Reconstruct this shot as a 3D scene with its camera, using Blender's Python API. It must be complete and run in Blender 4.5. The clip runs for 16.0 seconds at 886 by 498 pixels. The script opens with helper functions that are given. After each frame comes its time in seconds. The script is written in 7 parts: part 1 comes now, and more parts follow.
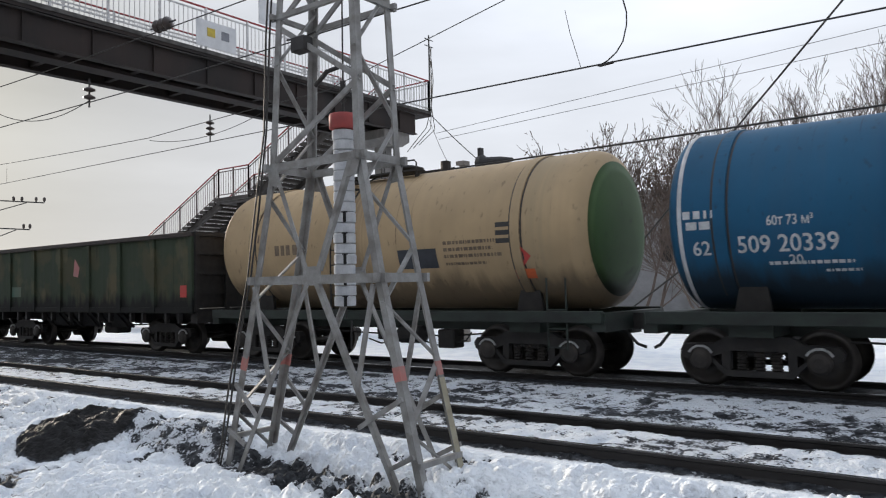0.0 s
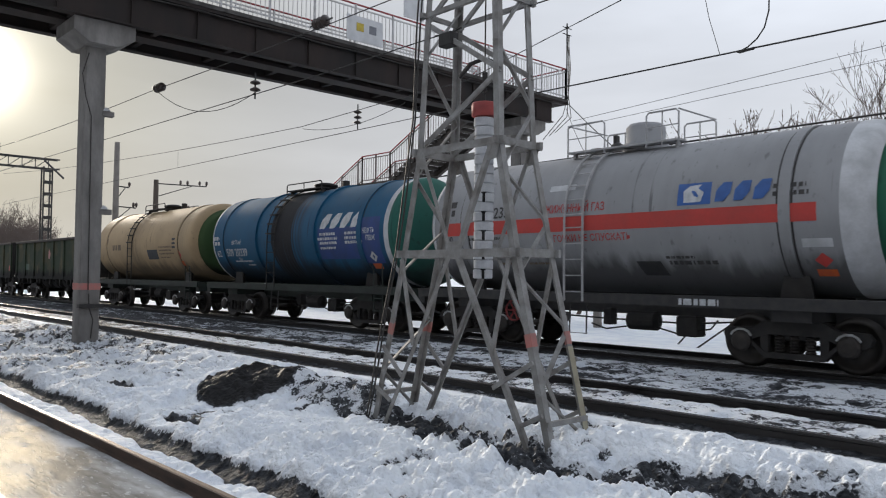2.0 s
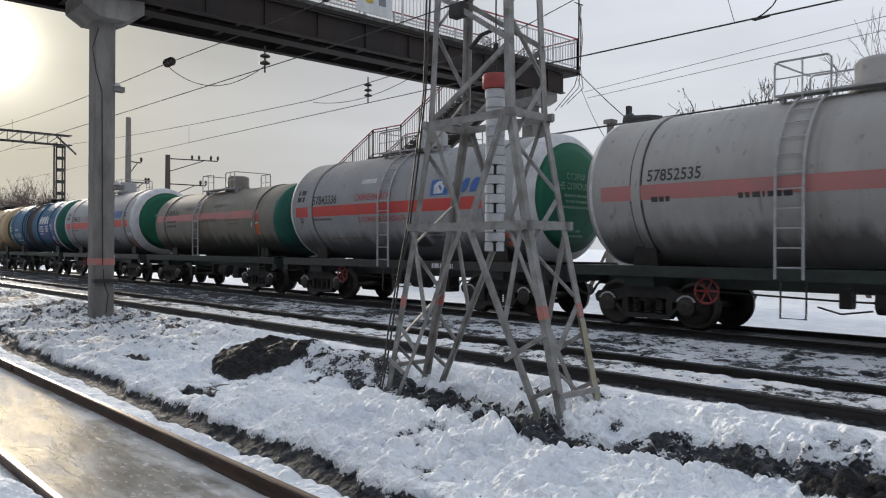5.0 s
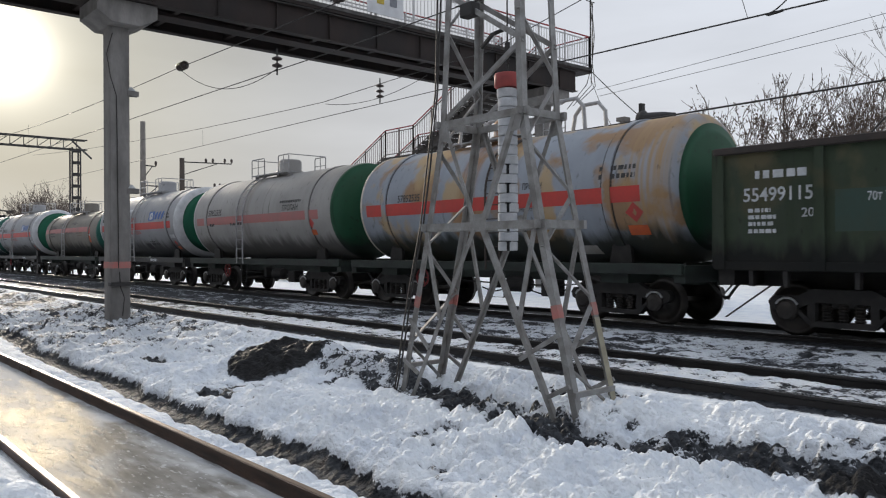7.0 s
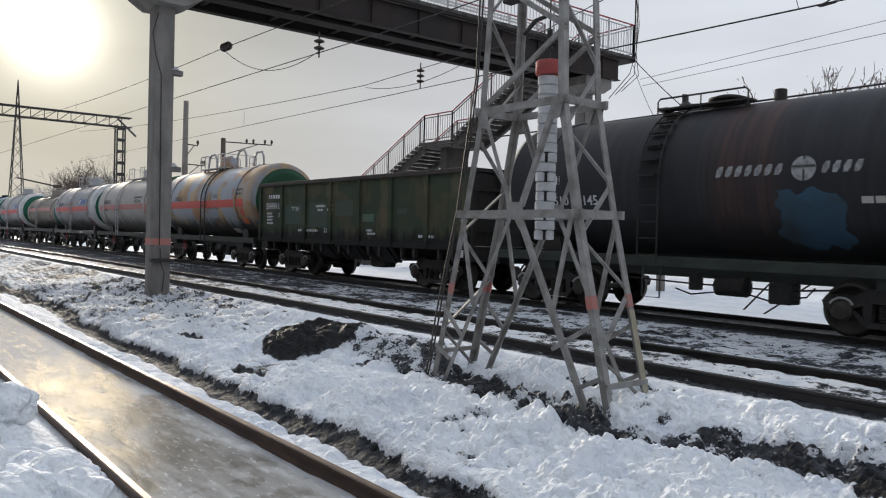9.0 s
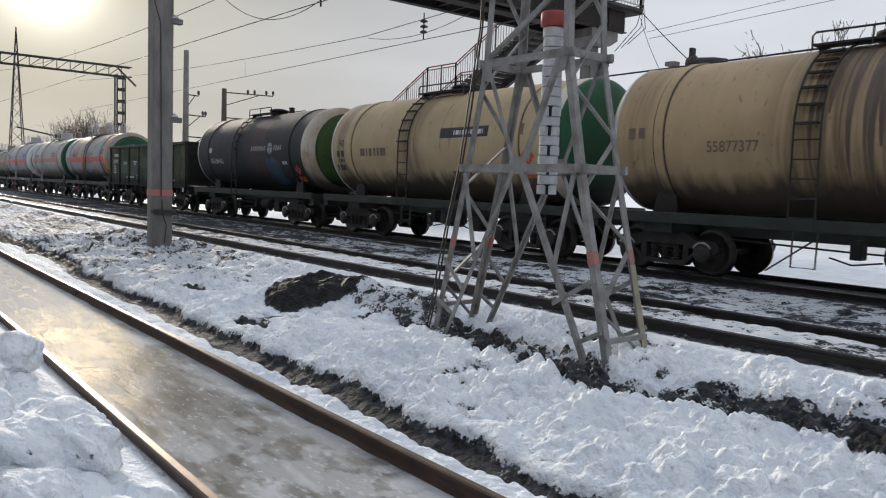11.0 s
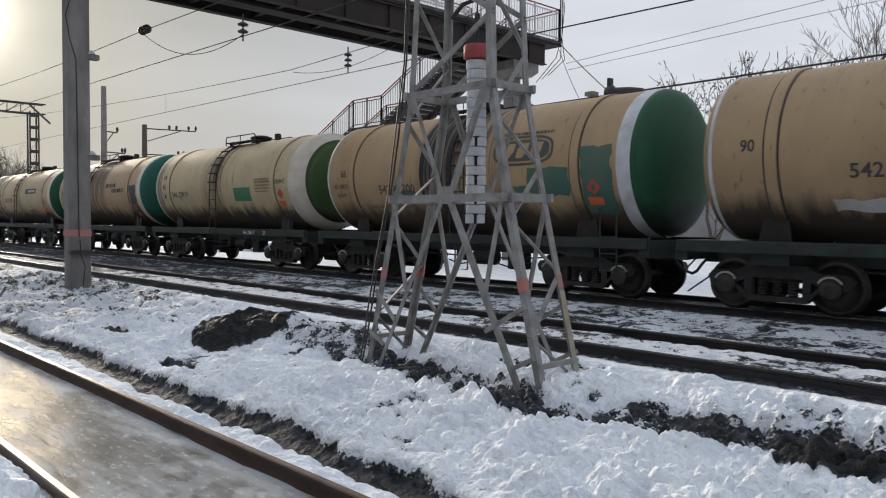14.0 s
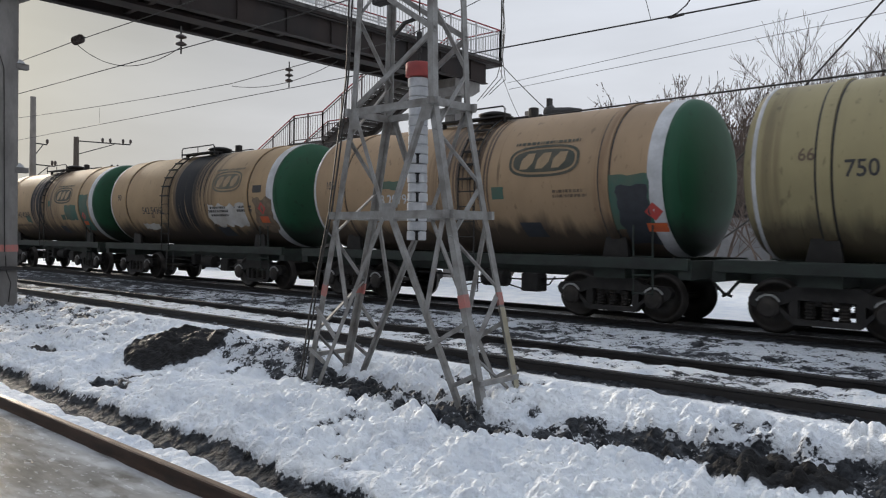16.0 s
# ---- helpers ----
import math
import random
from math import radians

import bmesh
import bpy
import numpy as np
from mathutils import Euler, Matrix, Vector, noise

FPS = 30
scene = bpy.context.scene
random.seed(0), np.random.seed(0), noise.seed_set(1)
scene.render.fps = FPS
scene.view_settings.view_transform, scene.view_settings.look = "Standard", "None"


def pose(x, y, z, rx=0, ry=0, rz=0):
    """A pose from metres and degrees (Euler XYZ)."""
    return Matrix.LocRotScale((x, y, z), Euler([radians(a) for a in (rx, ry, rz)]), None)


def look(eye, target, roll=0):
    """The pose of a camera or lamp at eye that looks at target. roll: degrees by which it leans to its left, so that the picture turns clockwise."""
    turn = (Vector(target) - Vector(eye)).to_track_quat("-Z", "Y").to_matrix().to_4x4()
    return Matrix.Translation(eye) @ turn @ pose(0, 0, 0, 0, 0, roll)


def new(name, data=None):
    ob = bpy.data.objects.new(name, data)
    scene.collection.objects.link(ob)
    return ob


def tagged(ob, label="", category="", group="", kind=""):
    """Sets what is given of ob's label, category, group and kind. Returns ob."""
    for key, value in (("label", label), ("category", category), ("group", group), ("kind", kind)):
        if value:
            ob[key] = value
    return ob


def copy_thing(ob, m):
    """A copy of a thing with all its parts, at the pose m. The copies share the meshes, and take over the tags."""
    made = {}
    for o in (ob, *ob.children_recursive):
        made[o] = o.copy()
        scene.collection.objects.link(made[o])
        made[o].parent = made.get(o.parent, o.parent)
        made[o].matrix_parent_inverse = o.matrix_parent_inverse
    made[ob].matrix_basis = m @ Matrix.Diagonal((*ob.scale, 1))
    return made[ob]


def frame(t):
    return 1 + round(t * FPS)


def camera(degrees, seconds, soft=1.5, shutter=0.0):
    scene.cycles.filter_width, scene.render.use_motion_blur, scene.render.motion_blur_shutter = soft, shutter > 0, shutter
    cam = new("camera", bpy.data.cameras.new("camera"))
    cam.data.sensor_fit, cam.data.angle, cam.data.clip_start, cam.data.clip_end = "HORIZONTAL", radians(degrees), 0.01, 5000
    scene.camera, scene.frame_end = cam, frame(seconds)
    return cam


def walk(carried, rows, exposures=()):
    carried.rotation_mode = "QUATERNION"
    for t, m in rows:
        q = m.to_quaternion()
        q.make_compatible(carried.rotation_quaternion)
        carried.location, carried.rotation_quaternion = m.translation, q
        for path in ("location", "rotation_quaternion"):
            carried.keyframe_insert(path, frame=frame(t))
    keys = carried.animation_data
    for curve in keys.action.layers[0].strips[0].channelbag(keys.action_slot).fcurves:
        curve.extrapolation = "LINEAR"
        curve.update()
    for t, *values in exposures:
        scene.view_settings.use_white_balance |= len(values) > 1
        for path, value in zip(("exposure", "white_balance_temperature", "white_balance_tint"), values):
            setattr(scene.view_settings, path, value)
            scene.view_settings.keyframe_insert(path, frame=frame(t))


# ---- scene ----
# Camera: held in the hand at one spot beside the siding, turning to follow the train.
EYE = (0.0, 0.0, 2.073)
cam = camera(60.0, 16.0, soft=1.15, shutter=0.07)
# seconds, yaw, pitch, lean, and where the eye is off its spot
TURNS = [
    (0.0, 37.05, 2.85, 1.09, (-0.508, 0.612, 0.179)), (0.25, 39.1, 2.86, 0.72, (-0.08, 0.2, 0.05)),
    (0.5, 40.94, 2.72, 0.41, (0.06, 0.05, 0.01)), (1.0, 43.62, 2.27, -0.03, (0.018, 0.05, 0.01)),
    (1.5, 45.42, 2.18, -0.54), (2.0, 46.90, 2.05, -0.67), (2.5, 47.79, 1.89, -0.72), (3.0, 48.13, 1.65, -0.83),
    (3.5, 48.00, 1.24, -0.99), (4.0, 47.67, 0.71, -0.96), (6.5, 48.37, -0.24, 0.51), (7.0, 48.78, 0.03, 0.28),
    (7.5, 49.46, 0.30, -0.11), (8.0, 50.28, 0.45, -0.64), (8.5, 51.11, -0.06, -1.09), (9.0, 51.43, -1.02, -1.51),
    (9.5, 51.52, -2.17, -1.89), (12.0, 51.45, -5.08, -1.95), (12.5, 50.31, -4.50, -1.51), (13.0, 48.67, -3.59, -1.10),
    (13.5, 47.28, -2.71, -0.70), (14.0, 46.33, -2.05, -0.45), (14.5, 46.02, -1.71, -0.34), (15.0, 45.96, -1.68, -0.41),
    (15.5, 44.64, -1.33, -0.68), (16.0, 41.96, -0.75, -0.74),
]
walk(cam, [(t, pose(*(Vector(EYE) + Vector(off[0] if off else (0, 0, 0))), 90 + pitch, lean, yaw)) for t, yaw, pitch, lean, *off in TURNS], ((0.0, 0.22), (0.5, 0.1), (1.2, 0.0), (16.0, 0.0)))

# Levels: the siding's rail heads are at 0, the two main tracks lie higher.
SIDING, MIDDLE, MAIN = 2.716, 9.286, 14.824     # track centres across
Z_MIDDLE, Z_MAIN = 0.465, 0.486                 # rail heads
SUN = Vector((-0.957, 0.19, 0.222)).normalized()

# ---- world and light ----
def build_world():
    world = bpy.data.worlds.new("winter_sky")
    scene.world = world
    world.use_nodes = True
    nt = world.node_tree
    nt.nodes.clear()
    n, l = nt.nodes.new, nt.links.new
    out, bg = n("ShaderNodeOutputWorld"), n("ShaderNodeBackground")
    sky = n("ShaderNodeTexSky")
    sky.sky_type, sky.sun_disc = "NISHITA", False
    sky.sun_elevation, sky.sun_rotation = math.asin(SUN.z), math.atan2(SUN.x, SUN.y)
    sky.dust_density, sky.air_density = 2.0, 1.0
    coord = n("ShaderNodeTexCoord")
    sep = n("ShaderNodeSeparateXYZ")
    l(coord.outputs["Generated"], sep.inputs[0])
    ramp = n("ShaderNodeValToRGB")          # the cloud sheet, from the horizon up
    ramp.color_ramp.elements[0].position, ramp.color_ramp.elements[0].color = 0.0, (0.56, 0.57, 0.595, 1)
    ramp.color_ramp.elements[1].position, ramp.color_ramp.elements[1].color = 0.85, (0.58, 0.63, 0.72, 1)
    for at, tone in ((0.22, (0.575, 0.595, 0.64, 1)), (0.42, (0.64, 0.675, 0.745, 1))):
        ramp.color_ramp.elements.new(at).color = tone
    l(sep.outputs[2], ramp.inputs[0])
    stretch = n("ShaderNodeMapping")
    stretch.inputs["Scale"].default_value = (1.2, 1.2, 5.0)
    l(coord.outputs["Generated"], stretch.inputs[0])
    cloud = n("ShaderNodeTexNoise")
    cloud.inputs["Scale"].default_value, cloud.inputs["Detail"].default_value = 1.6, 5.0
    l(stretch.outputs[0], cloud.inputs[0])
    shade = n("ShaderNodeMapRange")
    shade.inputs[1].default_value, shade.inputs[2].default_value = 0.3, 0.7
    shade.inputs[3].default_value, shade.inputs[4].default_value = 0.86, 1.12
    l(cloud.outputs[0], shade.inputs[0])
    sheet = n("ShaderNodeVectorMath")
    sheet.operation = "SCALE"
    l(ramp.outputs[0], sheet.inputs[0])
    l(shade.outputs[0], sheet.inputs["Scale"])
    dot = n("ShaderNodeVectorMath")
    dot.operation = "DOT_PRODUCT"
    l(coord.outputs["Generated"], dot.inputs[0])
    dot.inputs[1].default_value = SUN
    away = n("ShaderNodeValToRGB")          # the sheet is thicker and greyer towards the sun
    away.color_ramp.elements[0].position, away.color_ramp.elements[0].color = 0.0, (1.1, 1.1, 1.1, 1)
    away.color_ramp.elements[1].position, away.color_ramp.elements[1].color = 1.0, (0.82, 0.82, 0.80, 1)
    for at, tone in ((0.5, (1.38, 1.40, 1.42, 1)), (0.78, (1.2, 1.21, 1.22, 1)), (0.92, (1.0, 1.0, 0.995, 1))):
        away.color_ramp.elements.new(at).color = tone
    l(dot.outputs["Value"], away.inputs[0])
    side = n("ShaderNodeVectorMath")
    side.operation = "MULTIPLY"
    l(sheet.outputs[0], side.inputs[0])
    l(away.outputs[0], side.inputs[1])
    total = side.outputs[0]
    for power, colour in ((9.0, (0.01, -0.005, -0.045)), (45.0, (0.10, 0.085, 0.02)), (350.0, (0.45, 0.42, 0.34)), (1400.0, (2.4, 2.2, 1.8))):
        clamp, p, s, add = n("ShaderNodeMath"), n("ShaderNodeMath"), n("ShaderNodeVectorMath"), n("ShaderNodeVectorMath")
        clamp.operation, p.operation, s.operation = "MAXIMUM", "POWER", "SCALE"
        clamp.inputs[1].default_value, p.inputs[1].default_value, s.inputs[0].default_value = 0.0, power, colour
        l(dot.outputs["Value"], clamp.inputs[0])
        l(clamp.outputs[0], p.inputs[0])
        l(p.outputs[0], s.inputs["Scale"])
        l(total, add.inputs[0])
        l(s.outputs[0], add.inputs[1])
        total = add.outputs[0]
    thin, add = n("ShaderNodeVectorMath"), n("ShaderNodeVectorMath")   # clear sky that shows through the haze
    thin.operation = "SCALE"
    thin.inputs["Scale"].default_value = 0.0012
    l(sky.outputs[0], thin.inputs[0])
    l(total, add.inputs[0])
    l(thin.outputs[0], add.inputs[1])
    l(add.outputs[0], bg.inputs[0])
    bg.inputs[1].default_value = 0.97
    l(bg.outputs[0], out.inputs[0])
    lamp = bpy.data.lights.new("sun", "SUN")
    lamp.energy, lamp.angle, lamp.color = 3.4, radians(11), (1.0, 0.89, 0.75)
    sun = new("sun", lamp)
    sun.matrix_world = look(SUN * 50, (0, 0, 0))


build_world()

# ---- materials ----
def material(name):
    m = bpy.data.materials.new(name)
    m.use_nodes = True
    nt = m.node_tree
    return m, nt, nt.nodes.new, nt.links.new, nt.nodes["Principled BSDF"]


def mixed(nt, a, b, fac):
    """A colour mix; a and b are sockets or colours, fac a socket or a number."""
    m = nt.nodes.new("ShaderNodeMix")
    m.data_type = "RGBA"
    for i, v in ((6, a), (7, b), (0, fac)):
        if isinstance(v, bpy.types.NodeSocket):
            nt.links.new(v, m.inputs[i])
        else:
            m.inputs[i].default_value = (*v, 1) if isinstance(v, tuple) else v
    return m.outputs[2]


def noise_of(nt, scale, detail=4.0, stretch=(1, 1, 1), low=0.35, high=0.65, space="Object", to=(0.0, 1.0)):
    coord, mp, nz, rng = (nt.nodes.new("ShaderNode" + k) for k in ("TexCoord", "Mapping", "TexNoise", "MapRange"))
    mp.inputs["Scale"].default_value = stretch
    nt.links.new(coord.outputs[space], mp.inputs[0])
    nt.links.new(mp.outputs[0], nz.inputs[0])
    nz.inputs["Scale"].default_value, nz.inputs["Detail"].default_value = scale, detail
    nt.links.new(nz.outputs[0], rng.inputs[0])
    for i, v in zip((1, 2, 3, 4), (low, high, *to)):
        rng.inputs[i].default_value = v
    return rng.outputs[0]


def axis_range(nt, axis, a, b, to=(0.0, 1.0)):
    coord, sep, rng = (nt.nodes.new("ShaderNode" + k) for k in ("TexCoord", "SeparateXYZ", "MapRange"))
    nt.links.new(coord.outputs["Object"], sep.inputs[0])
    nt.links.new(sep.outputs[axis], rng.inputs[0])
    for i, v in zip((1, 2, 3, 4), (a, b, *to)):
        rng.inputs[i].default_value = v
    return rng.outputs[0]


def math_of(nt, op, a, b):
    m = nt.nodes.new("ShaderNodeMath")
    m.operation = op
    for i, v in ((0, a), (1, b)):
        if isinstance(v, bpy.types.NodeSocket):
            nt.links.new(v, m.inputs[i])
        else:
            m.inputs[i].default_value = v
    return m.outputs[0]


def bumped(nt, bsdf, height, strength, distance):
    b = nt.nodes.new("ShaderNodeBump")
    b.inputs["Strength"].default_value, b.inputs["Distance"].default_value = strength, distance
    nt.links.new(height, b.inputs["Height"])
    nt.links.new(b.outputs[0], bsdf.inputs["Normal"])


def plain(name, colour, other=None, rough=0.7, metal=0.0, scale=6.0, bump=0.15, dist=0.004, stretch=(1, 1, 1), vary=0.0):
    """A surface of two blended tones with fine relief."""
    m, nt, n, l, bsdf = material(name)
    other = other or tuple(c * 0.72 for c in colour)
    col = mixed(nt, colour, other, noise_of(nt, scale, 6.0, stretch, 0.38, 0.68))
    fine = noise_of(nt, scale * 9, 3.0, stretch, 0.2, 0.8)
    col = mixed(nt, col, tuple(c * 0.8 for c in other), math_of(nt, "MULTIPLY", fine, 0.35))
    if vary:
        info = n("ShaderNodeObjectInfo")
        hsv = n("ShaderNodeHueSaturation")
        l(math_of(nt, "ADD", math_of(nt, "MULTIPLY", info.outputs["Random"], vary), 1 - vary / 2), hsv.inputs["Value"])
        l(col, hsv.inputs["Color"])
        col = hsv.outputs[0]
    l(col, bsdf.inputs["Base Color"])
    bsdf.inputs["Roughness"].default_value, bsdf.inputs["Metallic"].default_value = rough, metal
    bumped(nt, bsdf, fine, bump, dist)
    return m


def tank_paint(name, colour, grime_shade=(0.05, 0.04, 0.032), low=0.5, spills=(), rust=0.0, film=0.25, rough=0.5, edge=(2.1, 1.74), runs=0.6):
    """Old paint on a tank: a film of dirt, flanks darkened by dirt and painted-in shade, spills that ran down from the
    hatch, rust.
    spills: (where along the tank, half width, strength, colour)."""
    m, nt, n, l, bsdf = material(name)
    col = mixed(nt, colour, tuple(c * 0.8 for c in colour), noise_of(nt, 0.9, 5.0, (1, 1, 1), 0.35, 0.7))
    col = mixed(nt, col, tuple(0.55 * c + 0.03 for c in colour), math_of(nt, "MULTIPLY", noise_of(nt, 1.0, 6.0, (5, 0.5, 0.5), 0.45, 0.8), film))
    if rust:
        col = mixed(nt, col, (0.30, 0.17, 0.07), math_of(nt, "MULTIPLY", noise_of(nt, 0.8, 7.0, (1, 1, 1), 0.5, 0.58), rust))
        col = mixed(nt, col, (0.42, 0.30, 0.16), math_of(nt, "MULTIPLY", noise_of(nt, 0.6, 7.0, (1.3, 1, 1), 0.54, 0.6), rust))
    run = noise_of(nt, 1.4, 5.0, (7, 0.35, 0.35), 0.3, 0.62)
    for x, width, strength, tone in spills:
        near = math_of(nt, "MULTIPLY", axis_range(nt, 0, x - width, x - width * 0.55), axis_range(nt, 0, x + width, x + width * 0.55))
        col = mixed(nt, col, tone, math_of(nt, "MULTIPLY", math_of(nt, "MULTIPLY", near, run), strength))
    thin = math_of(nt, "MULTIPLY", noise_of(nt, 1.0, 3.0, (9, 0.22, 0.22), 0.635, 0.665), noise_of(nt, 0.7, 3.0, (1, 1, 1), 0.45, 0.6))
    col = mixed(nt, col, tuple(0.16 * c + 0.012 for c in colour), math_of(nt, "MULTIPLY", thin, runs))
    # darker below a ragged height: dirt, plus the underside's shade put into the colour
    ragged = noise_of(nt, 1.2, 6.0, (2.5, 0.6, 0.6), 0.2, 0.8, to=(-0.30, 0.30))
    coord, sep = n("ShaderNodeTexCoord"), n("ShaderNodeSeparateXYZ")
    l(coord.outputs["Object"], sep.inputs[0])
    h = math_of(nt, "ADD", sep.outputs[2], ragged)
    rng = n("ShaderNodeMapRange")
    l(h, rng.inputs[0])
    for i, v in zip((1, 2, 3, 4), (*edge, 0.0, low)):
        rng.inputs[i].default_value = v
    col = mixed(nt, col, grime_shade, rng.outputs[0])
    speck = noise_of(nt, 9.0, 6.0, (1, 0.5, 0.5), 0.62, 0.72)
    col = mixed(nt, col, grime_shade, math_of(nt, "MULTIPLY", speck, 0.4))
    l(col, bsdf.inputs["Base Color"])
    bsdf.inputs["Roughness"].default_value = rough + 0.1
    bsdf.inputs["Specular IOR Level"].default_value = 0.3
    bumped(nt, bsdf, noise_of(nt, 3.0, 4.0), 0.12, 0.006)
    return m


def ground_material():
    """Snow that lies over wet soil; the attribute 'soil' says where it has gone, and where painted shade darkens it."""
    m, nt, n, l, bsdf = material("trodden_snow")
    at = n("ShaderNodeAttribute")
    at.attribute_name = "soil"
    crumbs = noise_of(nt, 5.0, 8.0, (1, 1, 1), 0.28, 0.72, to=(-0.38, 0.38))
    bare = n("ShaderNodeMapRange")
    crumbs = math_of(nt, "ADD", crumbs, noise_of(nt, 26.0, 5.0, (1, 1, 1), 0.3, 0.7, to=(-0.22, 0.22)))
    l(math_of(nt, "ADD", at.outputs["Fac"], crumbs), bare.inputs[0])
    bare.inputs[1].default_value, bare.inputs[2].default_value = 0.44, 0.60
    snow = mixed(nt, (0.90, 0.935, 0.97), (0.78, 0.83, 0.90), noise_of(nt, 2.2, 9.0, (1, 1, 1), 0.42, 0.66))
    grit = noise_of(nt, 24.0, 5.0, (1, 1, 1), 0.58, 0.72)
    sooty = math_of(nt, "MULTIPLY", at.outputs["Fac"], 0.75)
    snow = mixed(nt, snow, (0.16, 0.155, 0.16), math_of(nt, "MULTIPLY", grit, math_of(nt, "ADD", sooty, 0.03)))
    snow = mixed(nt, snow, (0.33, 0.34, 0.37), sooty)
    soil = mixed(nt, (0.018, 0.0195, 0.0225), (0.088, 0.094, 0.104), noise_of(nt, 9.0, 9.0, (1, 1, 1), 0.38, 0.72))
    deep = n("ShaderNodeMapRange")                      # heaped black earth
    l(at.outputs["Fac"], deep.inputs[0])
    deep.inputs[1].default_value, deep.inputs[2].default_value = 0.96, 1.15
    soil = mixed(nt, soil, (0.016, 0.0145, 0.0135), math_of(nt, "MULTIPLY", deep.outputs[0], 0.75))
    l(mixed(nt, snow, soil, bare.outputs[0]), bsdf.inputs["Base Color"])
    rough = n("ShaderNodeMapRange")
    l(bare.outputs[0], rough.inputs[0])
    rough.inputs[3].default_value, rough.inputs[4].default_value = 0.75, 0.62
    l(rough.outputs[0], bsdf.inputs["Roughness"])
    wet = n("ShaderNodeMapRange")
    l(bare.outputs[0], wet.inputs[0])
    wet.inputs[3].default_value, wet.inputs[4].default_value = 0.3, 0.12
    l(wet.outputs[0], bsdf.inputs["Specular IOR Level"])
    ridge = n("ShaderNodeTexVoronoi")                   # thawed crust: small rounded clumps
    ridge.feature = "SMOOTH_F1"
    ridge.inputs["Scale"].default_value, ridge.inputs["Smoothness"].default_value = 17.0, 0.35
    warp, coord, shift = n("ShaderNodeTexNoise"), n("ShaderNodeTexCoord"), n("ShaderNodeVectorMath")
    warp.inputs["Scale"].default_value, warp.inputs["Detail"].default_value = 9.0, 4.0
    l(coord.outputs["Object"], warp.inputs[0])
    shift.operation = "MULTIPLY_ADD"
    shift.inputs[1].default_value = (0.07, 0.07, 0.07)
    l(warp.outputs["Color"], shift.inputs[0])
    l(coord.outputs["Object"], shift.inputs[2])
    l(shift.outputs[0], ridge.inputs["Vector"])
    lumps = math_of(nt, "ADD", noise_of(nt, 7.0, 5.0, (1, 1, 1), 0.2, 0.8), math_of(nt, "MULTIPLY", noise_of(nt, 45.0, 3.0, (1, 1, 1), 0.2, 0.8), 0.22))
    lumps = math_of(nt, "SUBTRACT", lumps, math_of(nt, "MULTIPLY", ridge.outputs["Distance"], 0.7))
    grain = n("ShaderNodeTexVoronoi")
    grain.inputs["Scale"].default_value = 41.0
    l(shift.outputs[0], grain.inputs["Vector"])
    lumps = math_of(nt, "SUBTRACT", lumps, math_of(nt, "MULTIPLY", grain.outputs["Distance"], 0.2))
    bumped(nt, bsdf, lumps, 1.0, 0.031)
    return m


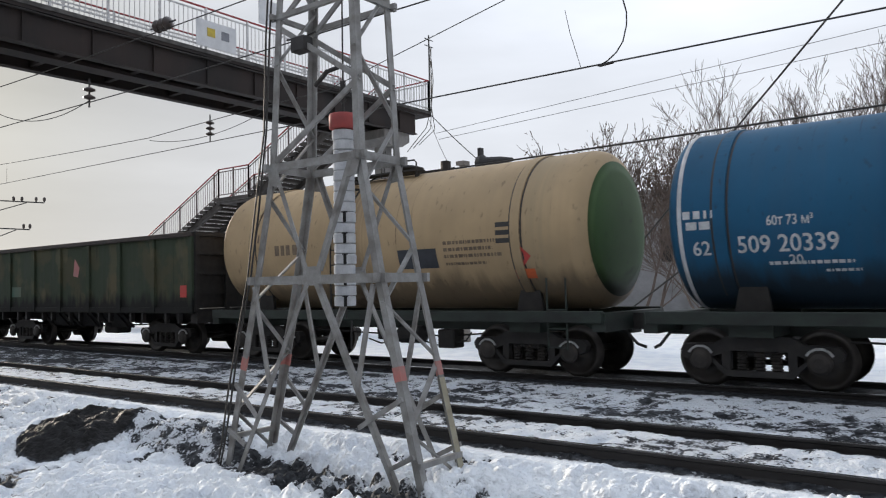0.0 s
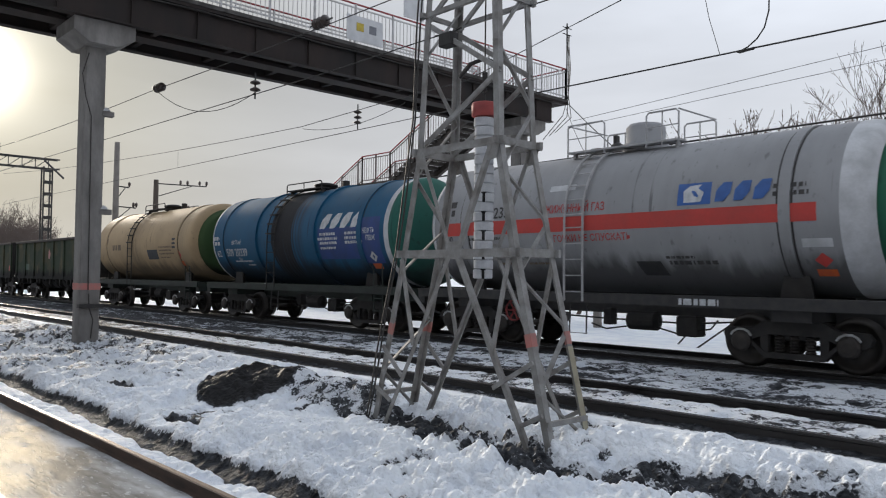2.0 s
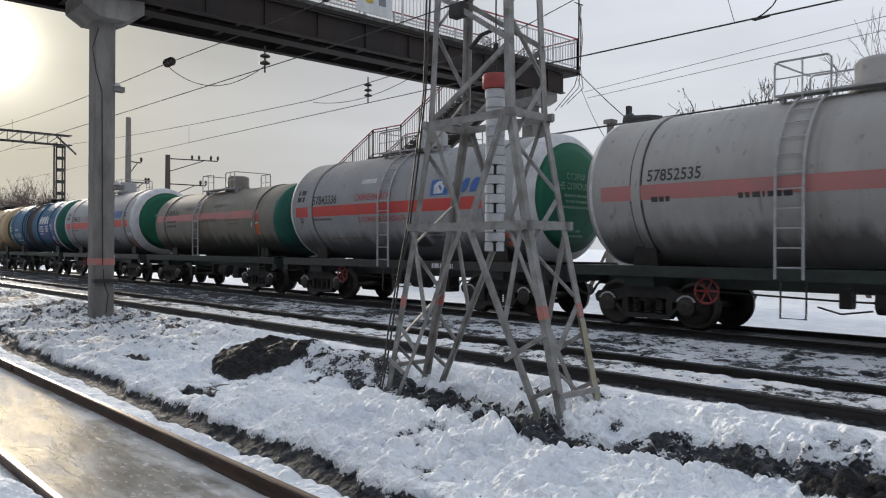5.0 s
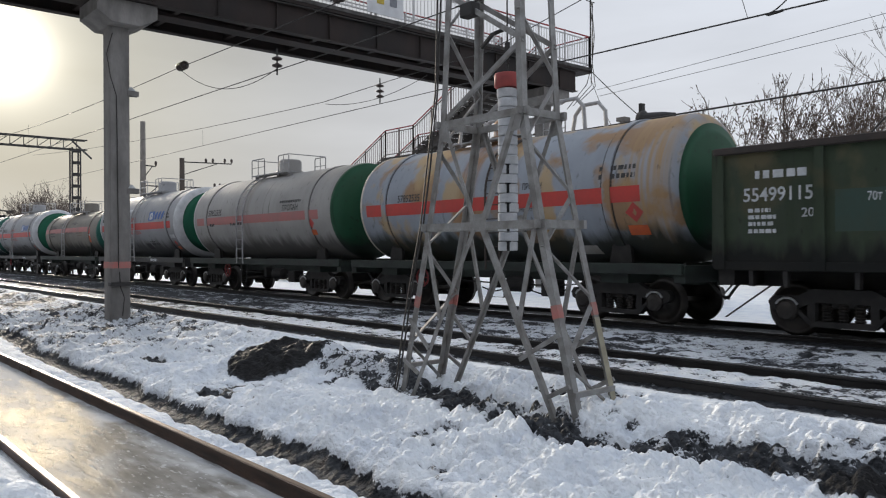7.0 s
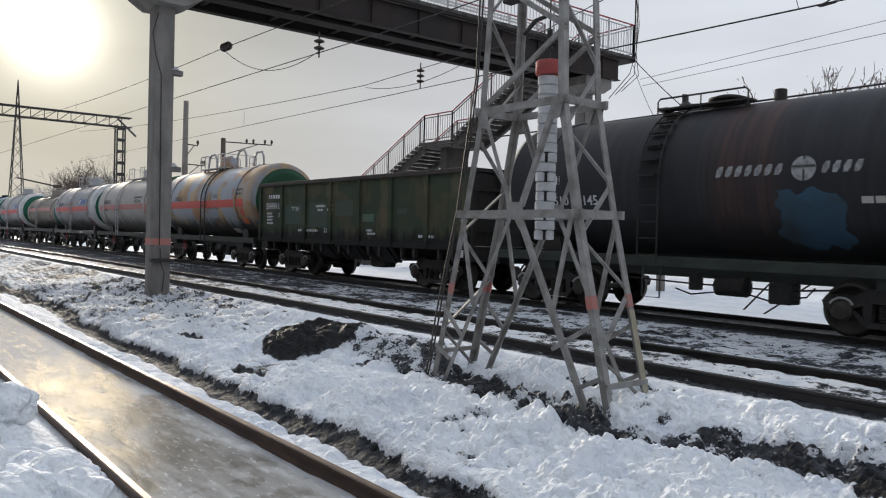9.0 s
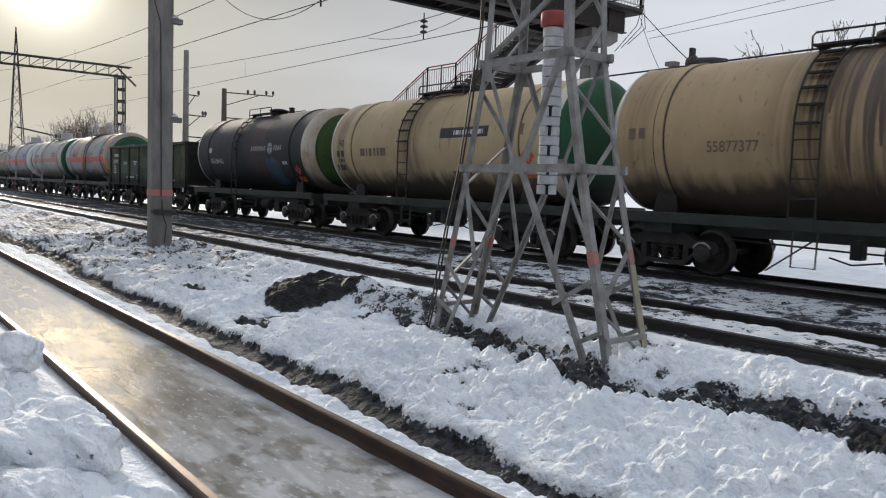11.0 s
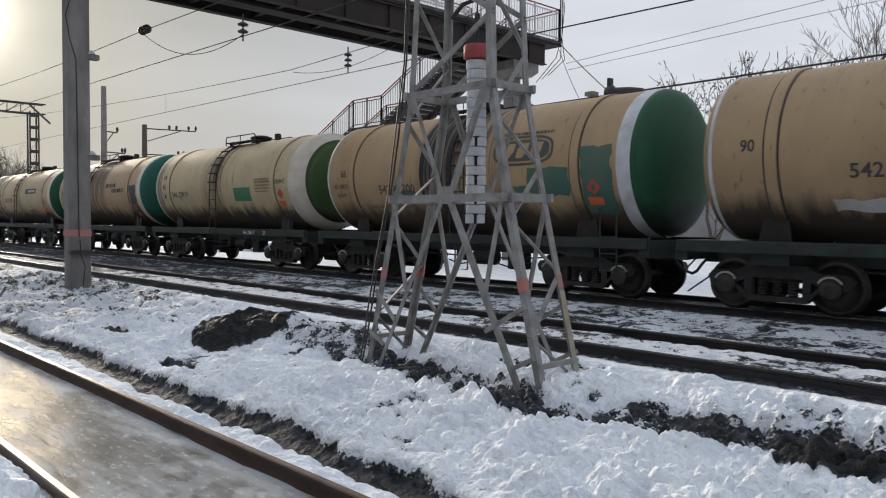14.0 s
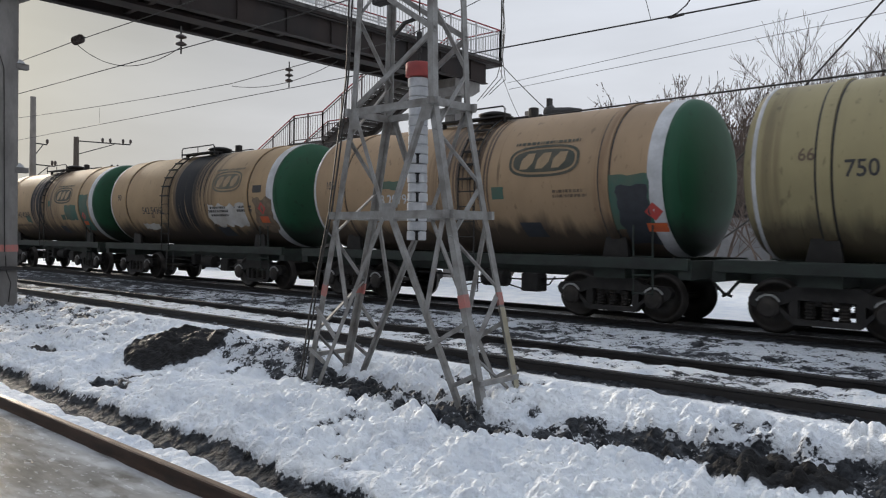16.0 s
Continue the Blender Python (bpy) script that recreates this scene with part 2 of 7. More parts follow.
def ice_material():
    m, nt, n, l, bsdf = material("wet_ice")
    crust = noise_of(nt, 3.0, 11.0, (0.45, 1.5, 1), 0.46, 0.60)
    right = axis_range(nt, 0, -7.5, -3.0)
    flecks = noise_of(nt, 16.0, 6.0, (0.6, 1.3, 1), 0.60, 0.66)
    rime = math_of(nt, "MULTIPLY", right, noise_of(nt, 3.4, 11.0, (0.8, 1.1, 1), 0.44, 0.52))
    beyond = math_of(nt, "MULTIPLY", axis_range(nt, 0, -12.0, -14.5), noise_of(nt, 7.0, 5.0, (0.35, 1.4, 1), 0.3, 0.62, to=(0.35, 1.0)))
    edge = math_of(nt, "MULTIPLY", axis_range(nt, 1, 3.0, 3.45), noise_of(nt, 2.6, 9.0, (0.6, 1, 1), 0.42, 0.55, to=(0.0, 0.8)))
    rime = math_of(nt, "MAXIMUM", math_of(nt, "MAXIMUM", rime, beyond), edge)
    crust = math_of(nt, "MINIMUM", math_of(nt, "ADD", math_of(nt, "ADD", math_of(nt, "MULTIPLY", crust, 0.42), rime), math_of(nt, "MULTIPLY", flecks, 0.5)), 1.0)
    col = mixed(nt, (0.19, 0.182, 0.166), (0.285, 0.275, 0.255), noise_of(nt, 6.0, 7.0, (0.4, 1.6, 1)))
    col = mixed(nt, col, (0.15, 0.143, 0.13), math_of(nt, "MULTIPLY", noise_of(nt, 1.9, 8.0, (0.4, 1.8, 1), 0.56, 0.64), 0.6))
    col = mixed(nt, col, (0.56, 0.57, 0.58), crust)
    l(col, bsdf.inputs["Base Color"])
    rough = n("ShaderNodeMapRange")
    l(crust, rough.inputs[0])
    rough.inputs[3].default_value, rough.inputs[4].default_value = 0.36, 0.75
    bsdf.inputs["Specular IOR Level"].default_value = 0.0
    gloss, mix, out = n("ShaderNodeBsdfGlossy"), n("ShaderNodeMixShader"), nt.nodes["Material Output"]
    gloss.inputs["Color"].default_value, gloss.inputs["Roughness"].default_value = (1.0, 0.92, 0.76, 1), 0.27
    sheen = n("ShaderNodeMapRange")                     # the frosted crust is duller than the wet ice
    l(crust, sheen.inputs[0])
    sheen.inputs[3].default_value, sheen.inputs[4].default_value = 0.018, 0.003
    l(sheen.outputs[0], mix.inputs[0])
    l(bsdf.outputs[0], mix.inputs[1])
    l(gloss.outputs[0], mix.inputs[2])
    l(mix.outputs[0], out.inputs["Surface"])
    l(rough.outputs[0], bsdf.inputs["Roughness"])
    bumped(nt, bsdf, math_of(nt, "ADD", math_of(nt, "MULTIPLY", noise_of(nt, 3.0, 3.0, (0.6, 1.2, 1)), 0.25), math_of(nt, "MULTIPLY", crust, 0.9)), 0.5, 0.012)
    l(bsdf.inputs["Normal"].links[0].from_socket, gloss.inputs["Normal"])
    return m


M = {
    "ground": ground_material(), "ice": ice_material(),
    "rail_rust": plain("rusty_rail", (0.105, 0.062, 0.044), (0.05, 0.034, 0.027), 0.6, 0.3, 8, stretch=(0.3, 1, 1)),
    "rail_dark": plain("dark_rail", (0.035, 0.032, 0.032), (0.02, 0.018, 0.018), 0.6, 0.3, 8, stretch=(0.3, 1, 1)),
    "rail_head": plain("worn_rail_head", (0.62, 0.62, 0.63), (0.5, 0.5, 0.5), 0.22, 1.0, 5, 0.05),
    "rail_head_rust": plain("dull_rail_head", (0.20, 0.145, 0.105), (0.12, 0.085, 0.062), 0.5, 0.6, 5, 0.1),
    "mast": plain("grey_galvanised_steel", (0.35, 0.35, 0.345), (0.19, 0.18, 0.17), 0.62, 0.2, 5, 0.2),
    "mast_red": plain("faded_red_band", (0.50, 0.17, 0.15), (0.36, 0.2, 0.18), 0.7, 0, 8),
    "mast_foot": plain("yellowed_paint", (0.42, 0.40, 0.30), (0.3, 0.27, 0.2), 0.7, 0, 6),
    "weight": plain("whitewashed_concrete", (0.62, 0.64, 0.67), (0.46, 0.48, 0.52), 0.85, 0, 7, 0.3),
    "slot": plain("dark_slot", (0.02, 0.02, 0.022), None, 0.9),
    "weight_cap": plain("faded_red_paint", (0.46, 0.085, 0.08), (0.32, 0.07, 0.07), 0.6, 0, 7),
    "concrete": plain("weathered_concrete", (0.27, 0.26, 0.25), (0.15, 0.143, 0.137), 0.88, 0, 2.2, 0.35, 0.01, (1, 1, 0.4)),
    "concrete_dark": plain("damp_dark_concrete", (0.085, 0.076, 0.07), (0.04, 0.035, 0.032), 0.9, 0, 1.6, 0.4, 0.01, (1, 1, 0.5)),
    "girder": plain("rusty_dark_girder", (0.027, 0.017, 0.0145), (0.012, 0.010, 0.010), 0.8, 0.0, 1.2, 0.25, 0.01, (1, 1, 0.3)),
    "deck": plain("grey_deck_edge", (0.11, 0.105, 0.10), (0.03, 0.028, 0.027), 0.85, 0, 3),
    "rail_white": plain("grey_white_baluster", (0.55, 0.55, 0.56), (0.4, 0.39, 0.39), 0.6, 0, 6),
    "rail_dim": plain("dull_brown_grey_railing", (0.16, 0.12, 0.115), (0.1, 0.075, 0.07), 0.6, 0, 6),
    "handwheel": plain("dull_red_wheel", (0.28, 0.03, 0.03), (0.16, 0.03, 0.03), 0.6), "rail_red": plain("red_handrail", (0.36, 0.05, 0.06), (0.25, 0.05, 0.05), 0.5, 0, 6),
    "panel": plain("pale_sheet_panel", (0.62, 0.63, 0.65), (0.52, 0.53, 0.55), 0.6, 0, 3),
    "yellow": plain("yellow_sign", (0.55, 0.42, 0.05), (0.4, 0.3, 0.05), 0.6), "sign_grey": plain("grey_sign", (0.2, 0.21, 0.24), None, 0.6),
    "wire": plain("dark_copper_wire", (0.05, 0.047, 0.045), None, 0.6, 0.4), "wire_pale": plain("pale_far_wire", (0.22, 0.22, 0.23), None, 0.6),
    "insulator": plain("brown_glazed_insulator", (0.05, 0.035, 0.03), None, 0.35), "iron": plain("dark_iron", (0.045, 0.043, 0.043), None, 0.6, 0.3),
    "pole": plain("grey_concrete_pole", (0.24, 0.22, 0.20), (0.17, 0.155, 0.14), 0.88, 0, 2), "wood": plain("old_tarred_wood", (0.10, 0.08, 0.065), None, 0.9, 0, 4, stretch=(3, 3, 0.3)),
    "bark": plain("grey_brown_bark", (0.13, 0.10, 0.085), (0.08, 0.06, 0.05), 0.9, 0, 4), "dead_leaf": plain("withered_leaf", (0.11, 0.078, 0.055), (0.07, 0.05, 0.038), 0.9, vary=0.4),
    "shed_wall": plain("pale_corrugated_wall", (0.48, 0.49, 0.50), (0.38, 0.39, 0.40), 0.6), "warehouse_wall": plain("grey_rendered_wall", (0.30, 0.30, 0.31), (0.2, 0.2, 0.205), 0.85, 0, 1.0), "warehouse_roof": plain("grey_brown_metal_roof", (0.16, 0.15, 0.145), (0.10, 0.09, 0.085), 0.6, 0.2, 1.5), "rusty_edge": plain("rust_brown_edge", (0.055, 0.04, 0.034), (0.03, 0.026, 0.024), 0.75, 0, 3), "field_teal": plain("dull_teal_field", (0.031, 0.064, 0.050), (0.040, 0.058, 0.040), 0.7, 0, 1.5), "shed_roof": plain("dark_roof", (0.05, 0.05, 0.055), None, 0.8),
    "bogie": plain("grimy_cast_steel", (0.016, 0.015, 0.015), (0.032, 0.029, 0.027), 0.65, 0.2, 5, 0.3, 0.006), "wheel": plain("oily_wheel_steel", (0.035, 0.032, 0.03), (0.06, 0.052, 0.046), 0.5, 0.5, 5),
    "pale_edge": plain("pale_grey_edge", (0.5, 0.5, 0.5), (0.3, 0.3, 0.3), 0.8),
    "black": plain("black_paint", (0.022, 0.022, 0.025), (0.04, 0.038, 0.036), 0.55), "green_frame": plain("dull_green_frame", (0.023, 0.036, 0.028), (0.013, 0.015, 0.014), 0.65, 0, 2, stretch=(1, 1, 2)),
    "white": plain("white_paint", (0.60, 0.61, 0.63), (0.42, 0.43, 0.44), 0.6, 0, 3), "cream_ring": plain("cream_white_paint", (0.62, 0.58, 0.50), (0.48, 0.44, 0.37), 0.6, 0, 2),
    "red": plain("red_band_paint", (0.55, 0.055, 0.045), (0.42, 0.06, 0.05), 0.55, 0, 2), "pink": plain("faded_red_band_paint", (0.46, 0.17, 0.16), (0.36, 0.18, 0.17), 0.65, 0, 2),
    "orange": plain("orange_placard", (0.62, 0.13, 0.03), (0.5, 0.1, 0.04), 0.6), "letter_black": plain("black_lettering", (0.035, 0.035, 0.04), (0.07, 0.065, 0.06), 0.7, 0, 8),
    "letter_white": plain("white_lettering", (0.62, 0.64, 0.66), (0.42, 0.44, 0.45), 0.7, 0, 8), "letter_dim": plain("worn_grey_white_lettering", (0.36, 0.37, 0.38), (0.16, 0.165, 0.17), 0.75, 0, 9), "letter_red": plain("red_lettering", (0.5, 0.06, 0.06), None, 0.7, 0, 8),
    "letter_pale_green": plain("worn_white_lettering", (0.22, 0.36, 0.29), (0.10, 0.22, 0.16), 0.7, 0, 8), "letter_brown": plain("brown_faded_lettering", (0.12, 0.085, 0.06), (0.2, 0.15, 0.1), 0.7, 0, 8), "oval_pale": plain("tan_owner_mark", (0.36, 0.26, 0.155), (0.28, 0.2, 0.12), 0.65, 0, 3), "oval_dark": plain("dark_green_grey_paint", (0.045, 0.055, 0.045), (0.10, 0.09, 0.065), 0.7, 0, 2), "oval_faded": plain("faded_dark_green_paint", (0.10, 0.11, 0.085), (0.20, 0.16, 0.11), 0.7, 0, 2), "oil": plain("dried_black_oil", (0.011, 0.012, 0.016), (0.02, 0.02, 0.023), 0.8, 0, 4, stretch=(6, 0.6, 0.6)), "oil_brown": plain("brown_oil_film", (0.075, 0.052, 0.042), (0.13, 0.092, 0.062), 0.6, 0, 3, stretch=(6, 0.6, 0.6)), "navy": plain("deep_blue_panel", (0.02, 0.055, 0.22), (0.02, 0.05, 0.16), 0.55, 0, 3),
    "sign_blue": plain("blue_logo_paint", (0.035, 0.12, 0.38), None, 0.5), "green_square": plain("green_patch_paint", (0.03, 0.20, 0.10), (0.04, 0.15, 0.08), 0.6),
    "teal_patch": plain("faded_teal_patch", (0.035, 0.12, 0.095), (0.10, 0.12, 0.085), 0.7, 0, 1.2), "dark_patch": plain("dark_slate_patch", (0.035, 0.04, 0.05), None, 0.6),
    "chalk_patch": plain("chalky_white_patch", (0.55, 0.55, 0.54), (0.36, 0.33, 0.29), 0.8, 0, 1.5), "blue_patch": plain("spray_blue_patch", (0.024, 0.082, 0.14), (0.02, 0.026, 0.032), 0.7, 0, 0.9),
    "ring_rusty": tank_paint("rust_stained_cream_ring", (0.56, 0.51, 0.43), (0.04, 0.034, 0.03), 0.9, rust=0.55, film=0.4, edge=(2.3, 1.7)),
    "head_green": tank_paint("green_end_paint", (0.016, 0.085, 0.042), (0.016, 0.018, 0.016), 0.85, film=0.35), "head_teal": tank_paint("teal_end_paint", (0.022, 0.125, 0.098), (0.018, 0.026, 0.026), 0.8, film=0.3),
    "head_bright": tank_paint("bright_green_end_paint", (0.014, 0.125, 0.072), (0.012, 0.05, 0.035), 0.6, film=0.25), "head_olive": tank_paint("faded_green_end_paint", (0.055, 0.105, 0.036), (0.025, 0.026, 0.022), 0.8, film=0.35), "ladder_pale": plain("pale_grey_ladder", (0.42, 0.42, 0.43), (0.3, 0.3, 0.3), 0.6),
}

# ---- building helpers ----
def part(name, bm, mat, parent=None, label="", smooth=False):
    """One mesh object from a bmesh, under a thing or a part."""
    me = bpy.data.meshes.new(name)
    bm.to_mesh(me)
    bm.free()
    me.materials.append(M[mat] if isinstance(mat, str) else mat)
    if smooth:
        for p in me.polygons:
            p.use_smooth = True
    ob = new(name, me)
    if parent:
        ob.parent = parent
    if label:
        ob["label"] = label
    return ob


def again(ob, m, parent):
    """Another object on the same mesh, at the pose m."""
    o = ob.copy()
    scene.collection.objects.link(o)
    o.parent, o.matrix_basis = parent, m
    return o


def box(bm, x0, x1, y0, y1, z0, z1, bevel=0.0):
    m = Matrix.Translation(((x0 + x1) / 2, (y0 + y1) / 2, (z0 + z1) / 2)) @ Matrix.Diagonal((abs(x1 - x0), abs(y1 - y0), abs(z1 - z0), 1))
    made = bmesh.ops.create_cube(bm, size=1, matrix=m)
    if bevel:
        edges = {e for v in made["verts"] for e in v.link_edges}
        bmesh.ops.bevel(bm, geom=list(edges), offset=bevel, segments=1, affect="EDGES")
    return bm


def beam(bm, p, q, w, d, up=(0, 0, 1)):
    """A bar of rectangular section from p to q."""
    p, q = Vector(p), Vector(q)
    z = (q - p).normalized()
    x = Vector(up).cross(z)
    x = x.normalized() if x.length > 1e-3 else Vector((1, 0, 0))
    y = z.cross(x)
    vs = [bm.verts.new(c + x * a * w / 2 + y * b * d / 2) for c in (p, q) for a, b in ((-1, -1), (1, -1), (1, 1), (-1, 1))]
    for f in ((3, 2, 1, 0), (4, 5, 6, 7), (0, 1, 5, 4), (1, 2, 6, 5), (2, 3, 7, 6), (3, 0, 4, 7)):
        bm.faces.new([vs[i] for i in f])
    return bm


def angle_iron(bm, p, q, w, inward, t=0.012):
    """An L-section bar from p to q, its two flanges turned towards the vectors in inward."""
    p, q = Vector(p), Vector(q)
    z = (q - p).normalized()
    a, b = (Vector(v) - z * Vector(v).dot(z) for v in inward)
    a, b = a.normalized(), b.normalized()
    ring = [Vector((0, 0, 0)), a * w, a * w + b * t, a * t + b * t, a * t + b * w, b * w]
    vs = [[bm.verts.new(c + r) for r in ring] for c in (p, q)]
    for i in range(6):
        j = (i + 1) % 6
        bm.faces.new((vs[0][i], vs[0][j], vs[1][j], vs[1][i]))
    bm.faces.new(vs[0][::-1])
    bm.faces.new(vs[1])
    return bm


def angle_leg(bm, points, w, inward, t=0.014):
    """An L-section bar that bends at each of its points."""
    a, b = Vector(inward[0]), Vector(inward[1])
    ring = [Vector((0, 0, 0)), a * w, a * w + b * t, a * t + b * t, a * t + b * w, b * w]
    vs = [[bm.verts.new(Vector(p) + r) for r in ring] for p in points]
    for u, v in zip(vs, vs[1:]):
        for i in range(6):
            bm.faces.new((u[i], u[(i + 1) % 6], v[(i + 1) % 6], v[i]))
    bm.faces.new(vs[0][::-1])
    bm.faces.new(vs[-1])
    return bm


def tube(bm, points, radius, sides=6, closed=False):
    """A round bar along a row of points; radius is one number or one a point."""
    pts = [Vector(p) for p in points]
    n = len(pts)
    radii = radius if isinstance(radius, (list, tuple)) else [radius] * n
    rings, ref = [], None
    for i, p in enumerate(pts):
        d = (pts[(i + 1) % n if closed else min(i + 1, n - 1)] - pts[(i - 1) % n if closed else max(i - 1, 0)]).normalized()
        if ref is None:
            ref = Vector((0, 0, 1)) if abs(d.z) < 0.9 else Vector((1, 0, 0))
        x = ref - d * ref.dot(d)
        x.normalize()
        ref = x
        y = d.cross(x)
        rings.append([bm.verts.new(p + (x * math.cos(a) + y * math.sin(a)) * radii[i]) for a in (2 * math.pi * k / sides for k in range(sides))])
    for i in range(n if closed else n - 1):
        r, s = rings[i], rings[(i + 1) % n]
        for k in range(sides):
            bm.faces.new((r[k], r[(k + 1) % sides], s[(k + 1) % sides], s[k]))
    if not closed:
        bm.faces.new(rings[0][::-1])
        bm.faces.new(rings[-1])
    return bm


def turned(bm, profile, axis="z", sides=24, centre=(0, 0, 0), cap=True):
    """A turned shape: profile of (along, radius)."""
    c = Vector(centre)
    rings = []
    for s, r in profile:
        ring = []
        for k in range(sides):
            a = 2 * math.pi * k / sides
            u, v = r * math.cos(a), r * math.sin(a)
            ring.append(bm.verts.new(c + Vector({"z": (u, v, s), "x": (s, u, v), "y": (v, s, u)}[axis])))
        rings.append(ring)
    for r, s in zip(rings, rings[1:]):
        for k in range(sides):
            bm.faces.new((r[k], r[(k + 1) % sides], s[(k + 1) % sides], s[k]))
    if cap:
        bm.faces.new(rings[0][::-1])
        bm.faces.new(rings[-1])
    return bm


def slab(bm, outline, y0, y1):
    """An outline in x and z, drawn out from y0 to y1."""
    a = [bm.verts.new((x, y0, z)) for x, z in outline]
    b = [bm.verts.new((x, y1, z)) for x, z in outline]
    n = len(outline)
    bm.faces.new(a)
    bm.faces.new(b[::-1])
    for i in range(n):
        bm.faces.new((a[(i + 1) % n], a[i], b[i], b[(i + 1) % n]))
    return bm


def B():
    return bmesh.new()


def empty(name, x=0.0, y=0.0, z=0.0):
    o = new(name)
    o.matrix_basis = Matrix.Translation((x, y, z))
    return o


# ---- lettering: the built-in font, laid on plates and tanks ----
WORDS = ("509 20339", "510 59145", "542 42300", "546 25819", "542 54362", "508 20794", "57844235", "57574741", "57843336", "55499115", "55877377",
         "20", "62", "66", "90", "106", "750", "60т 73 м³", "ПРОПАН", "БЕНЗИН С", "С ГОРКИ", "НЕ СПУСКАТЬ", "С ГОРКИ НЕ СПУСКАТЬ", "СЖИЖЕННЫЙ ГАЗ", "23", "70т 76м³", "ОГНЕОПАСНО", "НЕФТЬ", "ПВЖ", "57852535", "546 25817")


def glyphs(verts, faces):
    """A word's outline taken apart into its letters: faces that share points or stand above one another."""
    groups = []
    for f in faces:
        lo, hi = min(verts[i][0] for i in f), max(verts[i][0] for i in f)
        joined = [g for g in groups if g[2] & set(f) or (lo < g[1] - 0.004 and hi > g[0] + 0.004)]
        for g in joined:
            groups.remove(g)
        groups.append((min([lo] + [g[0] for g in joined]), max([hi] + [g[1] for g in joined]), set(f).union(*(g[2] for g in joined)), [f] + [q for g in joined for q in g[3]]))
    out = []
    for _, _, used, fs in sorted(groups, key=lambda g: g[0]):
        order = {i: n for n, i in enumerate(sorted(used))}
        out.append(([verts[i] for i in sorted(used)], [tuple(order[i] for i in f) for f in fs]))
    return out


def letter_shapes():
    made = {}
    obs = []
    for w in WORDS:
        cu = bpy.data.curves.new("letters", "FONT")
        cu.body, cu.size, cu.align_x, cu.align_y, cu.resolution_u = w, 1.0, "LEFT", "BOTTOM_BASELINE", 3
        cu.offset = 0.012
        obs.append((w, new("letters", cu)))
    deps = bpy.context.evaluated_depsgraph_get()
    for w, o in obs:
        me = bpy.data.meshes.new_from_object(o.evaluated_get(deps))
        verts = [(v.co.x, v.co.y) for v in me.vertices]
        made[w] = (verts, glyphs(verts, [tuple(p.vertices) for p in me.polygons]))
        bpy.data.meshes.remove(me)
    for w, o in obs:
        cu = o.data
        bpy.data.objects.remove(o)
        bpy.data.curves.remove(cu)
    return made


LETTERS = letter_shapes()


def lettering(word, height, where, mat, parent, squeeze=1.0, label=""):
    """A word, its capitals that high; where(u, v) gives the place u to the right of and v above its start."""
    k = height / 0.73
    bm = B()
    for n, (verts, faces) in enumerate(LETTERS[word][1]):
        vs = [bm.verts.new(where(x * k * squeeze, y * k)) for x, y in verts]
        for f in faces:
            try:
                bm.faces.new([vs[i] for i in f])
            except ValueError:
                pass
        if height >= 0.15:                              # large enough to tell letter from letter
            part("letter", bm, mat, parent, label)
            bm = B()
    if height < 0.15:
        return tagged(part("lettering", bm, mat, parent, label), kind="stuff")
    bm.free()


def bars(where, rows, mat, parent, name="lettering"):
    """Writing too small to read: short bars. rows: (u, v, length, height)."""
    bm = B()
    rnd = random.Random(len(rows) * 7 + int(rows[0][2] * 100))
    for u, v, length, height in rows:
        x = u
        while x < u + length:
            w = min(height * rnd.uniform(0.35, 1.6), u + length - x + 0.01)
            bm.faces.new([bm.verts.new(where(a, b)) for a, b in ((x, v), (x + w, v), (x + w, v + height), (x, v + height))])
            x += w + height * rnd.uniform(0.25, 0.5)
    return tagged(part(name, bm, mat, parent), kind="stuff")


def mark(where, count, width, height, gap, lean, mat, parent, label):
    """An owner's mark as a row of plain leaning blocks with cut corners."""
    for k in range(count):
        u = k * (width + gap)
        bm = B()
        rows = []
        for y in (0, 0.1, 0.2, 0.3, 0.4, 0.5, 0.6, 0.7, 0.8, 0.9, 1.0):
            left, right = max(0.0, 0.95 * (y - 0.6)), min(1.0, 0.62 + 0.95 * y)
            rows.append([bm.verts.new(where(u + x * width + lean * y * height, y * height)) for x in (left, right)])
        for p, q in zip(rows, rows[1:]):
            bm.faces.new((p[0], p[1], q[1], q[0]))
        part("owner_mark", bm, mat, parent, label)


# ---- rolling stock ----
RAD, MID = 1.58, 2.86          # a tank's radius, and its axis above the rail heads


def on_tank(x, phi, rad=RAD, mid=MID, lift=0.009):
    """Places on the side of a tank that faces the siding: x along, phi in radians above its middle line."""
    def where(u, v):
        a = phi + v / rad
        return (x + u, -(rad + lift) * math.cos(a), mid + (rad + lift) * math.sin(a))
    return where


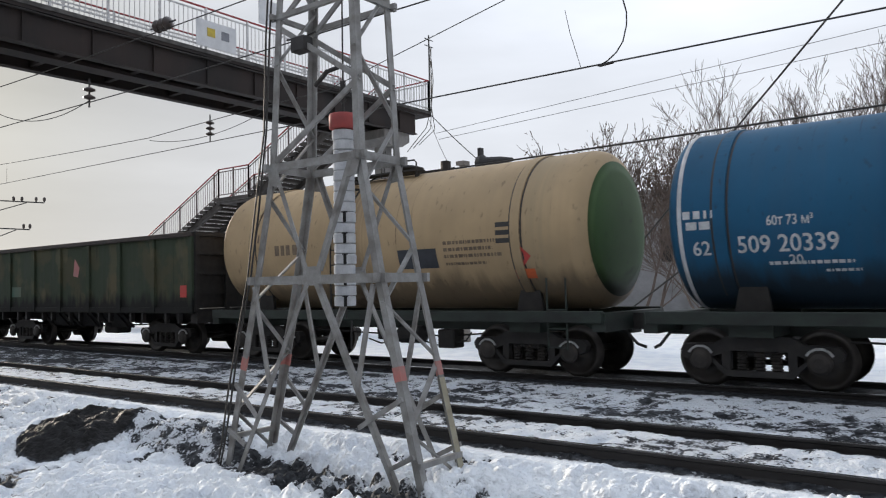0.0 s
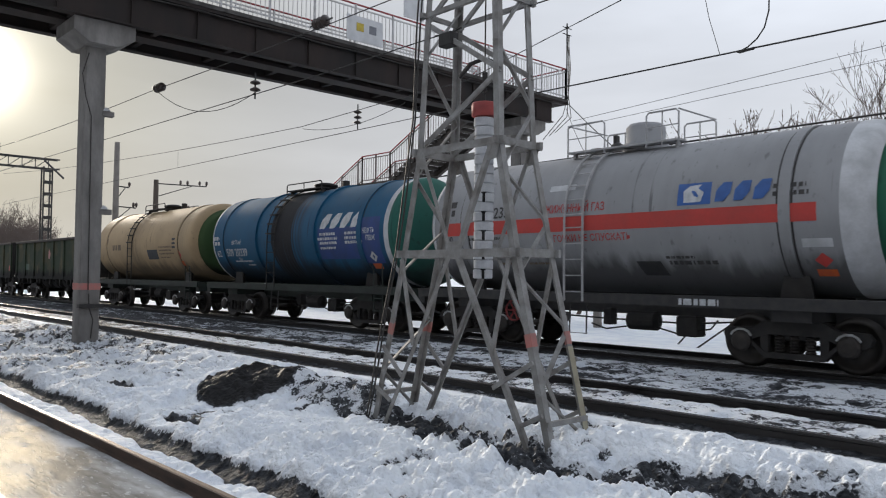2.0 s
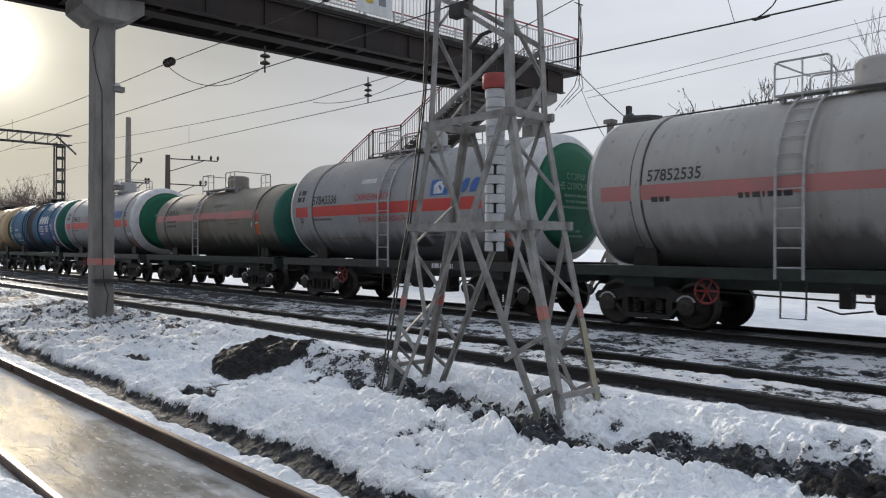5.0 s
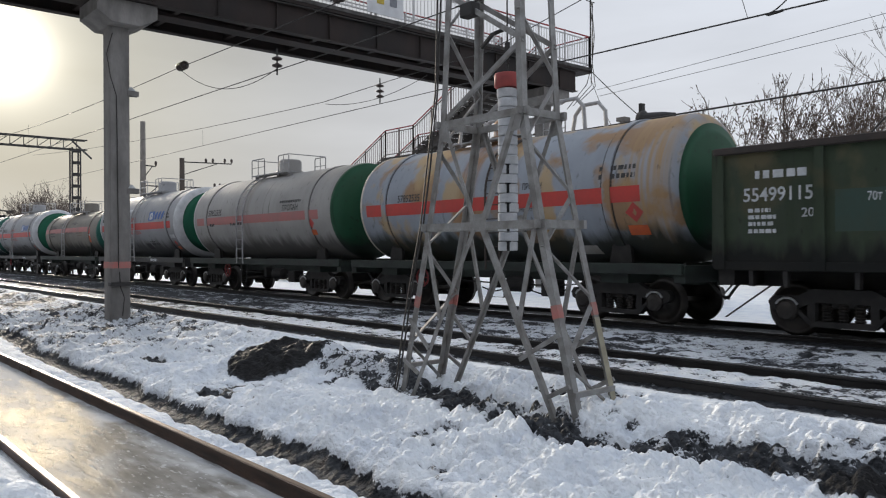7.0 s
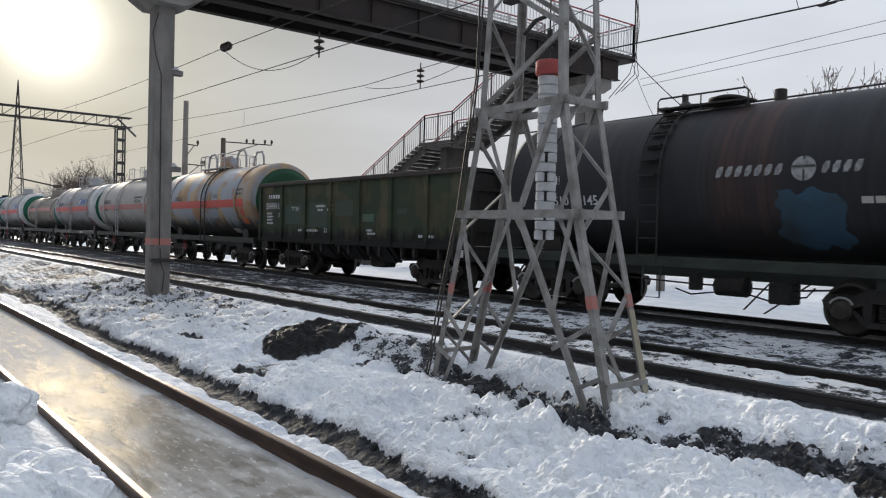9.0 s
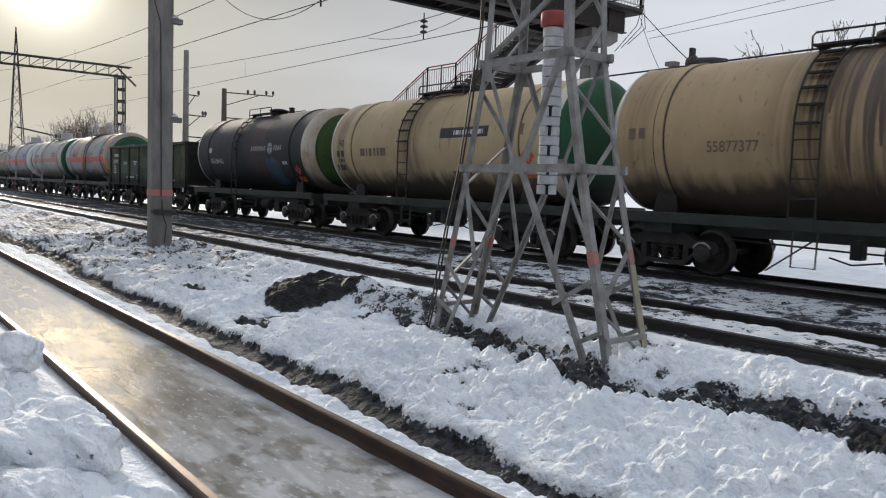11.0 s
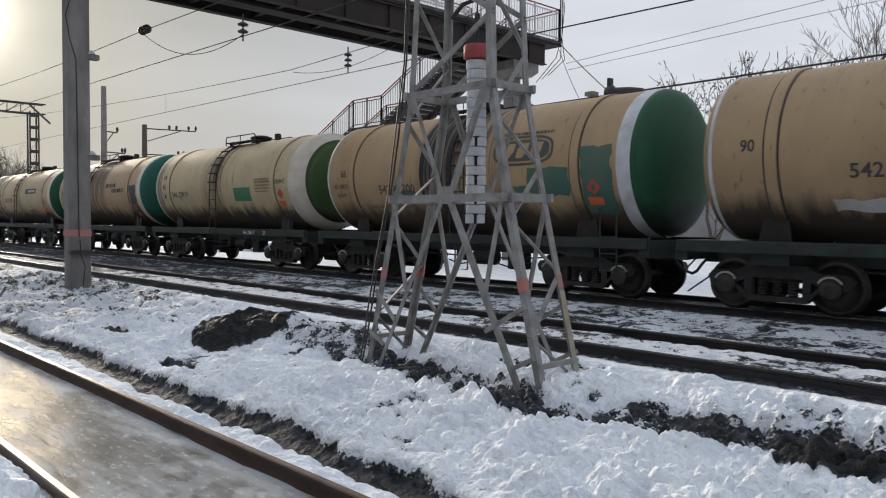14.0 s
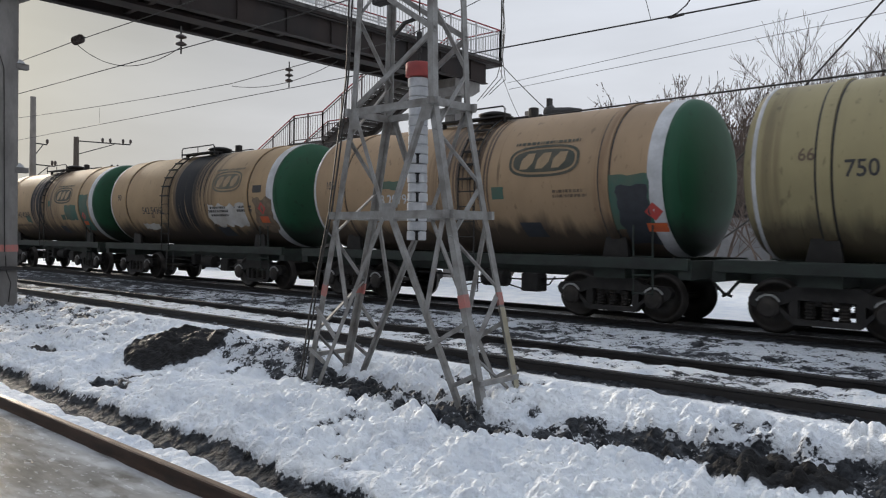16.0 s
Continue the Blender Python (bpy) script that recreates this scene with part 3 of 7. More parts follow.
def patch(name, x0, x1, a0, a1, mat, parent, rad=RAD, mid=MID, lift=0.005, label="", slant=0.0, ragged=0.0, seed=1):
    """A painted field on a tank, bent to it."""
    bm = B()
    rnd = random.Random(seed)
    nx, na = max(2, int((x1 - x0) / (0.1 if ragged else 0.25))), max(2, int(abs(a1 - a0) * rad / (0.05 if ragged else 0.08)))
    grid = []
    knots = [[rnd.uniform(-ragged, ragged) for _ in range(40)] for _ in range(4)]

    def wave(side, k):
        """An uneven outline: slow swings with a little tremble."""
        i, f = divmod(k / 2.7, 1.0)
        return knots[side][int(i) % 39] * (1 - f) + knots[side][int(i) % 39 + 1] * f + rnd.uniform(-0.12, 0.12) * ragged

    for i in range(nx + 1):
        col = []
        for j in range(na + 1):
            a = a0 + (a1 - a0) * j / na
            x = x0 + (x1 - x0) * i / nx + slant * (1 - j / na)
            if i in (0, nx):
                x += wave(0 if i else 1, j)
            if j in (0, na):
                a += wave(2 if j else 3, i * 2) * 0.7
            col.append(bm.verts.new((x, -(rad + lift) * math.cos(a), mid + (rad + lift) * math.sin(a))))
        grid.append(col)
    for i in range(nx):
        for j in range(na):
            bm.faces.new((grid[i][j], grid[i + 1][j], grid[i + 1][j + 1], grid[i][j + 1]))
    return part(name, bm, mat, parent, label, True)


def spill(car, x0, x1, mat, count, seed, wide=(0.03, 0.16), low=(-1.0, -0.3), top=1.45, label=""):
    """Paint-thick runs of spilled oil, each from the crown down the side to a foot of its own."""
    rnd = random.Random(seed)
    for k in range(count):
        x = x0 + (x1 - x0) * (k + rnd.uniform(0.1, 0.9)) / count
        w, foot, drift = rnd.uniform(*wide), rnd.uniform(*low), rnd.uniform(-0.05, 0.05)
        bm = B()
        rows = []
        for j in range(37):
            t = j / 36
            a = foot + (top - foot) * t
            half = 0.5 * w * (0.25 + 0.75 * min(1.0, t * 3)) * rnd.uniform(0.9, 1.1)
            c = x + drift * (1 - t) + rnd.uniform(-0.003, 0.003)
            lift = 0.005 + 0.0007 * (k % 5)
            rows.append([bm.verts.new((c + d * half, -(RAD + lift) * math.cos(a), MID + (RAD + lift) * math.sin(a))) for d in (-1, 1)])
        for p, q in zip(rows, rows[1:]):
            bm.faces.new((p[0], p[1], q[1], q[0]))
        part("oil_run", bm, mat, car, label if not k else "", True)


def hoop(bm, x, w, rad, mid, lift, a0=-math.pi, a1=math.pi, n=64):
    """A band round a tank at x."""
    rows = []
    for i in range(n + 1):
        a = a0 + (a1 - a0) * i / n
        c, s = math.cos(a), math.sin(a)
        rows.append([bm.verts.new((x + dx, -(rad + l) * c, mid + (rad + l) * s)) for dx, l in ((-w / 2, -0.02), (-w / 2, lift), (w / 2, lift), (w / 2, -0.02))])
    for r, s in zip(rows, rows[1:]):
        for k in range(3):
            bm.faces.new((r[k], r[k + 1], s[k + 1], s[k]))


def make_bogie():
    """One two-axle bogie at the origin, rail heads at z 0: side frames, bolster, springs, two wheelsets."""
    bm = B()
    box(bm, -0.28, 0.28, -1.05, 1.05, 0.52, 0.78, 0.04)
    bogie = part("bogie", bm, "bogie", None, "grimy cast-steel bogie")
    outline = [(-1.28, 0.62), (-1.2, 0.72), (-0.72, 0.74), (-0.5, 0.86), (0.5, 0.86), (0.72, 0.74), (1.2, 0.72), (1.28, 0.62), (1.24, 0.5), (1.1, 0.44),
               (0.74, 0.44), (0.52, 0.26), (0.3, 0.2), (-0.3, 0.2), (-0.52, 0.26), (-0.74, 0.44), (-1.1, 0.44), (-1.24, 0.5)]
    for side in (-1, 1):
        bm = B()
        y = side * 1.02
        slab(bm, outline[:10] + [(0.74, 0.52), (0.46, 0.62), (-0.46, 0.62), (-0.74, 0.52)] + outline[-3:], y - 0.09, y + 0.09)
        slab(bm, [(-0.74, 0.5), (-0.5, 0.3), (0.5, 0.3), (0.74, 0.5), (0.74, 0.42), (0.52, 0.2), (-0.52, 0.2), (-0.74, 0.42)][::-1], y - 0.1, y + 0.1)
        for x in (-0.52, 0.52):
            beam(bm, (x, y, 0.28), (x, y, 0.66), 0.14, 0.14)
        part("side_frame", bm, "bogie", bogie)
        for x in (-0.27, 0.0, 0.27):
            bm = B()
            turned(bm, [(0.3 + k * 0.0275, 0.1 if k % 2 else 0.075) for k in range(12)], "z", 10, (x, y, 0))
            part("spring", bm, "wheel", bogie)
        for x in (-0.925, 0.925):
            bm = B()
            turned(bm, [(0, 0.19), (0.06, 0.19), (0.1, 0.15), (0.12, 0.08)] if side > 0 else [(-0.12, 0.08), (-0.1, 0.15), (-0.06, 0.19), (0, 0.19)], "y", 16, (x, y + side * 0.08, 0.475))
            part("axle_box", bm, "wheel", bogie)
            # pale grey arc along the upper edge of the cover
            bm = B()
            tube(bm, [(x + 0.22 * math.cos(a), y + side * 0.13, 0.475 + 0.22 * math.sin(a)) for a in (0.5, 0.9, 1.3, 1.85, 2.3, 2.65)], 0.022, 5)
            part("pale_cover_edge", bm, "pale_edge", bogie, "pale grey edge of the axle box cover")
    for x in (-0.925, 0.925):
        bm = B()
        turned(bm, [(-1.0, 0.07), (1.0, 0.07)], "y", 12)
        for s in (-1, 1):
            prof = [(0.68, 0.505), (0.705, 0.5), (0.715, 0.475), (0.815, 0.465), (0.82, 0.40), (0.79, 0.38), (0.765, 0.16), (0.83, 0.14), (0.84, 0.07)]
            turned(bm, [(s * y, r) for y, r in (prof if s > 0 else prof[::-1])], "y", 40, cap=False)
        w = part("wheelset", bm, "wheel", bogie, "", True)
        w.matrix_basis = Matrix.Translation((x, 0, 0.475))
    return bogie


BOGIE = make_bogie()
BOGIE_USED = []


def add_bogies(car, at):
    for x in (-at, at):
        if not BOGIE_USED:
            b = BOGIE
            BOGIE_USED.append(1)
            b.parent, b.matrix_basis = car, Matrix.Translation((x, 0, 0))
        else:
            b = copy_thing(BOGIE, Matrix.Translation((x, 0, 0)))
            b.parent = car


def add_ends(car, half):
    """Couplers, their carriers and the drooping hoses."""
    for s in (-1, 1):
        bm = B()
        box(bm, s * (half - 0.9), s * (half - 0.25), -0.13, 0.13, 0.92, 1.18, 0.02)
        slab(bm, [(s * x, z) for x, z in ((half - 0.3, 0.9), (half - 0.02, 0.88), (half + 0.0, 1.0), (half - 0.04, 1.1), (half + 0.0, 1.22), (half - 0.3, 1.2))], -0.17, 0.17)
        part("coupler", bm, "bogie", car)
        bm = B()
        tube(bm, [(s * (half - 0.45), -0.32, 0.95), (s * (half - 0.3), -0.34, 0.78), (s * (half - 0.16), -0.3, 0.62), (s * (half - 0.02), -0.22, 0.56)], 0.03, 8)
        part("brake_hose", bm, "black", car)


def grab(bm, pts, r=0.018, sides=6):
    tube(bm, pts, r, sides)


def arc(x, a0, a1, rad, mid, n=10):
    return [(x, -rad * math.cos(a0 + (a1 - a0) * k / n), mid + rad * math.sin(a0 + (a1 - a0) * k / n)) for k in range(n + 1)]


def tank_wagon(label, paint, head="head_green", ring="white", frame_mat="black", gas=False, rad=RAD, mid=MID, rim="white", hatch_x=-0.4, ladder="bogie", straps=True, sill=True, ring_w=0.42, left_paint=None, wheel=True, ladder_x=None, inset=False, notice=False, end=5.26, strap_at=(-3.85, 3.95), rings=()):
    """A four-axle tank wagon 12.02 m over its couplers, rail heads at z 0."""
    car = tagged(empty("tank_wagon"), label, "tank wagon", "wagons of the train")
    half = 6.01
    flat, flat_r = 5.0, end
    # barrel with domed ends
    bm = B()
    turned(bm, [(-flat + 0.05, rad), (flat_r - ring_w, rad)], "x", 72, (0, 0, mid), cap=False)
    tank = part("tank_barrel", bm, paint, car, "", True)
    dome = [(0.0, 1.0), (0.1, 0.985), (0.2, 0.94), (0.29, 0.85), (0.36, 0.7), (0.41, 0.5), (0.44, 0.25), (0.45, 0.02)]
    bm = B()
    turned(bm, [(-flat + 0.05 - 0.9 * s, r * rad) for s, r in dome][::-1], "x", 72, (0, 0, mid))
    part("tank_end", bm, left_paint or paint, car, "", True)
    bm = B()
    turned(bm, [(flat_r - ring_w, rad + 0.002), (flat_r, rad + 0.002), (flat_r + 0.05, rad * 0.995)], "x", 72, (0, 0, mid), cap=False)
    part("end_ring", bm, ring, car, "", True)
    bm = B()
    outer, inner = (dome[:4], dome[3:]) if inset else ([], dome)
    turned(bm, [(flat_r + 0.05 + s * 0.95, r * rad * 0.995) for s, r in inner], "x", 72, (0, 0, mid))
    part("painted_tank_end", bm, head, car, "", True)
    if inset:                                           # white rim of the end, and small writing on its disc
        bm = B()
        turned(bm, [(flat_r + 0.05 + s * 0.95, r * rad * 0.995) for s, r in outer], "x", 72, (0, 0, mid), cap=False)
        part("end_rim", bm, ring, car, "", True)

        def on_end(u, v):
            r = math.hypot(u, v) / rad
            return (flat_r + 0.066 + 0.95 * float(np.interp(-r, [-d[1] for d in dome], [d[0] for d in dome])), u, mid + v)
        if notice:
            for word, v, high, wide in (("С ГОРКИ", 0.42, 0.15, 0.8), ("НЕ СПУСКАТЬ", 0.18, 0.16, 0.85)):
                half_w = 0.5 * max(x for x, _ in LETTERS[word][0]) * high / 0.73 * wide
                lettering(word, high, lambda a, b, o=half_w, h=v: on_end(a - o, h + b), "letter_pale_green", car, wide)
            bars(on_end, [(-0.45, 0.0, 0.9, 0.06), (-0.4, -0.14, 0.8, 0.06), (-0.5, -0.28, 1.0, 0.06), (-0.3, -0.85, 0.5, 0.06), (-0.35, -0.97, 0.65, 0.06)], "letter_pale_green", car)
    if rim:
        bm = B()
        hoop(bm, -flat + 0.04, 0.07, rad, mid, 0.006)
        part("end_rim", bm, rim, car, "", True)
    for x in rings:
        bm = B()
        hoop(bm, x, 0.09, rad, mid, 0.06, -1.3, math.pi + 1.3)
        part("stiffening_ring", bm, paint, car)
    for x in strap_at:
        bm = B()
        hoop(bm, x, 0.2, rad, mid, 0.03, -1.0, math.pi + 1.0)
        part("hold_down_strap", bm, paint, car)
        for dx in (-0.125, 0.125):
            bm = B()
            hoop(bm, x + dx, 0.035, rad, mid, 0.004, -1.0, math.pi + 1.0)
            part("rust_seam", bm, "iron" if straps else "black", car)
    # underframe
    bm = B()
    box(bm, -half + 0.3, half - 0.3, -0.22, 0.22, 0.82, 1.18)
    for s in (-1, 1):
        box(bm, s * (half - 0.55), s * (half - 0.3), -1.42, 1.42, 0.9, 1.24)
        box(bm, s * 3.6, s * 4.3, -1.3, 1.3, 0.86, 1.16)
    part("underframe", bm, frame_mat, car)
    for s in (-1, 1):
        if sill:
            bm = B()
            box(bm, -half + 0.35, half - 0.35, s * 1.36, s * 1.48, 1.06, 1.28, 0.012)
            part("side_sill", bm, frame_mat, car)
        for x in (-3.95, 3.95):
            bm = B()
            slab(bm, [(x - 0.34, 1.12), (x - 0.22, mid - rad * 0.74), (x + 0.22, mid - rad * 0.74), (x + 0.3, 1.12)], s * (rad * 0.6), s * (rad * 0.66))
            part("saddle", bm, "bogie", car)
    # brake gear below
    bm = B()
    turned(bm, [(-0.35, 0.02), (-0.33, 0.2), (0.3, 0.2), (0.36, 0.08)], "x", 16, (0.7, -0.75, 0.72))
    box(bm, 1.5, 1.95, -0.9, -0.5, 0.45, 0.85, 0.03)
    box(bm, -0.2, 0.0, -0.95, -0.7, 0.6, 0.95, 0.02)
    tube(bm, [(-2.6, -0.7, 0.78), (-0.4, -0.72, 0.72), (1.7, -0.72, 0.7), (2.7, -0.7, 0.78)], 0.02, 5)
    tube(bm, [(0.9, -0.8, 0.62), (1.5, -0.85, 0.5), (2.2, -0.8, 0.62), (2.35, -0.8, 0.8)], 0.018, 5)
    tube(bm, [(-0.6, -0.8, 0.6), (-0.2, -0.82, 0.5), (0.3, -0.8, 0.58)], 0.018, 5)
    part("brake_gear", bm, "bogie", car)
    # ladder up the side to the hatch
    lx = hatch_x - 0.35 if ladder_x is None else ladder_x
    bm = B()
    top = mid + rad
    for dx in (-0.24, 0.24):
        pts = [(lx + dx, -rad - 0.06, 1.1), (lx + dx, -rad - 0.07, mid - 0.6)] + arc(lx + dx, -0.05, 1.35, rad + 0.07, mid, 10)
        tube(bm, pts, 0.028 if gas else 0.02, 6)
    for k in range(5):
        z = 1.3 + k * 0.34
        tube(bm, [(lx - 0.24, -rad - 0.065, z), (lx + 0.24, -rad - 0.065, z)], 0.014, 5)
    for k in range(6):
        a = 0.05 + k * 0.2
        y, z = -(rad + 0.05) * math.cos(a), mid + (rad + 0.05) * math.sin(a)
        if gas:
            tube(bm, [(lx - 0.24, y, z), (lx + 0.24, y, z)], 0.014, 5)
        else:
            box(bm, lx - 0.2, lx + 0.2, y - 0.12, y + 0.02, z - 0.02, z + 0.02)
    part("ladder", bm, ladder, car)
    bm = B()
    tube(bm, [(lx - 0.22, -1.45, 1.05), (lx - 0.22, -1.47, 0.42), (lx + 0.22, -1.47, 0.42), (lx + 0.22, -1.45, 1.05)], 0.02, 6)
    part("step", bm, "black", car)
    # top: hatch, walkway, rails
    bm = B()
    if gas:
        turned(bm, [(top - 0.08, 0.5), (top + 0.12, 0.5), (top + 0.13, 0.43), (top + 0.48, 0.43), (top + 0.56, 0.36), (top + 0.58, 0.05)], "z", 28, (hatch_x + 0.55, 0, 0))
    else:
        turned(bm, [(top - 0.1, 0.36), (top + 0.14, 0.36), (top + 0.15, 0.4), (top + 0.2, 0.4), (top + 0.26, 0.2), (top + 0.27, 0.02)], "z", 24, (hatch_x + 0.4, 0, 0))
    part("hatch", bm, paint if gas else "bogie", car, "", True)
    if not gas:
        bm = B()
        turned(bm, [(top - 0.05, 0.12), (top + 0.24, 0.12), (top + 0.26, 0.05)], "z", 12, (hatch_x + 1.55, 0, 0))
        part("valve", bm, "bogie", car)
    bm = B()
    x0, x1 = (hatch_x - 1.0, hatch_x + 1.8) if gas else (hatch_x - 0.8, hatch_x + 1.3)
    for y in (-0.62, 0.62):
        box(bm, x0, x1, y - 0.16, y + 0.16, top - 0.02, top + 0.02)
        for x in (x0 + 0.1, x1 - 0.1):
            box(bm, x - 0.03, x + 0.03, y - 0.05, y + 0.05, top - 0.3, top)
    part("walkway", bm, "ladder_pale" if gas else "bogie", car)
    h, rail_mat = 0.62 if gas else 0.22, "ladder_pale" if gas else "bogie"
    spans = ((x0, hatch_x + 0.0), (hatch_x + 1.05, x1)) if gas else ((x0, x1),)
    for y in (-0.78, 0.78):
        for a, b in spans:
            bm = B()
            tube(bm, [(a, y, top - 0.1), (a, y, top + h - 0.06), (a + 0.06, y, top + h), (b - 0.06, y, top + h), (b, y, top + h - 0.06), (b, y, top - 0.1)], 0.02, 6)
            tube(bm, [((a + b) / 2, y, top - 0.1), ((a + b) / 2, y, top + h)], 0.016, 5)
            if gas:
                tube(bm, [(a, y, top + h / 2), (b, y, top + h / 2)], 0.014, 5)
            part("top_railing", bm, rail_mat, car)
    if gas:
        for x in (x0, x1):
            bm = B()
            tube(bm, [(x, -0.78, top + h), (x, 0.78, top + h)], 0.018, 5)
            part("cross_rail", bm, rail_mat, car)
    if gas and wheel:
        bm = B()
        turned(bm, [(-0.02, 0.24), (0.02, 0.24)], "y", 20, (-2.45, -1.3, 0.82), cap=False)
        for k in range(3):
            a = k * math.pi / 3
            tube(bm, [(-2.45 + 0.23 * math.cos(a), -1.3, 0.82 + 0.23 * math.sin(a)), (-2.45 - 0.23 * math.cos(a), -1.3, 0.82 - 0.23 * math.sin(a))], 0.02, 5)
        tube(bm, [(-2.45 + 0.24 * math.cos(a), -1.3, 0.82 + 0.24 * math.sin(a)) for a in (k * math.pi / 10 for k in range(20))], 0.024, 6, True)
        part("handwheel", bm, "handwheel", car, "red brake handwheel")
    else:
        bm = B()
        for dx in (-0.2, 0.2):
            tube(bm, [(4.75 + dx, -1.42, 0.55), (4.75 + dx, -1.46, 1.9)], 0.02, 5)
        for z in (0.6, 0.95, 1.3):
            tube(bm, [(4.55, -1.45, z), (4.95, -1.45, z)], 0.016, 5)
        part("end_steps", bm, frame_mat, car)
    add_bogies(car, 3.9)
    add_ends(car, half)
    return car


def placard(car, x, phi, size, rad=RAD, mid=MID, diamond=True, mat="red"):
    """The hazard diamond and the orange plate below it."""
    if diamond:
        bm = B()
        w = on_tank(x, phi, rad, mid, 0.012)
        bm.faces.new([bm.verts.new(w(a * size, b * size)) for a, b in ((0, -1), (1, 0), (0, 1), (-1, 0))])
        part("hazard_diamond", bm, mat, car, "red hazard diamond")
    patch("hazard_plate", x - size * 1.1, x + size * 1.1, phi - 2.4 * size / rad, phi - 1.3 * size / rad, "orange", car, rad, mid, 0.011, "orange hazard plate")


def gondola(label, paint, ribs=7):
    """An open wagon 13.92 m over its couplers with ribbed sides."""
    car = tagged(empty("gondola_wagon"), label, "open wagon", "wagons of the train")
    half, body, w, z0, z1 = 6.96, 6.38, 1.56, 1.32, 3.42
    for s in (-1, 1):
        bm = B()
        box(bm, -body, body, s * (w - 0.04), s * w, z0, z1)
        part("side_wall", bm, paint, car)
        for k in range(ribs + 1):
            x = -body + 0.1 + (2 * body - 0.2) * k / ribs
            bm = B()
            slab(bm, [(x - 0.1, z0 - 0.12), (x + 0.1, z0 - 0.12), (x + 0.075, z1 - 0.12), (x - 0.075, z1 - 0.12)], s * w, s * (w + 0.075))
            part("rib", bm, paint, car)
        bm = B()
        box(bm, -body, body, s * (w - 0.06), s * (w + 0.1), z1 - 0.13, z1, 0.015)
        part("top_rail", bm, "rusty_edge", car)
        bm = B()
        box(bm, -body, body, s * (w - 0.05), s * (w + 0.05), z0 - 0.14, z0 + 0.02, 0.01)
        part("side_sill", bm, paint, car)
        for k in range(ribs * 2):
            x = -body + 0.1 + (2 * body - 0.2) * (k // 2 + 0.5) / ribs + (0.31 if k % 2 else -0.31)
            bm = B()
            box(bm, x - 0.04, x + 0.04, s * (w - 0.1), s * (w + 0.03), z0 - 0.42, z0 - 0.1)
            part("hatch_latch", bm, "bogie", car)
        for k in range(ribs):                           # discharge flaps that hang below the floor
            x = -body + 0.1 + (2 * body - 0.2) * (k + 0.5) / ribs
            if abs(x) > 3.2:
                continue
            bm = B()
            beam(bm, (x, s * 1.42, 1.2), (x, s * 1.0, 0.72), 1.5, 0.05, (0, s, 1))
            beam(bm, (x - 0.5, s * 1.43, 1.16), (x - 0.5, s * 1.03, 0.7), 0.08, 0.09, (0, s, 1))
            beam(bm, (x + 0.5, s * 1.43, 1.16), (x + 0.5, s * 1.03, 0.7), 0.08, 0.09, (0, s, 1))
            part("floor_hatch", bm, "bogie", car)
    for s in (-1, 1):
        bm = B()
        box(bm, s * (body - 0.05), s * body, -w, w, z0, z1)
        part("end_wall", bm, "bogie" if s > 0 else paint, car)
        for y in (-1.5, -0.5, 0.5, 1.5):
            bm = B()
            box(bm, s * body, s * (body + 0.08), y - 0.06, y + 0.06, z0 - 0.1, z1)
            part("end_post", bm, "bogie" if s > 0 else paint, car)
        for z in (1.75, 2.3, 2.85, 3.36):
            bm = B()
            box(bm, s * body, s * (body + 0.06), -w, w, z - 0.05, z + 0.05)
            part("end_rib", bm, "bogie" if s > 0 else paint, car)
    bm = B()
    box(bm, -body, body, -w + 0.05, w - 0.05, 1.22, 1.3)
    box(bm, -half + 0.4, half - 0.4, -0.3, 0.3, 0.85, 1.22)
    for s in (-1, 1):
        box(bm, s * (body - 0.3), s * body, -1.45, 1.45, 0.9, 1.3)
    box(bm, 0.6, 1.4, -0.9, -0.4, 0.5, 0.9, 0.05)
    tube(bm, [(-3, -0.7, 0.8), (0, -0.72, 0.7), (3, -0.7, 0.8)], 0.025, 5)
    part("underframe", bm, "bogie", car)
    add_bogies(car, 4.33)
    add_ends(car, half)
    return car


def on_wall(x, z, y=-1.568):
    return lambda u, v: (x + u, y, z + v)

# ---- the train, from its head on the left: wagon, and its middle at the start of the clip ----
TAN, STAIN, OIL = (0.40, 0.28, 0.16), (0.10, 0.07, 0.045), (0.022, 0.022, 0.027)
G_PAINT = tank_paint("faded_green_wagon_paint", (0.044, 0.060, 0.038), (0.012, 0.012, 0.012), 0.95, film=0.7, rust=0.1, rough=0.75, edge=(1.75, 1.45))


TRAIN = []


def couple(car, at):
    car.matrix_basis = Matrix.Translation((at, MAIN, Z_MAIN))
    TRAIN.append((car, at))
    return car


def number(car, word, x, phi, height, mat, rad=RAD, mid=MID, squeeze=0.9, width=0.0):
    if width:
        squeeze = width * 0.73 / height / max(u for u, _ in LETTERS[word][0])
    lettering(word, height, on_tank(x, phi, rad, mid), mat, car, squeeze)


FIRST, PITCH = -11.99, 12.02
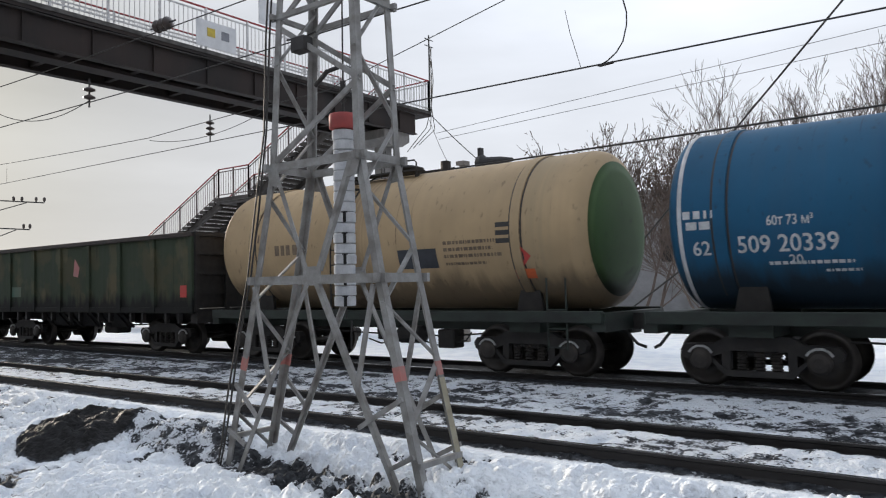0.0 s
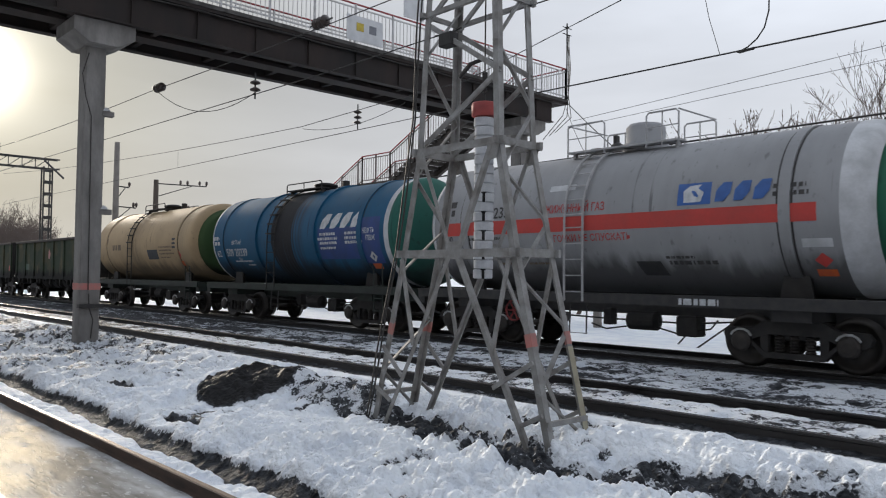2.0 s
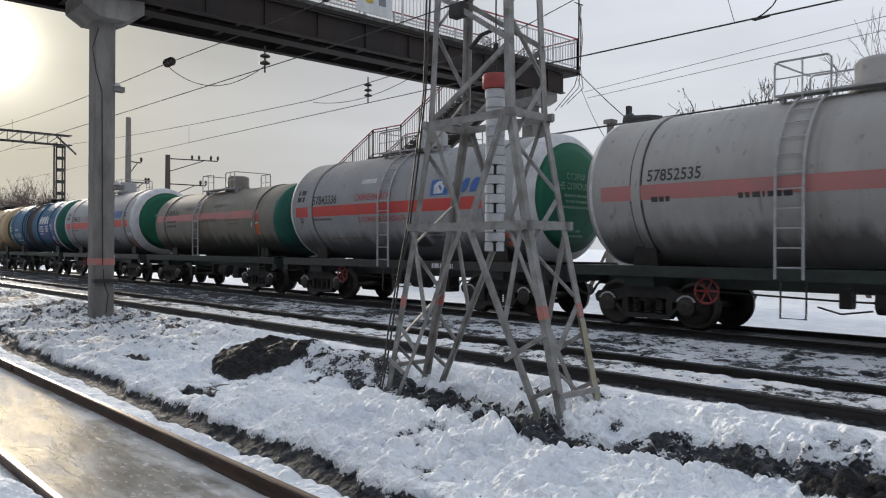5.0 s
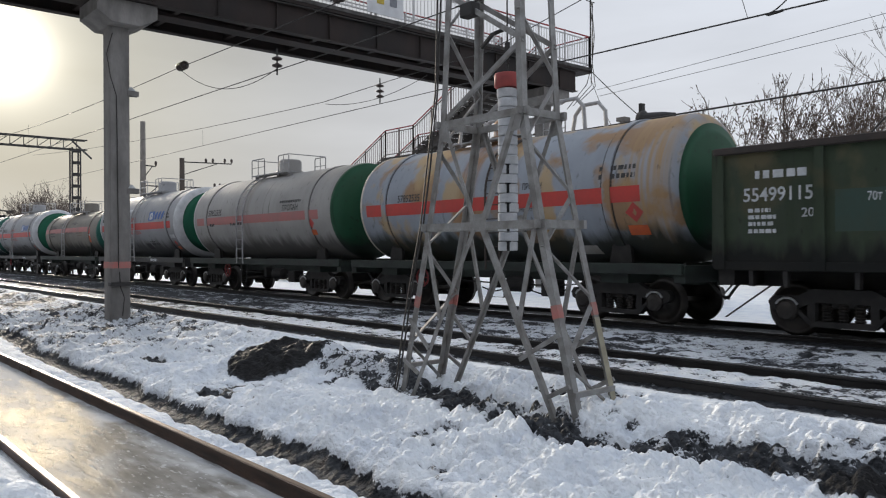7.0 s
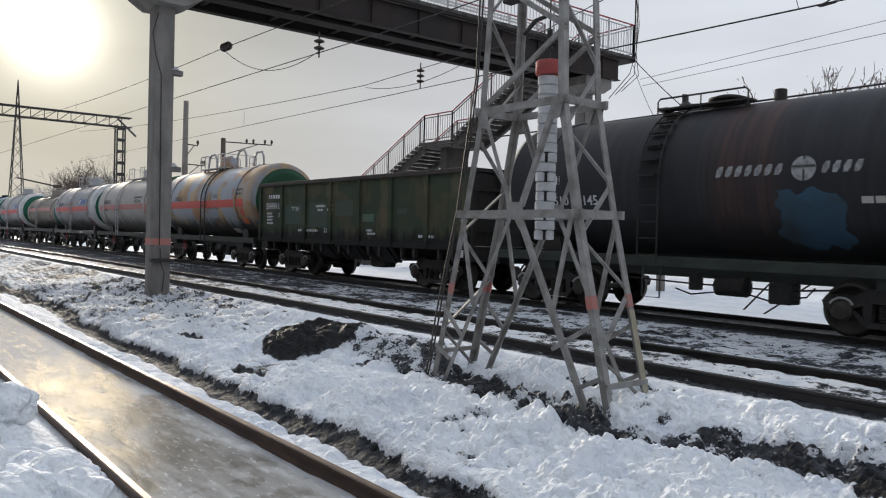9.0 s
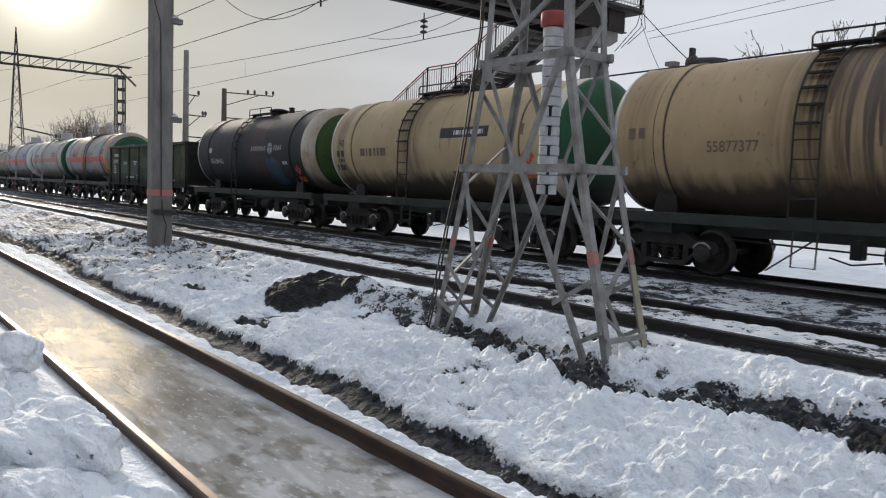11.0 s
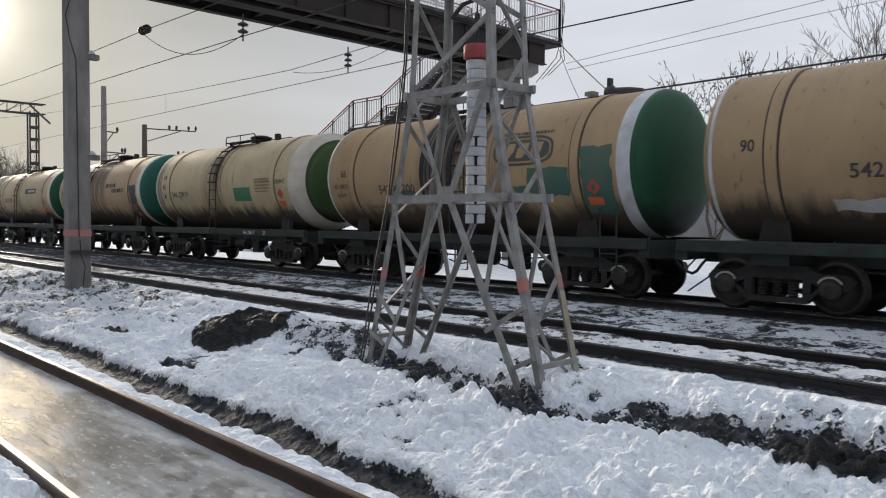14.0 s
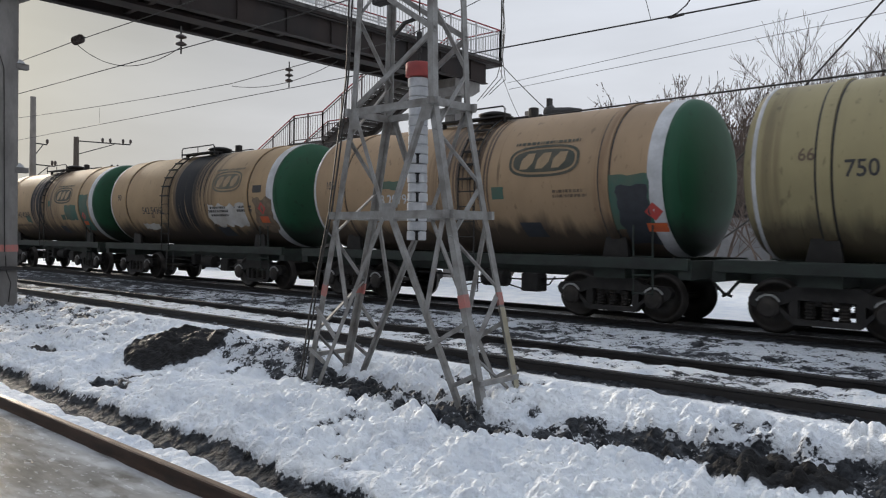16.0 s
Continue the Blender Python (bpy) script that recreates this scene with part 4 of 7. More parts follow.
for k in range(3):
    g = gondola("faded green open goods wagon with ribbed sides, grimy", G_PAINT)
    bm = B()
    box(bm, -4.6, -3.7, -1.572, -1.566, 1.7, 2.05)
    part("painted_field", bm, "teal_patch", g)
    bm = B()
    bm.faces.new([bm.verts.new((x, -1.57, z)) for x, z in ((5.75, 1.62), (6.05, 1.62), (6.05, 1.95), (5.75, 1.95))])
    part("placard", bm, "red", g)
    bm = B()
    bm.faces.new([bm.verts.new((x, -1.57, z)) for x, z in ((-0.1, 2.35), (0.2, 2.3), (0.3, 2.6), (0.0, 2.9))])
    part("round_mark", bm, "pink", g)
    couple(g, FIRST - 12.97 - 13.92 * k)

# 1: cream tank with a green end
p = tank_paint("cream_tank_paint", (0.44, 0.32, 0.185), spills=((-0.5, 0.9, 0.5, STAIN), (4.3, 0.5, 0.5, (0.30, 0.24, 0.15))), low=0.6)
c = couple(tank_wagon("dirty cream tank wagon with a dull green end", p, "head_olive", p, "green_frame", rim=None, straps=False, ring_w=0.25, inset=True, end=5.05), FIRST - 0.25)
patch("dark_field", 0.95, 2.0, -0.45, -0.18, "dark_patch", c)
bars(on_tank(2.2, -0.33), [(0, 0.3, 1.3, 0.07), (0, 0.16, 1.2, 0.07), (0, 0.02, 1.4, 0.07), (0, -0.14, 1.0, 0.06)], "letter_brown", c)
bars(on_tank(-3.9, 0.0), [(0, 0.1, 0.3, 0.2), (0.9, -0.25, 1.0, 0.25)], "letter_brown", c)
for k in range(3):
    patch("dark_bar", 3.5, 4.1, -0.16 + k * 0.1, -0.1 + k * 0.1, "black", c)
placard(c, 4.05, -0.34, 0.2)

# 2: blue tank
p = tank_paint("blue_tank_paint", (0.010, 0.092, 0.185), (0.016, 0.026, 0.036), 0.9, ((0.1, 1.0, 1.0, (0.022, 0.02, 0.022)), (-0.2, 0.7, 0.9, (0.022, 0.02, 0.022))), film=0.3)
c = couple(tank_wagon("blue tank wagon with black spill stains and a teal end", p, "head_teal", "white", "green_frame", straps=False, ring_w=0.14, strap_at=(-4.3, 4.0), rings=(-1.85, 1.7)), FIRST + PITCH - 0.13)
number(c, "509 20339", -4.06, -0.41, 0.29, "letter_white", width=1.49)
number(c, "60т 73 м³", -3.58, -0.14, 0.16, "letter_white", width=0.68)
number(c, "62", -4.78, -0.42, 0.25, "letter_white")
number(c, "20", -3.3, -0.55, 0.17, "letter_white")
bars(on_tank(-4.9, -0.12), [(0, 0.14, 0.5, 0.13), (0.05, -0.04, 0.4, 0.13)], "letter_white", c)
bars(on_tank(-3.6, -0.62), [(0, 0.1, 1.2, 0.06), (0.8, -0.05, 0.5, 0.05)], "letter_white", c)
patch("blue_field", 1.9, 3.85, -0.52, 0.1, "navy", c)
patch("blue_field", 4.08, 4.93, -0.62, 0.25, "navy", c)
mark(on_tank(2.0, 0.08), 4, 0.40, 0.46, 0.12, 0.3, "letter_white", c, "white slanting owner's mark")
bars(on_tank(2.0, -0.25), [(0, 0.32, 0.8, 0.08), (-0.1, 0.18, 1.0, 0.08), (0, 0.05, 0.9, 0.08), (0, -0.1, 0.8, 0.07), (1.3, 0.32, 0.8, 0.08), (1.3, 0.18, 0.7, 0.08), (1.3, 0.05, 0.8, 0.08)], "letter_white", c)
number(c, "НЕФТЬ", 4.14, -0.04, 0.15, "letter_white", squeeze=0.8)
number(c, "ПВЖ", 4.3, -0.17, 0.15, "letter_white")
placard(c, 4.5, -0.48, 0.17, mat="letter_white")

spill(c, -0.8, 0.4, "oil", 14, 21, (0.08, 0.2), (-1.1, -0.7), label="black oil run")

# 3 and 5: pale grey gas tanks with a red band
for at, num in ((2, "57844235"), (4, "57843336")):
    p = tank_paint("pale_grey_gas_tank_paint", (0.315, 0.32, 0.33), (0.045, 0.044, 0.043), 0.75, film=0.3)
    c = couple(tank_wagon("pale grey gas tank wagon with a red band, green end", p, "head_bright", "white", "black", gas=True, ladder="ladder_pale", hatch_x=-0.3, ladder_x=-0.48 if at == 2 else 0.0, ring_w=0.16, inset=True, notice=True, end=5.0), FIRST + PITCH * at + (0.15 if at == 4 else 0.0))
    patch("red_band", -4.7, 4.48, -0.17, 0.03, "red", c)
    number(c, num, -3.72, 0.07, 0.27, "letter_black")
    number(c, "20", -4.5, -0.29, 0.18, "letter_black")
    bars(on_tank(-4.62, 0.14), [(0, 0.22, 0.45, 0.16), (0, 0, 0.4, 0.16)], "letter_black", c)
    bars(on_tank(-3.7, -0.25), [(0, 0.0, 1.0, 0.06)], "letter_black", c)
    bars(on_tank(-3.9, -0.66), [(0, 0.0, 0.4, 0.06), (0.9, 0, 0.8, 0.06), (1.9, 0, 0.7, 0.06)], "letter_brown", c)
    number(c, "СЖИЖЕННЫЙ ГАЗ", -1.45, 0.09, 0.18, "letter_red", squeeze=0.75)
    number(c, "С ГОРКИ НЕ СПУСКАТЬ", -1.3, -0.31, 0.15, "letter_red", squeeze=0.9)
    patch("notice_plate", -1.28, -0.58, 0.41, 0.5, "white", c)
    patch("logo_square", 1.92, 2.6, 0.08, 0.35, "sign_blue", c, lift=0.008, label="blue square logo with a pale bird")
    bm = B()
    w = on_tank(2.04, 0.11, lift=0.014)
    bm.faces.new([bm.verts.new(w(u, v)) for u, v in ((0.02, 0.0), (0.36, 0.0), (0.42, 0.18), (0.3, 0.26), (0.36, 0.34), (0.12, 0.32), (0.0, 0.22))])
    part("logo_bird", bm, "letter_white", c)
    mark(on_tank(2.68, 0.1, lift=0.012), 3, 0.28, 0.36, 0.08, 0.12, "sign_blue", c, "blue owner's mark")
    bars(on_tank(3.75, 0.12), [(0, 0.14, 0.55, 0.08), (0, 0.0, 0.6, 0.08)], "letter_black", c)
    patch("dark_field", 0.85, 1.4, -0.86, -0.62, "black", c, slant=0.08)
    bars(on_tank(1.55, -0.62), [(0, 0.06, 0.6, 0.06), (0.05, -0.08, 1.0, 0.09)], "letter_black", c)
    patch("notice_plate", 4.2, 4.7, -0.46, -0.36, "white", c)
    placard(c, 4.5, -0.62, 0.15, mat="red")
    bars(lambda u, v: (1.9 + u, -1.485, 1.1 + v), [(0, 0, 0.8, 0.12)], "letter_white", c)

# 4: brown-grey gas tank, lower than the others
p = tank_paint("brown_grey_gas_tank_paint", (0.205, 0.188, 0.162), (0.028, 0.028, 0.024), 0.9, ((-0.6, 0.4, 0.9, (0.10, 0.07, 0.045)), (0.1, 0.35, 0.6, (0.10, 0.07, 0.045))), film=0.4)
R4, M4 = 1.33, 2.62
c = couple(tank_wagon("dirty brown-grey gas tank wagon with a faded red band", p, "head_teal", p, "green_frame", gas=True, rad=R4, mid=M4, rim=None, wheel=False, ladder="ladder_pale", ring_w=0.5, strap_at=(-4.05, 3.95)), FIRST + PITCH * 3 + 0.25)
patch("red_band", -4.8, 4.2, 0.06, 0.27, "pink", c, R4, M4)
number(c, "57574741", -3.84, 0.25, 0.24, "letter_black", R4, M4, width=1.24)
bars(on_tank(-3.7, -0.05, R4, M4), [(0, 0.1, 0.9, 0.08), (0, -0.08, 0.9, 0.08)], "letter_black", c)
number(c, "ОГНЕОПАСНО", -2.1, 0.40, 0.14, "letter_black", R4, M4, 0.62)
number(c, "СЖИЖЕННЫЙ ГАЗ", 0.45, 0.42, 0.14, "letter_black", R4, M4, 0.62)
number(c, "С ГОРКИ НЕ СПУСКАТЬ", -0.35, -0.01, 0.14, "letter_black", R4, M4, 0.6)
bars(on_tank(1.7, -0.1, R4, M4), [(0, 0.12, 1.2, 0.08), (0.2, -0.02, 0.9, 0.08)], "letter_brown", c)
patch("notice_plate", 3.75, 4.25, -0.2, -0.06, "white", c, R4, M4)
placard(c, 4.15, 0.05, 0.16, R4, M4, mat="red")
placard(c, 4.1, -0.05, 0.2, R4, M4, diamond=False)

# 6: off-white gas tank
p = tank_paint("off_white_gas_tank_paint", (0.37, 0.36, 0.345), (0.06, 0.056, 0.052), 0.75, ((-0.4, 0.3, 0.3, STAIN),), film=0.3)
c = couple(tank_wagon("off-white gas tank wagon with a pale red band", p, "head_green", p, "green_frame", gas=True, ladder="ladder_pale", rim="white", ring_w=0.4), FIRST + PITCH * 5 + 0.18)
patch("red_band", -4.7, 4.6, -0.17, 0.02, "pink", c)
number(c, "57852535", -3.6, 0.06, 0.24, "letter_black")
number(c, "ПРОПАН", 2.3, 0.05, 0.2, "letter_black")
bars(on_tank(2.1, 0.22), [(0, 0.0, 1.4, 0.09)], "letter_black", c)
bars(on_tank(-3.5, -0.2), [(0, 0.0, 0.4, 0.1), (1.8, 0, 1.0, 0.1)], "letter_black", c)
placard(c, 4.15, -0.25, 0.17)

# 7: rusty gas tank with hoops on top
p = tank_paint("rust_blotched_gas_tank_paint", (0.31, 0.34, 0.385), (0.03, 0.034, 0.026), 0.95, ((-0.35, 0.4, 0.8, (0.25, 0.13, 0.06)), (4.9, 0.6, 0.95, (0.36, 0.235, 0.12))), rust=0.85)
c = couple(tank_wagon("rust-blotched grey gas tank wagon with a red band and top hoops", p, "head_green", p, "green_frame", gas=True, rim="cream_ring", straps=False, hatch_x=-0.9, ladder="rusty_edge", ladder_x=0.62, ring_w=0.3, inset=True, end=5.2), FIRST + PITCH * 6 + 0.15)
patch("red_band", -4.7, 4.78, -0.2, 0.01, "red", c)
number(c, "ПРОПАН", 1.55, 0.07, 0.15, "letter_black", width=0.6)
number(c, "С ГОРКИ НЕ СПУСКАТЬ", 0.98, -0.25, 0.09, "letter_black", width=1.2)
number(c, "57852535", -3.2, 0.03, 0.2, "letter_black")
bars(on_tank(3.75, 0.12), [(0, 0.18, 0.9, 0.1), (0, 0.0, 0.9, 0.1)], "letter_black", c)
patch("dark_field", 1.3, 1.9, -0.8, -0.52, "letter_brown", c)
patch("white_field", 2.6, 3.3, -1.08, -0.86, "chalk_patch", c)
placard(c, 4.6, -0.34, 0.22)
for x in (-1.35, 1.95):
    for y in (-0.42, 0.42):
        bm = B()
        tube(bm, [(x - 0.55, y, MID + RAD - 0.12), (x - 0.42, y, MID + RAD + 0.5), (x - 0.2, y, MID + RAD + 0.72), (x + 0.3, y, MID + RAD + 0.72), (x + 0.5, y, MID + RAD + 0.5), (x + 0.55, y, MID + RAD - 0.12)], 0.05, 8)
        part("guard_hoop", bm, "ladder_pale", c)

# 8: green open wagon
g = couple(gondola("green open goods wagon with ribbed sides and white numbers", G_PAINT), FIRST + PITCH * 7 + 0.95)
lettering("55499115", 0.25, on_wall(-5.85, 2.42), "letter_white", g, 0.92)
bars(on_wall(-1.9, 2.45), [(0, 0.0, 0.6, 0.08), (0.1, -0.13, 0.35, 0.07), (0.8, 0, 0.3, 0.07), (0.75, -0.13, 0.35, 0.07)], "letter_white", g)
bars(on_wall(1.35, 1.55), [(0, 0.1, 0.3, 0.06), (0.05, 0, 0.45, 0.06)], "letter_white", g)
bars(on_wall(4.1, 1.5), [(0, 0.0, 0.7, 0.08)], "letter_white", g)
bars(on_wall(-5.62, 2.82), [(0, 0, 0.9, 0.14)], "letter_white", g)
bars(on_wall(-5.75, 1.9), [(0, 0.32, 0.4, 0.07), (0, 0.2, 0.5, 0.07), (0, 0.08, 0.45, 0.07), (0, -0.05, 0.5, 0.07)], "letter_white", g)
lettering("20", 0.16, on_wall(-4.8, 2.12), "letter_white", g)
lettering("70т 76м³", 0.15, on_wall(-3.75, 2.35), "letter_white", g, 0.75)
bars(on_wall(-3.2, 1.6), [(0, 0, 1.4, 0.08)], "letter_white", g)
lettering("23", 0.16, on_wall(-1.35, 1.58), "letter_white", g)
bm = B()
box(bm, 1.1, 1.75, -1.572, -1.566, 1.95, 2.2)
part("painted_field", bm, "teal_patch", g)
for x0, x1, z0, z1 in ((-4.25, -2.95, 1.85, 2.55), (-2.45, -1.15, 1.75, 2.6), (-0.6, 0.5, 2.15, 2.65), (3.0, 3.5, 2.2, 2.35)):
    bm = B()
    box(bm, x0, x1, -1.566, -1.5615, z0, z1)
    part("painted_field", bm, "field_teal", g)
bm = B()
bm.faces.new([bm.verts.new((x, -1.64, z)) for x, z in ((6.0, 1.0), (6.22, 1.0), (6.22, 1.2), (6.0, 1.2))])
part("placard", bm, "white", g)

# 9: black tank
p = tank_paint("black_tank_paint", (0.019, 0.021, 0.026), (0.012, 0.012, 0.012), 0.85, ((1.2, 0.9, 0.5, (0.09, 0.04, 0.03)), (-0.5, 0.7, 0.8, (0.012, 0.012, 0.013))), film=0.6, rough=0.5)
c = couple(tank_wagon("black tank wagon with white graffiti and a cream-ringed green end", p, "head_olive", "ring_rusty", "green_frame", rim="cream_ring", straps=False, ring_w=0.3, inset=True), FIRST + PITCH * 8 + 1.77)
number(c, "510 59145", -3.5, -0.32, 0.22, "letter_white", width=1.32)
bars(on_tank(-3.6, -0.02), [(0, 0.0, 0.3, 0.2)], "letter_white", c)
mark(on_tank(0.75, -0.02), 7, 0.13, 0.2, 0.065, 0.12, "letter_dim", c, "white owner's mark")
bm = B()
w = on_tank(2.45, 0.04, lift=0.012)
bm.faces.new([bm.verts.new(w(0.22 * math.cos(a), 0.22 * math.sin(a))) for a in (k * math.pi / 10 for k in range(20))])
part("white_disc", bm, "letter_dim", c)
bm = B()
w = on_tank(2.45, 0.04, lift=0.018)
for q in (((-0.02, -0.22), (0.02, -0.22), (0.02, 0.22), (-0.02, 0.22)), ((-0.2, 0.02), (0.2, 0.02), (0.2, 0.06), (-0.2, 0.06))):
    bm.faces.new([bm.verts.new(w(*v)) for v in q])
part("disc_cross", bm, "letter_black", c)
mark(on_tank(2.76, -0.02), 4, 0.12, 0.2, 0.06, 0.12, "letter_dim", c, "white owner's mark")
patch("spray_field", 1.9, 3.1, -0.95, -0.22, "blue_patch", c, ragged=0.12)
bars(on_tank(3.4, -0.36), [(0, 0, 0.45, 0.12)], "chalk_patch", c)
placard(c, 4.45, -0.5, 0.22)

# 10: cream tank, dark mark with white writing
p = tank_paint("worn_cream_tank_paint", (0.47, 0.365, 0.225), spills=((-0.5, 0.7, 0.6, STAIN), (-4.4, 0.3, 0.5, OIL)), low=0.92)
c = couple(tank_wagon("worn cream tank wagon with a dark lettered field, green end", p, "head_green", "cream_ring", "green_frame", straps=False, ring_w=0.35), FIRST + PITCH * 9 + 1.9)
number(c, "90", -4.5, 0.0, 0.24, "letter_black")
bars(on_tank(-4.65, -0.22), [(0, 0.02, 0.5, 0.2), (0.1, -0.15, 0.3, 0.1)], "letter_black", c)
bars(on_tank(-4.75, -0.5), [(0, 0.0, 0.6, 0.2)], "letter_black", c)
bars(on_tank(-3.2, -0.2), [(0, 0.0, 1.5, 0.24)], "letter_brown", c)
patch("dark_field", 0.9, 2.9, 0.08, 0.26, "dark_patch", c)
bars(on_tank(1.5, 0.13, lift=0.012), [(0, 0.0, 1.2, 0.12)], "letter_white", c)
patch("dark_field", 3.7, 4.2, 0.08, 0.26, "letter_brown", c)
placard(c, 4.35, -0.25, 0.24)
patch("dark_field", 1.3, 2.1, -0.72, -0.5, "letter_brown", c)

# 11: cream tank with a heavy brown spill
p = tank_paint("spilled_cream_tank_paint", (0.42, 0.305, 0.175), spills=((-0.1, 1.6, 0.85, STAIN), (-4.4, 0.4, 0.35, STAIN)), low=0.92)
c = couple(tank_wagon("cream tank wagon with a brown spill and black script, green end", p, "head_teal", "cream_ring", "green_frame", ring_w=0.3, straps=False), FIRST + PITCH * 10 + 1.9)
number(c, "55877377", -2.75, -0.24, 0.22, "letter_brown")
bars(on_tank(-4.6, -0.05), [(0, 0.0, 0.4, 0.22)], "letter_brown", c)
bars(on_tank(1.5, 0.1), [(0, 0.0, 1.1, 0.17), (0.7, -0.24, 1.3, 0.17)], "letter_black", c, "owner_mark")
patch("dark_field", 4.2, 4.85, -0.75, 0.12, "dark_patch", c, ragged=0.05, seed=9)
placard(c, 4.5, -0.5, 0.18)

spill(c, -0.9, 1.3, "oil_brown", 16, 22, (0.03, 0.14), (-0.9, 0.2), label="brown oil run")

# 12: clean pale yellow-cream tank with a green square
p = tank_paint("pale_yellow_cream_tank_paint", (0.53, 0.43, 0.265), spills=((-0.35, 0.9, 0.65, STAIN), (-4.7, 0.25, 0.7, (0.04, 0.03, 0.03))), low=0.92, film=0.12)
c = couple(tank_wagon("pale yellow-cream tank wagon with a green square, green end", p, "head_olive", "cream_ring", "green_frame", straps=False, ring_w=0.32, inset=True, end=5.2, hatch_x=0.2, ladder_x=0.0), FIRST + PITCH * 11 + 1.9)
number(c, "546 25819", -3.55, -0.26, 0.22, "letter_black", width=1.38)
number(c, "20", -2.9, -0.34, 0.13, "letter_black")
number(c, "66", -4.35, -0.05, 0.24, "letter_black")
bars(on_tank(-4.3, 0.2), [(0, 0.0, 0.25, 0.16), (0.05, -0.75, 0.2, 0.14)], "letter_black", c)
patch("green_square", 1.37, 2.5, -0.4, -0.1, "green_square", c)
bars(on_tank(2.85, -0.15), [(0, 0.3, 0.9, 0.05), (0, 0.2, 1.1, 0.07), (0, 0.1, 1.0, 0.05), (0, 0.0, 1.1, 0.05), (0, -0.1, 0.8, 0.04)], "letter_brown", c)
number(c, "БЕНЗИН С", 3.98, -0.06, 0.14, "letter_black", squeeze=0.75)
placard(c, 4.38, -0.27, 0.18)
patch("dark_field", 1.75, 2.3, -0.95, -0.7, "dark_patch", c, slant=0.08)
lettering("546 25817", 0.13, lambda u, v: (1.9 + u, -1.486, 1.1 + v), "letter_white", c)
lettering("20", 0.13, lambda u, v: (3.2 + u, -1.486, 1.1 + v), "letter_white", c)

spill(c, -0.3, 0.6, "oil_brown", 7, 23, (0.02, 0.08), (-0.6, 0.4), label="brown oil run")

# 13: tan tank with streaks, teal fields and an oval mark


def oval_mark(car, x, phi, mat, length=1.75, tall=0.7):
    """An owner's oval with three bold strokes groups inside."""
    w, low = on_tank(x, phi, lift=0.012), on_tank(x, phi, lift=0.009)

    def pill(a, p, q):
        return (p * math.copysign(abs(math.cos(a)) ** 0.7, math.cos(a)), q * math.copysign(abs(math.sin(a)) ** 0.7, math.sin(a)))

    turn = [k * math.pi / 20 for k in range(40)]
    bm = B()
    rings = [[bm.verts.new(low(*pill(a, (length / 2 - 0.11) * r, (tall / 2 - 0.10) * r))) for a in turn] for r in (0.02, 0.2, 0.4, 0.6, 0.8, 1.0)]
    for p, q in zip(rings, rings[1:]):
        for k in range(40):
            bm.faces.new((p[k], q[k], q[(k + 1) % 40], p[(k + 1) % 40]))
    part("oval_field", bm, mat, car)
    bm = B()
    o = [bm.verts.new(w(*pill(a, length / 2, tall / 2))) for a in turn]
    i = [bm.verts.new(w(*pill(a, length / 2 - 0.06, tall / 2 - 0.055))) for a in turn]
    for k in range(40):
        bm.faces.new((o[k], o[(k + 1) % 40], i[(k + 1) % 40], i[k]))
    mark(on_tank(x - 0.58, phi - 0.11, lift=0.016), 3, 0.3, 0.34, 0.1, 0.2, "oval_pale", car, "pale owner's mark in a dark oval")
    bars(on_tank(x - 0.8, phi + 0.24), [(0, 0, 1.6, 0.07)], mat, car)
    return part("owner_oval", bm, mat, car, "dark oval owner's mark")


p = tank_paint("streaked_tan_tank_paint", TAN, spills=((-0.25, 0.95, 1.0, (0.045, 0.035, 0.038)), (0.2, 1.2, 0.6, STAIN), (1.5, 0.7, 0.5, STAIN), (-4.2, 0.4, 0.4, (0.3, 0.16, 0.06))), low=0.9)
c = couple(tank_wagon("tan tank wagon with dark spill streaks and teal fields", p, "head_green", "white", "green_frame", ring_w=0.27, straps=False, ladder_x=0.5), FIRST + PITCH * 12 + 1.95)
number(c, "542 42300", -2.66, -0.34, 0.25, "letter_black", width=1.48)
number(c, "66", -4.35, -0.02, 0.22, "letter_black")
bars(on_tank(-4.7, -0.3), [(0, 0.12, 0.7, 0.13), (0.1, -0.12, 0.4, 0.1)], "letter_brown", c)
patch("teal_field", -1.7, -1.2, -0.5, -0.3, "teal_patch", c, ragged=0.04)
patch("teal_field", 0.98, 1.36, -0.06, 0.09, "teal_patch", c, ragged=0.03)
oval_mark(c, 2.5, 0.22, "oval_dark")
patch("teal_field", 2.65, 3.78, -0.44, -0.05, "teal_patch", c, lift=0.008, ragged=0.03)
patch("teal_field", 2.2, 2.6, -0.44, -0.3, "teal_patch", c, lift=0.008, ragged=0.03)
patch("teal_field", 4.1, 4.88, -0.75, 0.2, "teal_patch", c, lift=0.006, ragged=0.04)
bars(on_tank(-3.2, -0.62), [(0, 0.0, 1.8, 0.1)], "letter_brown", c)
patch("dark_field", 1.6, 2.15, -0.88, -0.62, "dark_patch", c, slant=0.12)
placard(c, 4.4, -0.34, 0.17)

spill(c, -1.0, 0.35, "oil", 11, 24, (0.04, 0.15), (-1.0, -0.1), label="black oil run")
spill(c, -0.9, 1.6, "oil_brown", 14, 25, (0.02, 0.09), (-0.9, 0.5), label="brown oil run")

# 14: tan tank with a broad black spill
p = tank_paint("oil_stained_tan_tank_paint", TAN, spills=((0.45, 1.0, 1.0, OIL), (0.3, 0.8, 1.0, OIL), (0.55, 0.7, 1.0, OIL), (1.6, 0.85, 0.85, (0.13, 0.09, 0.055)), (-0.7, 0.5, 0.8, STAIN)), low=0.95)
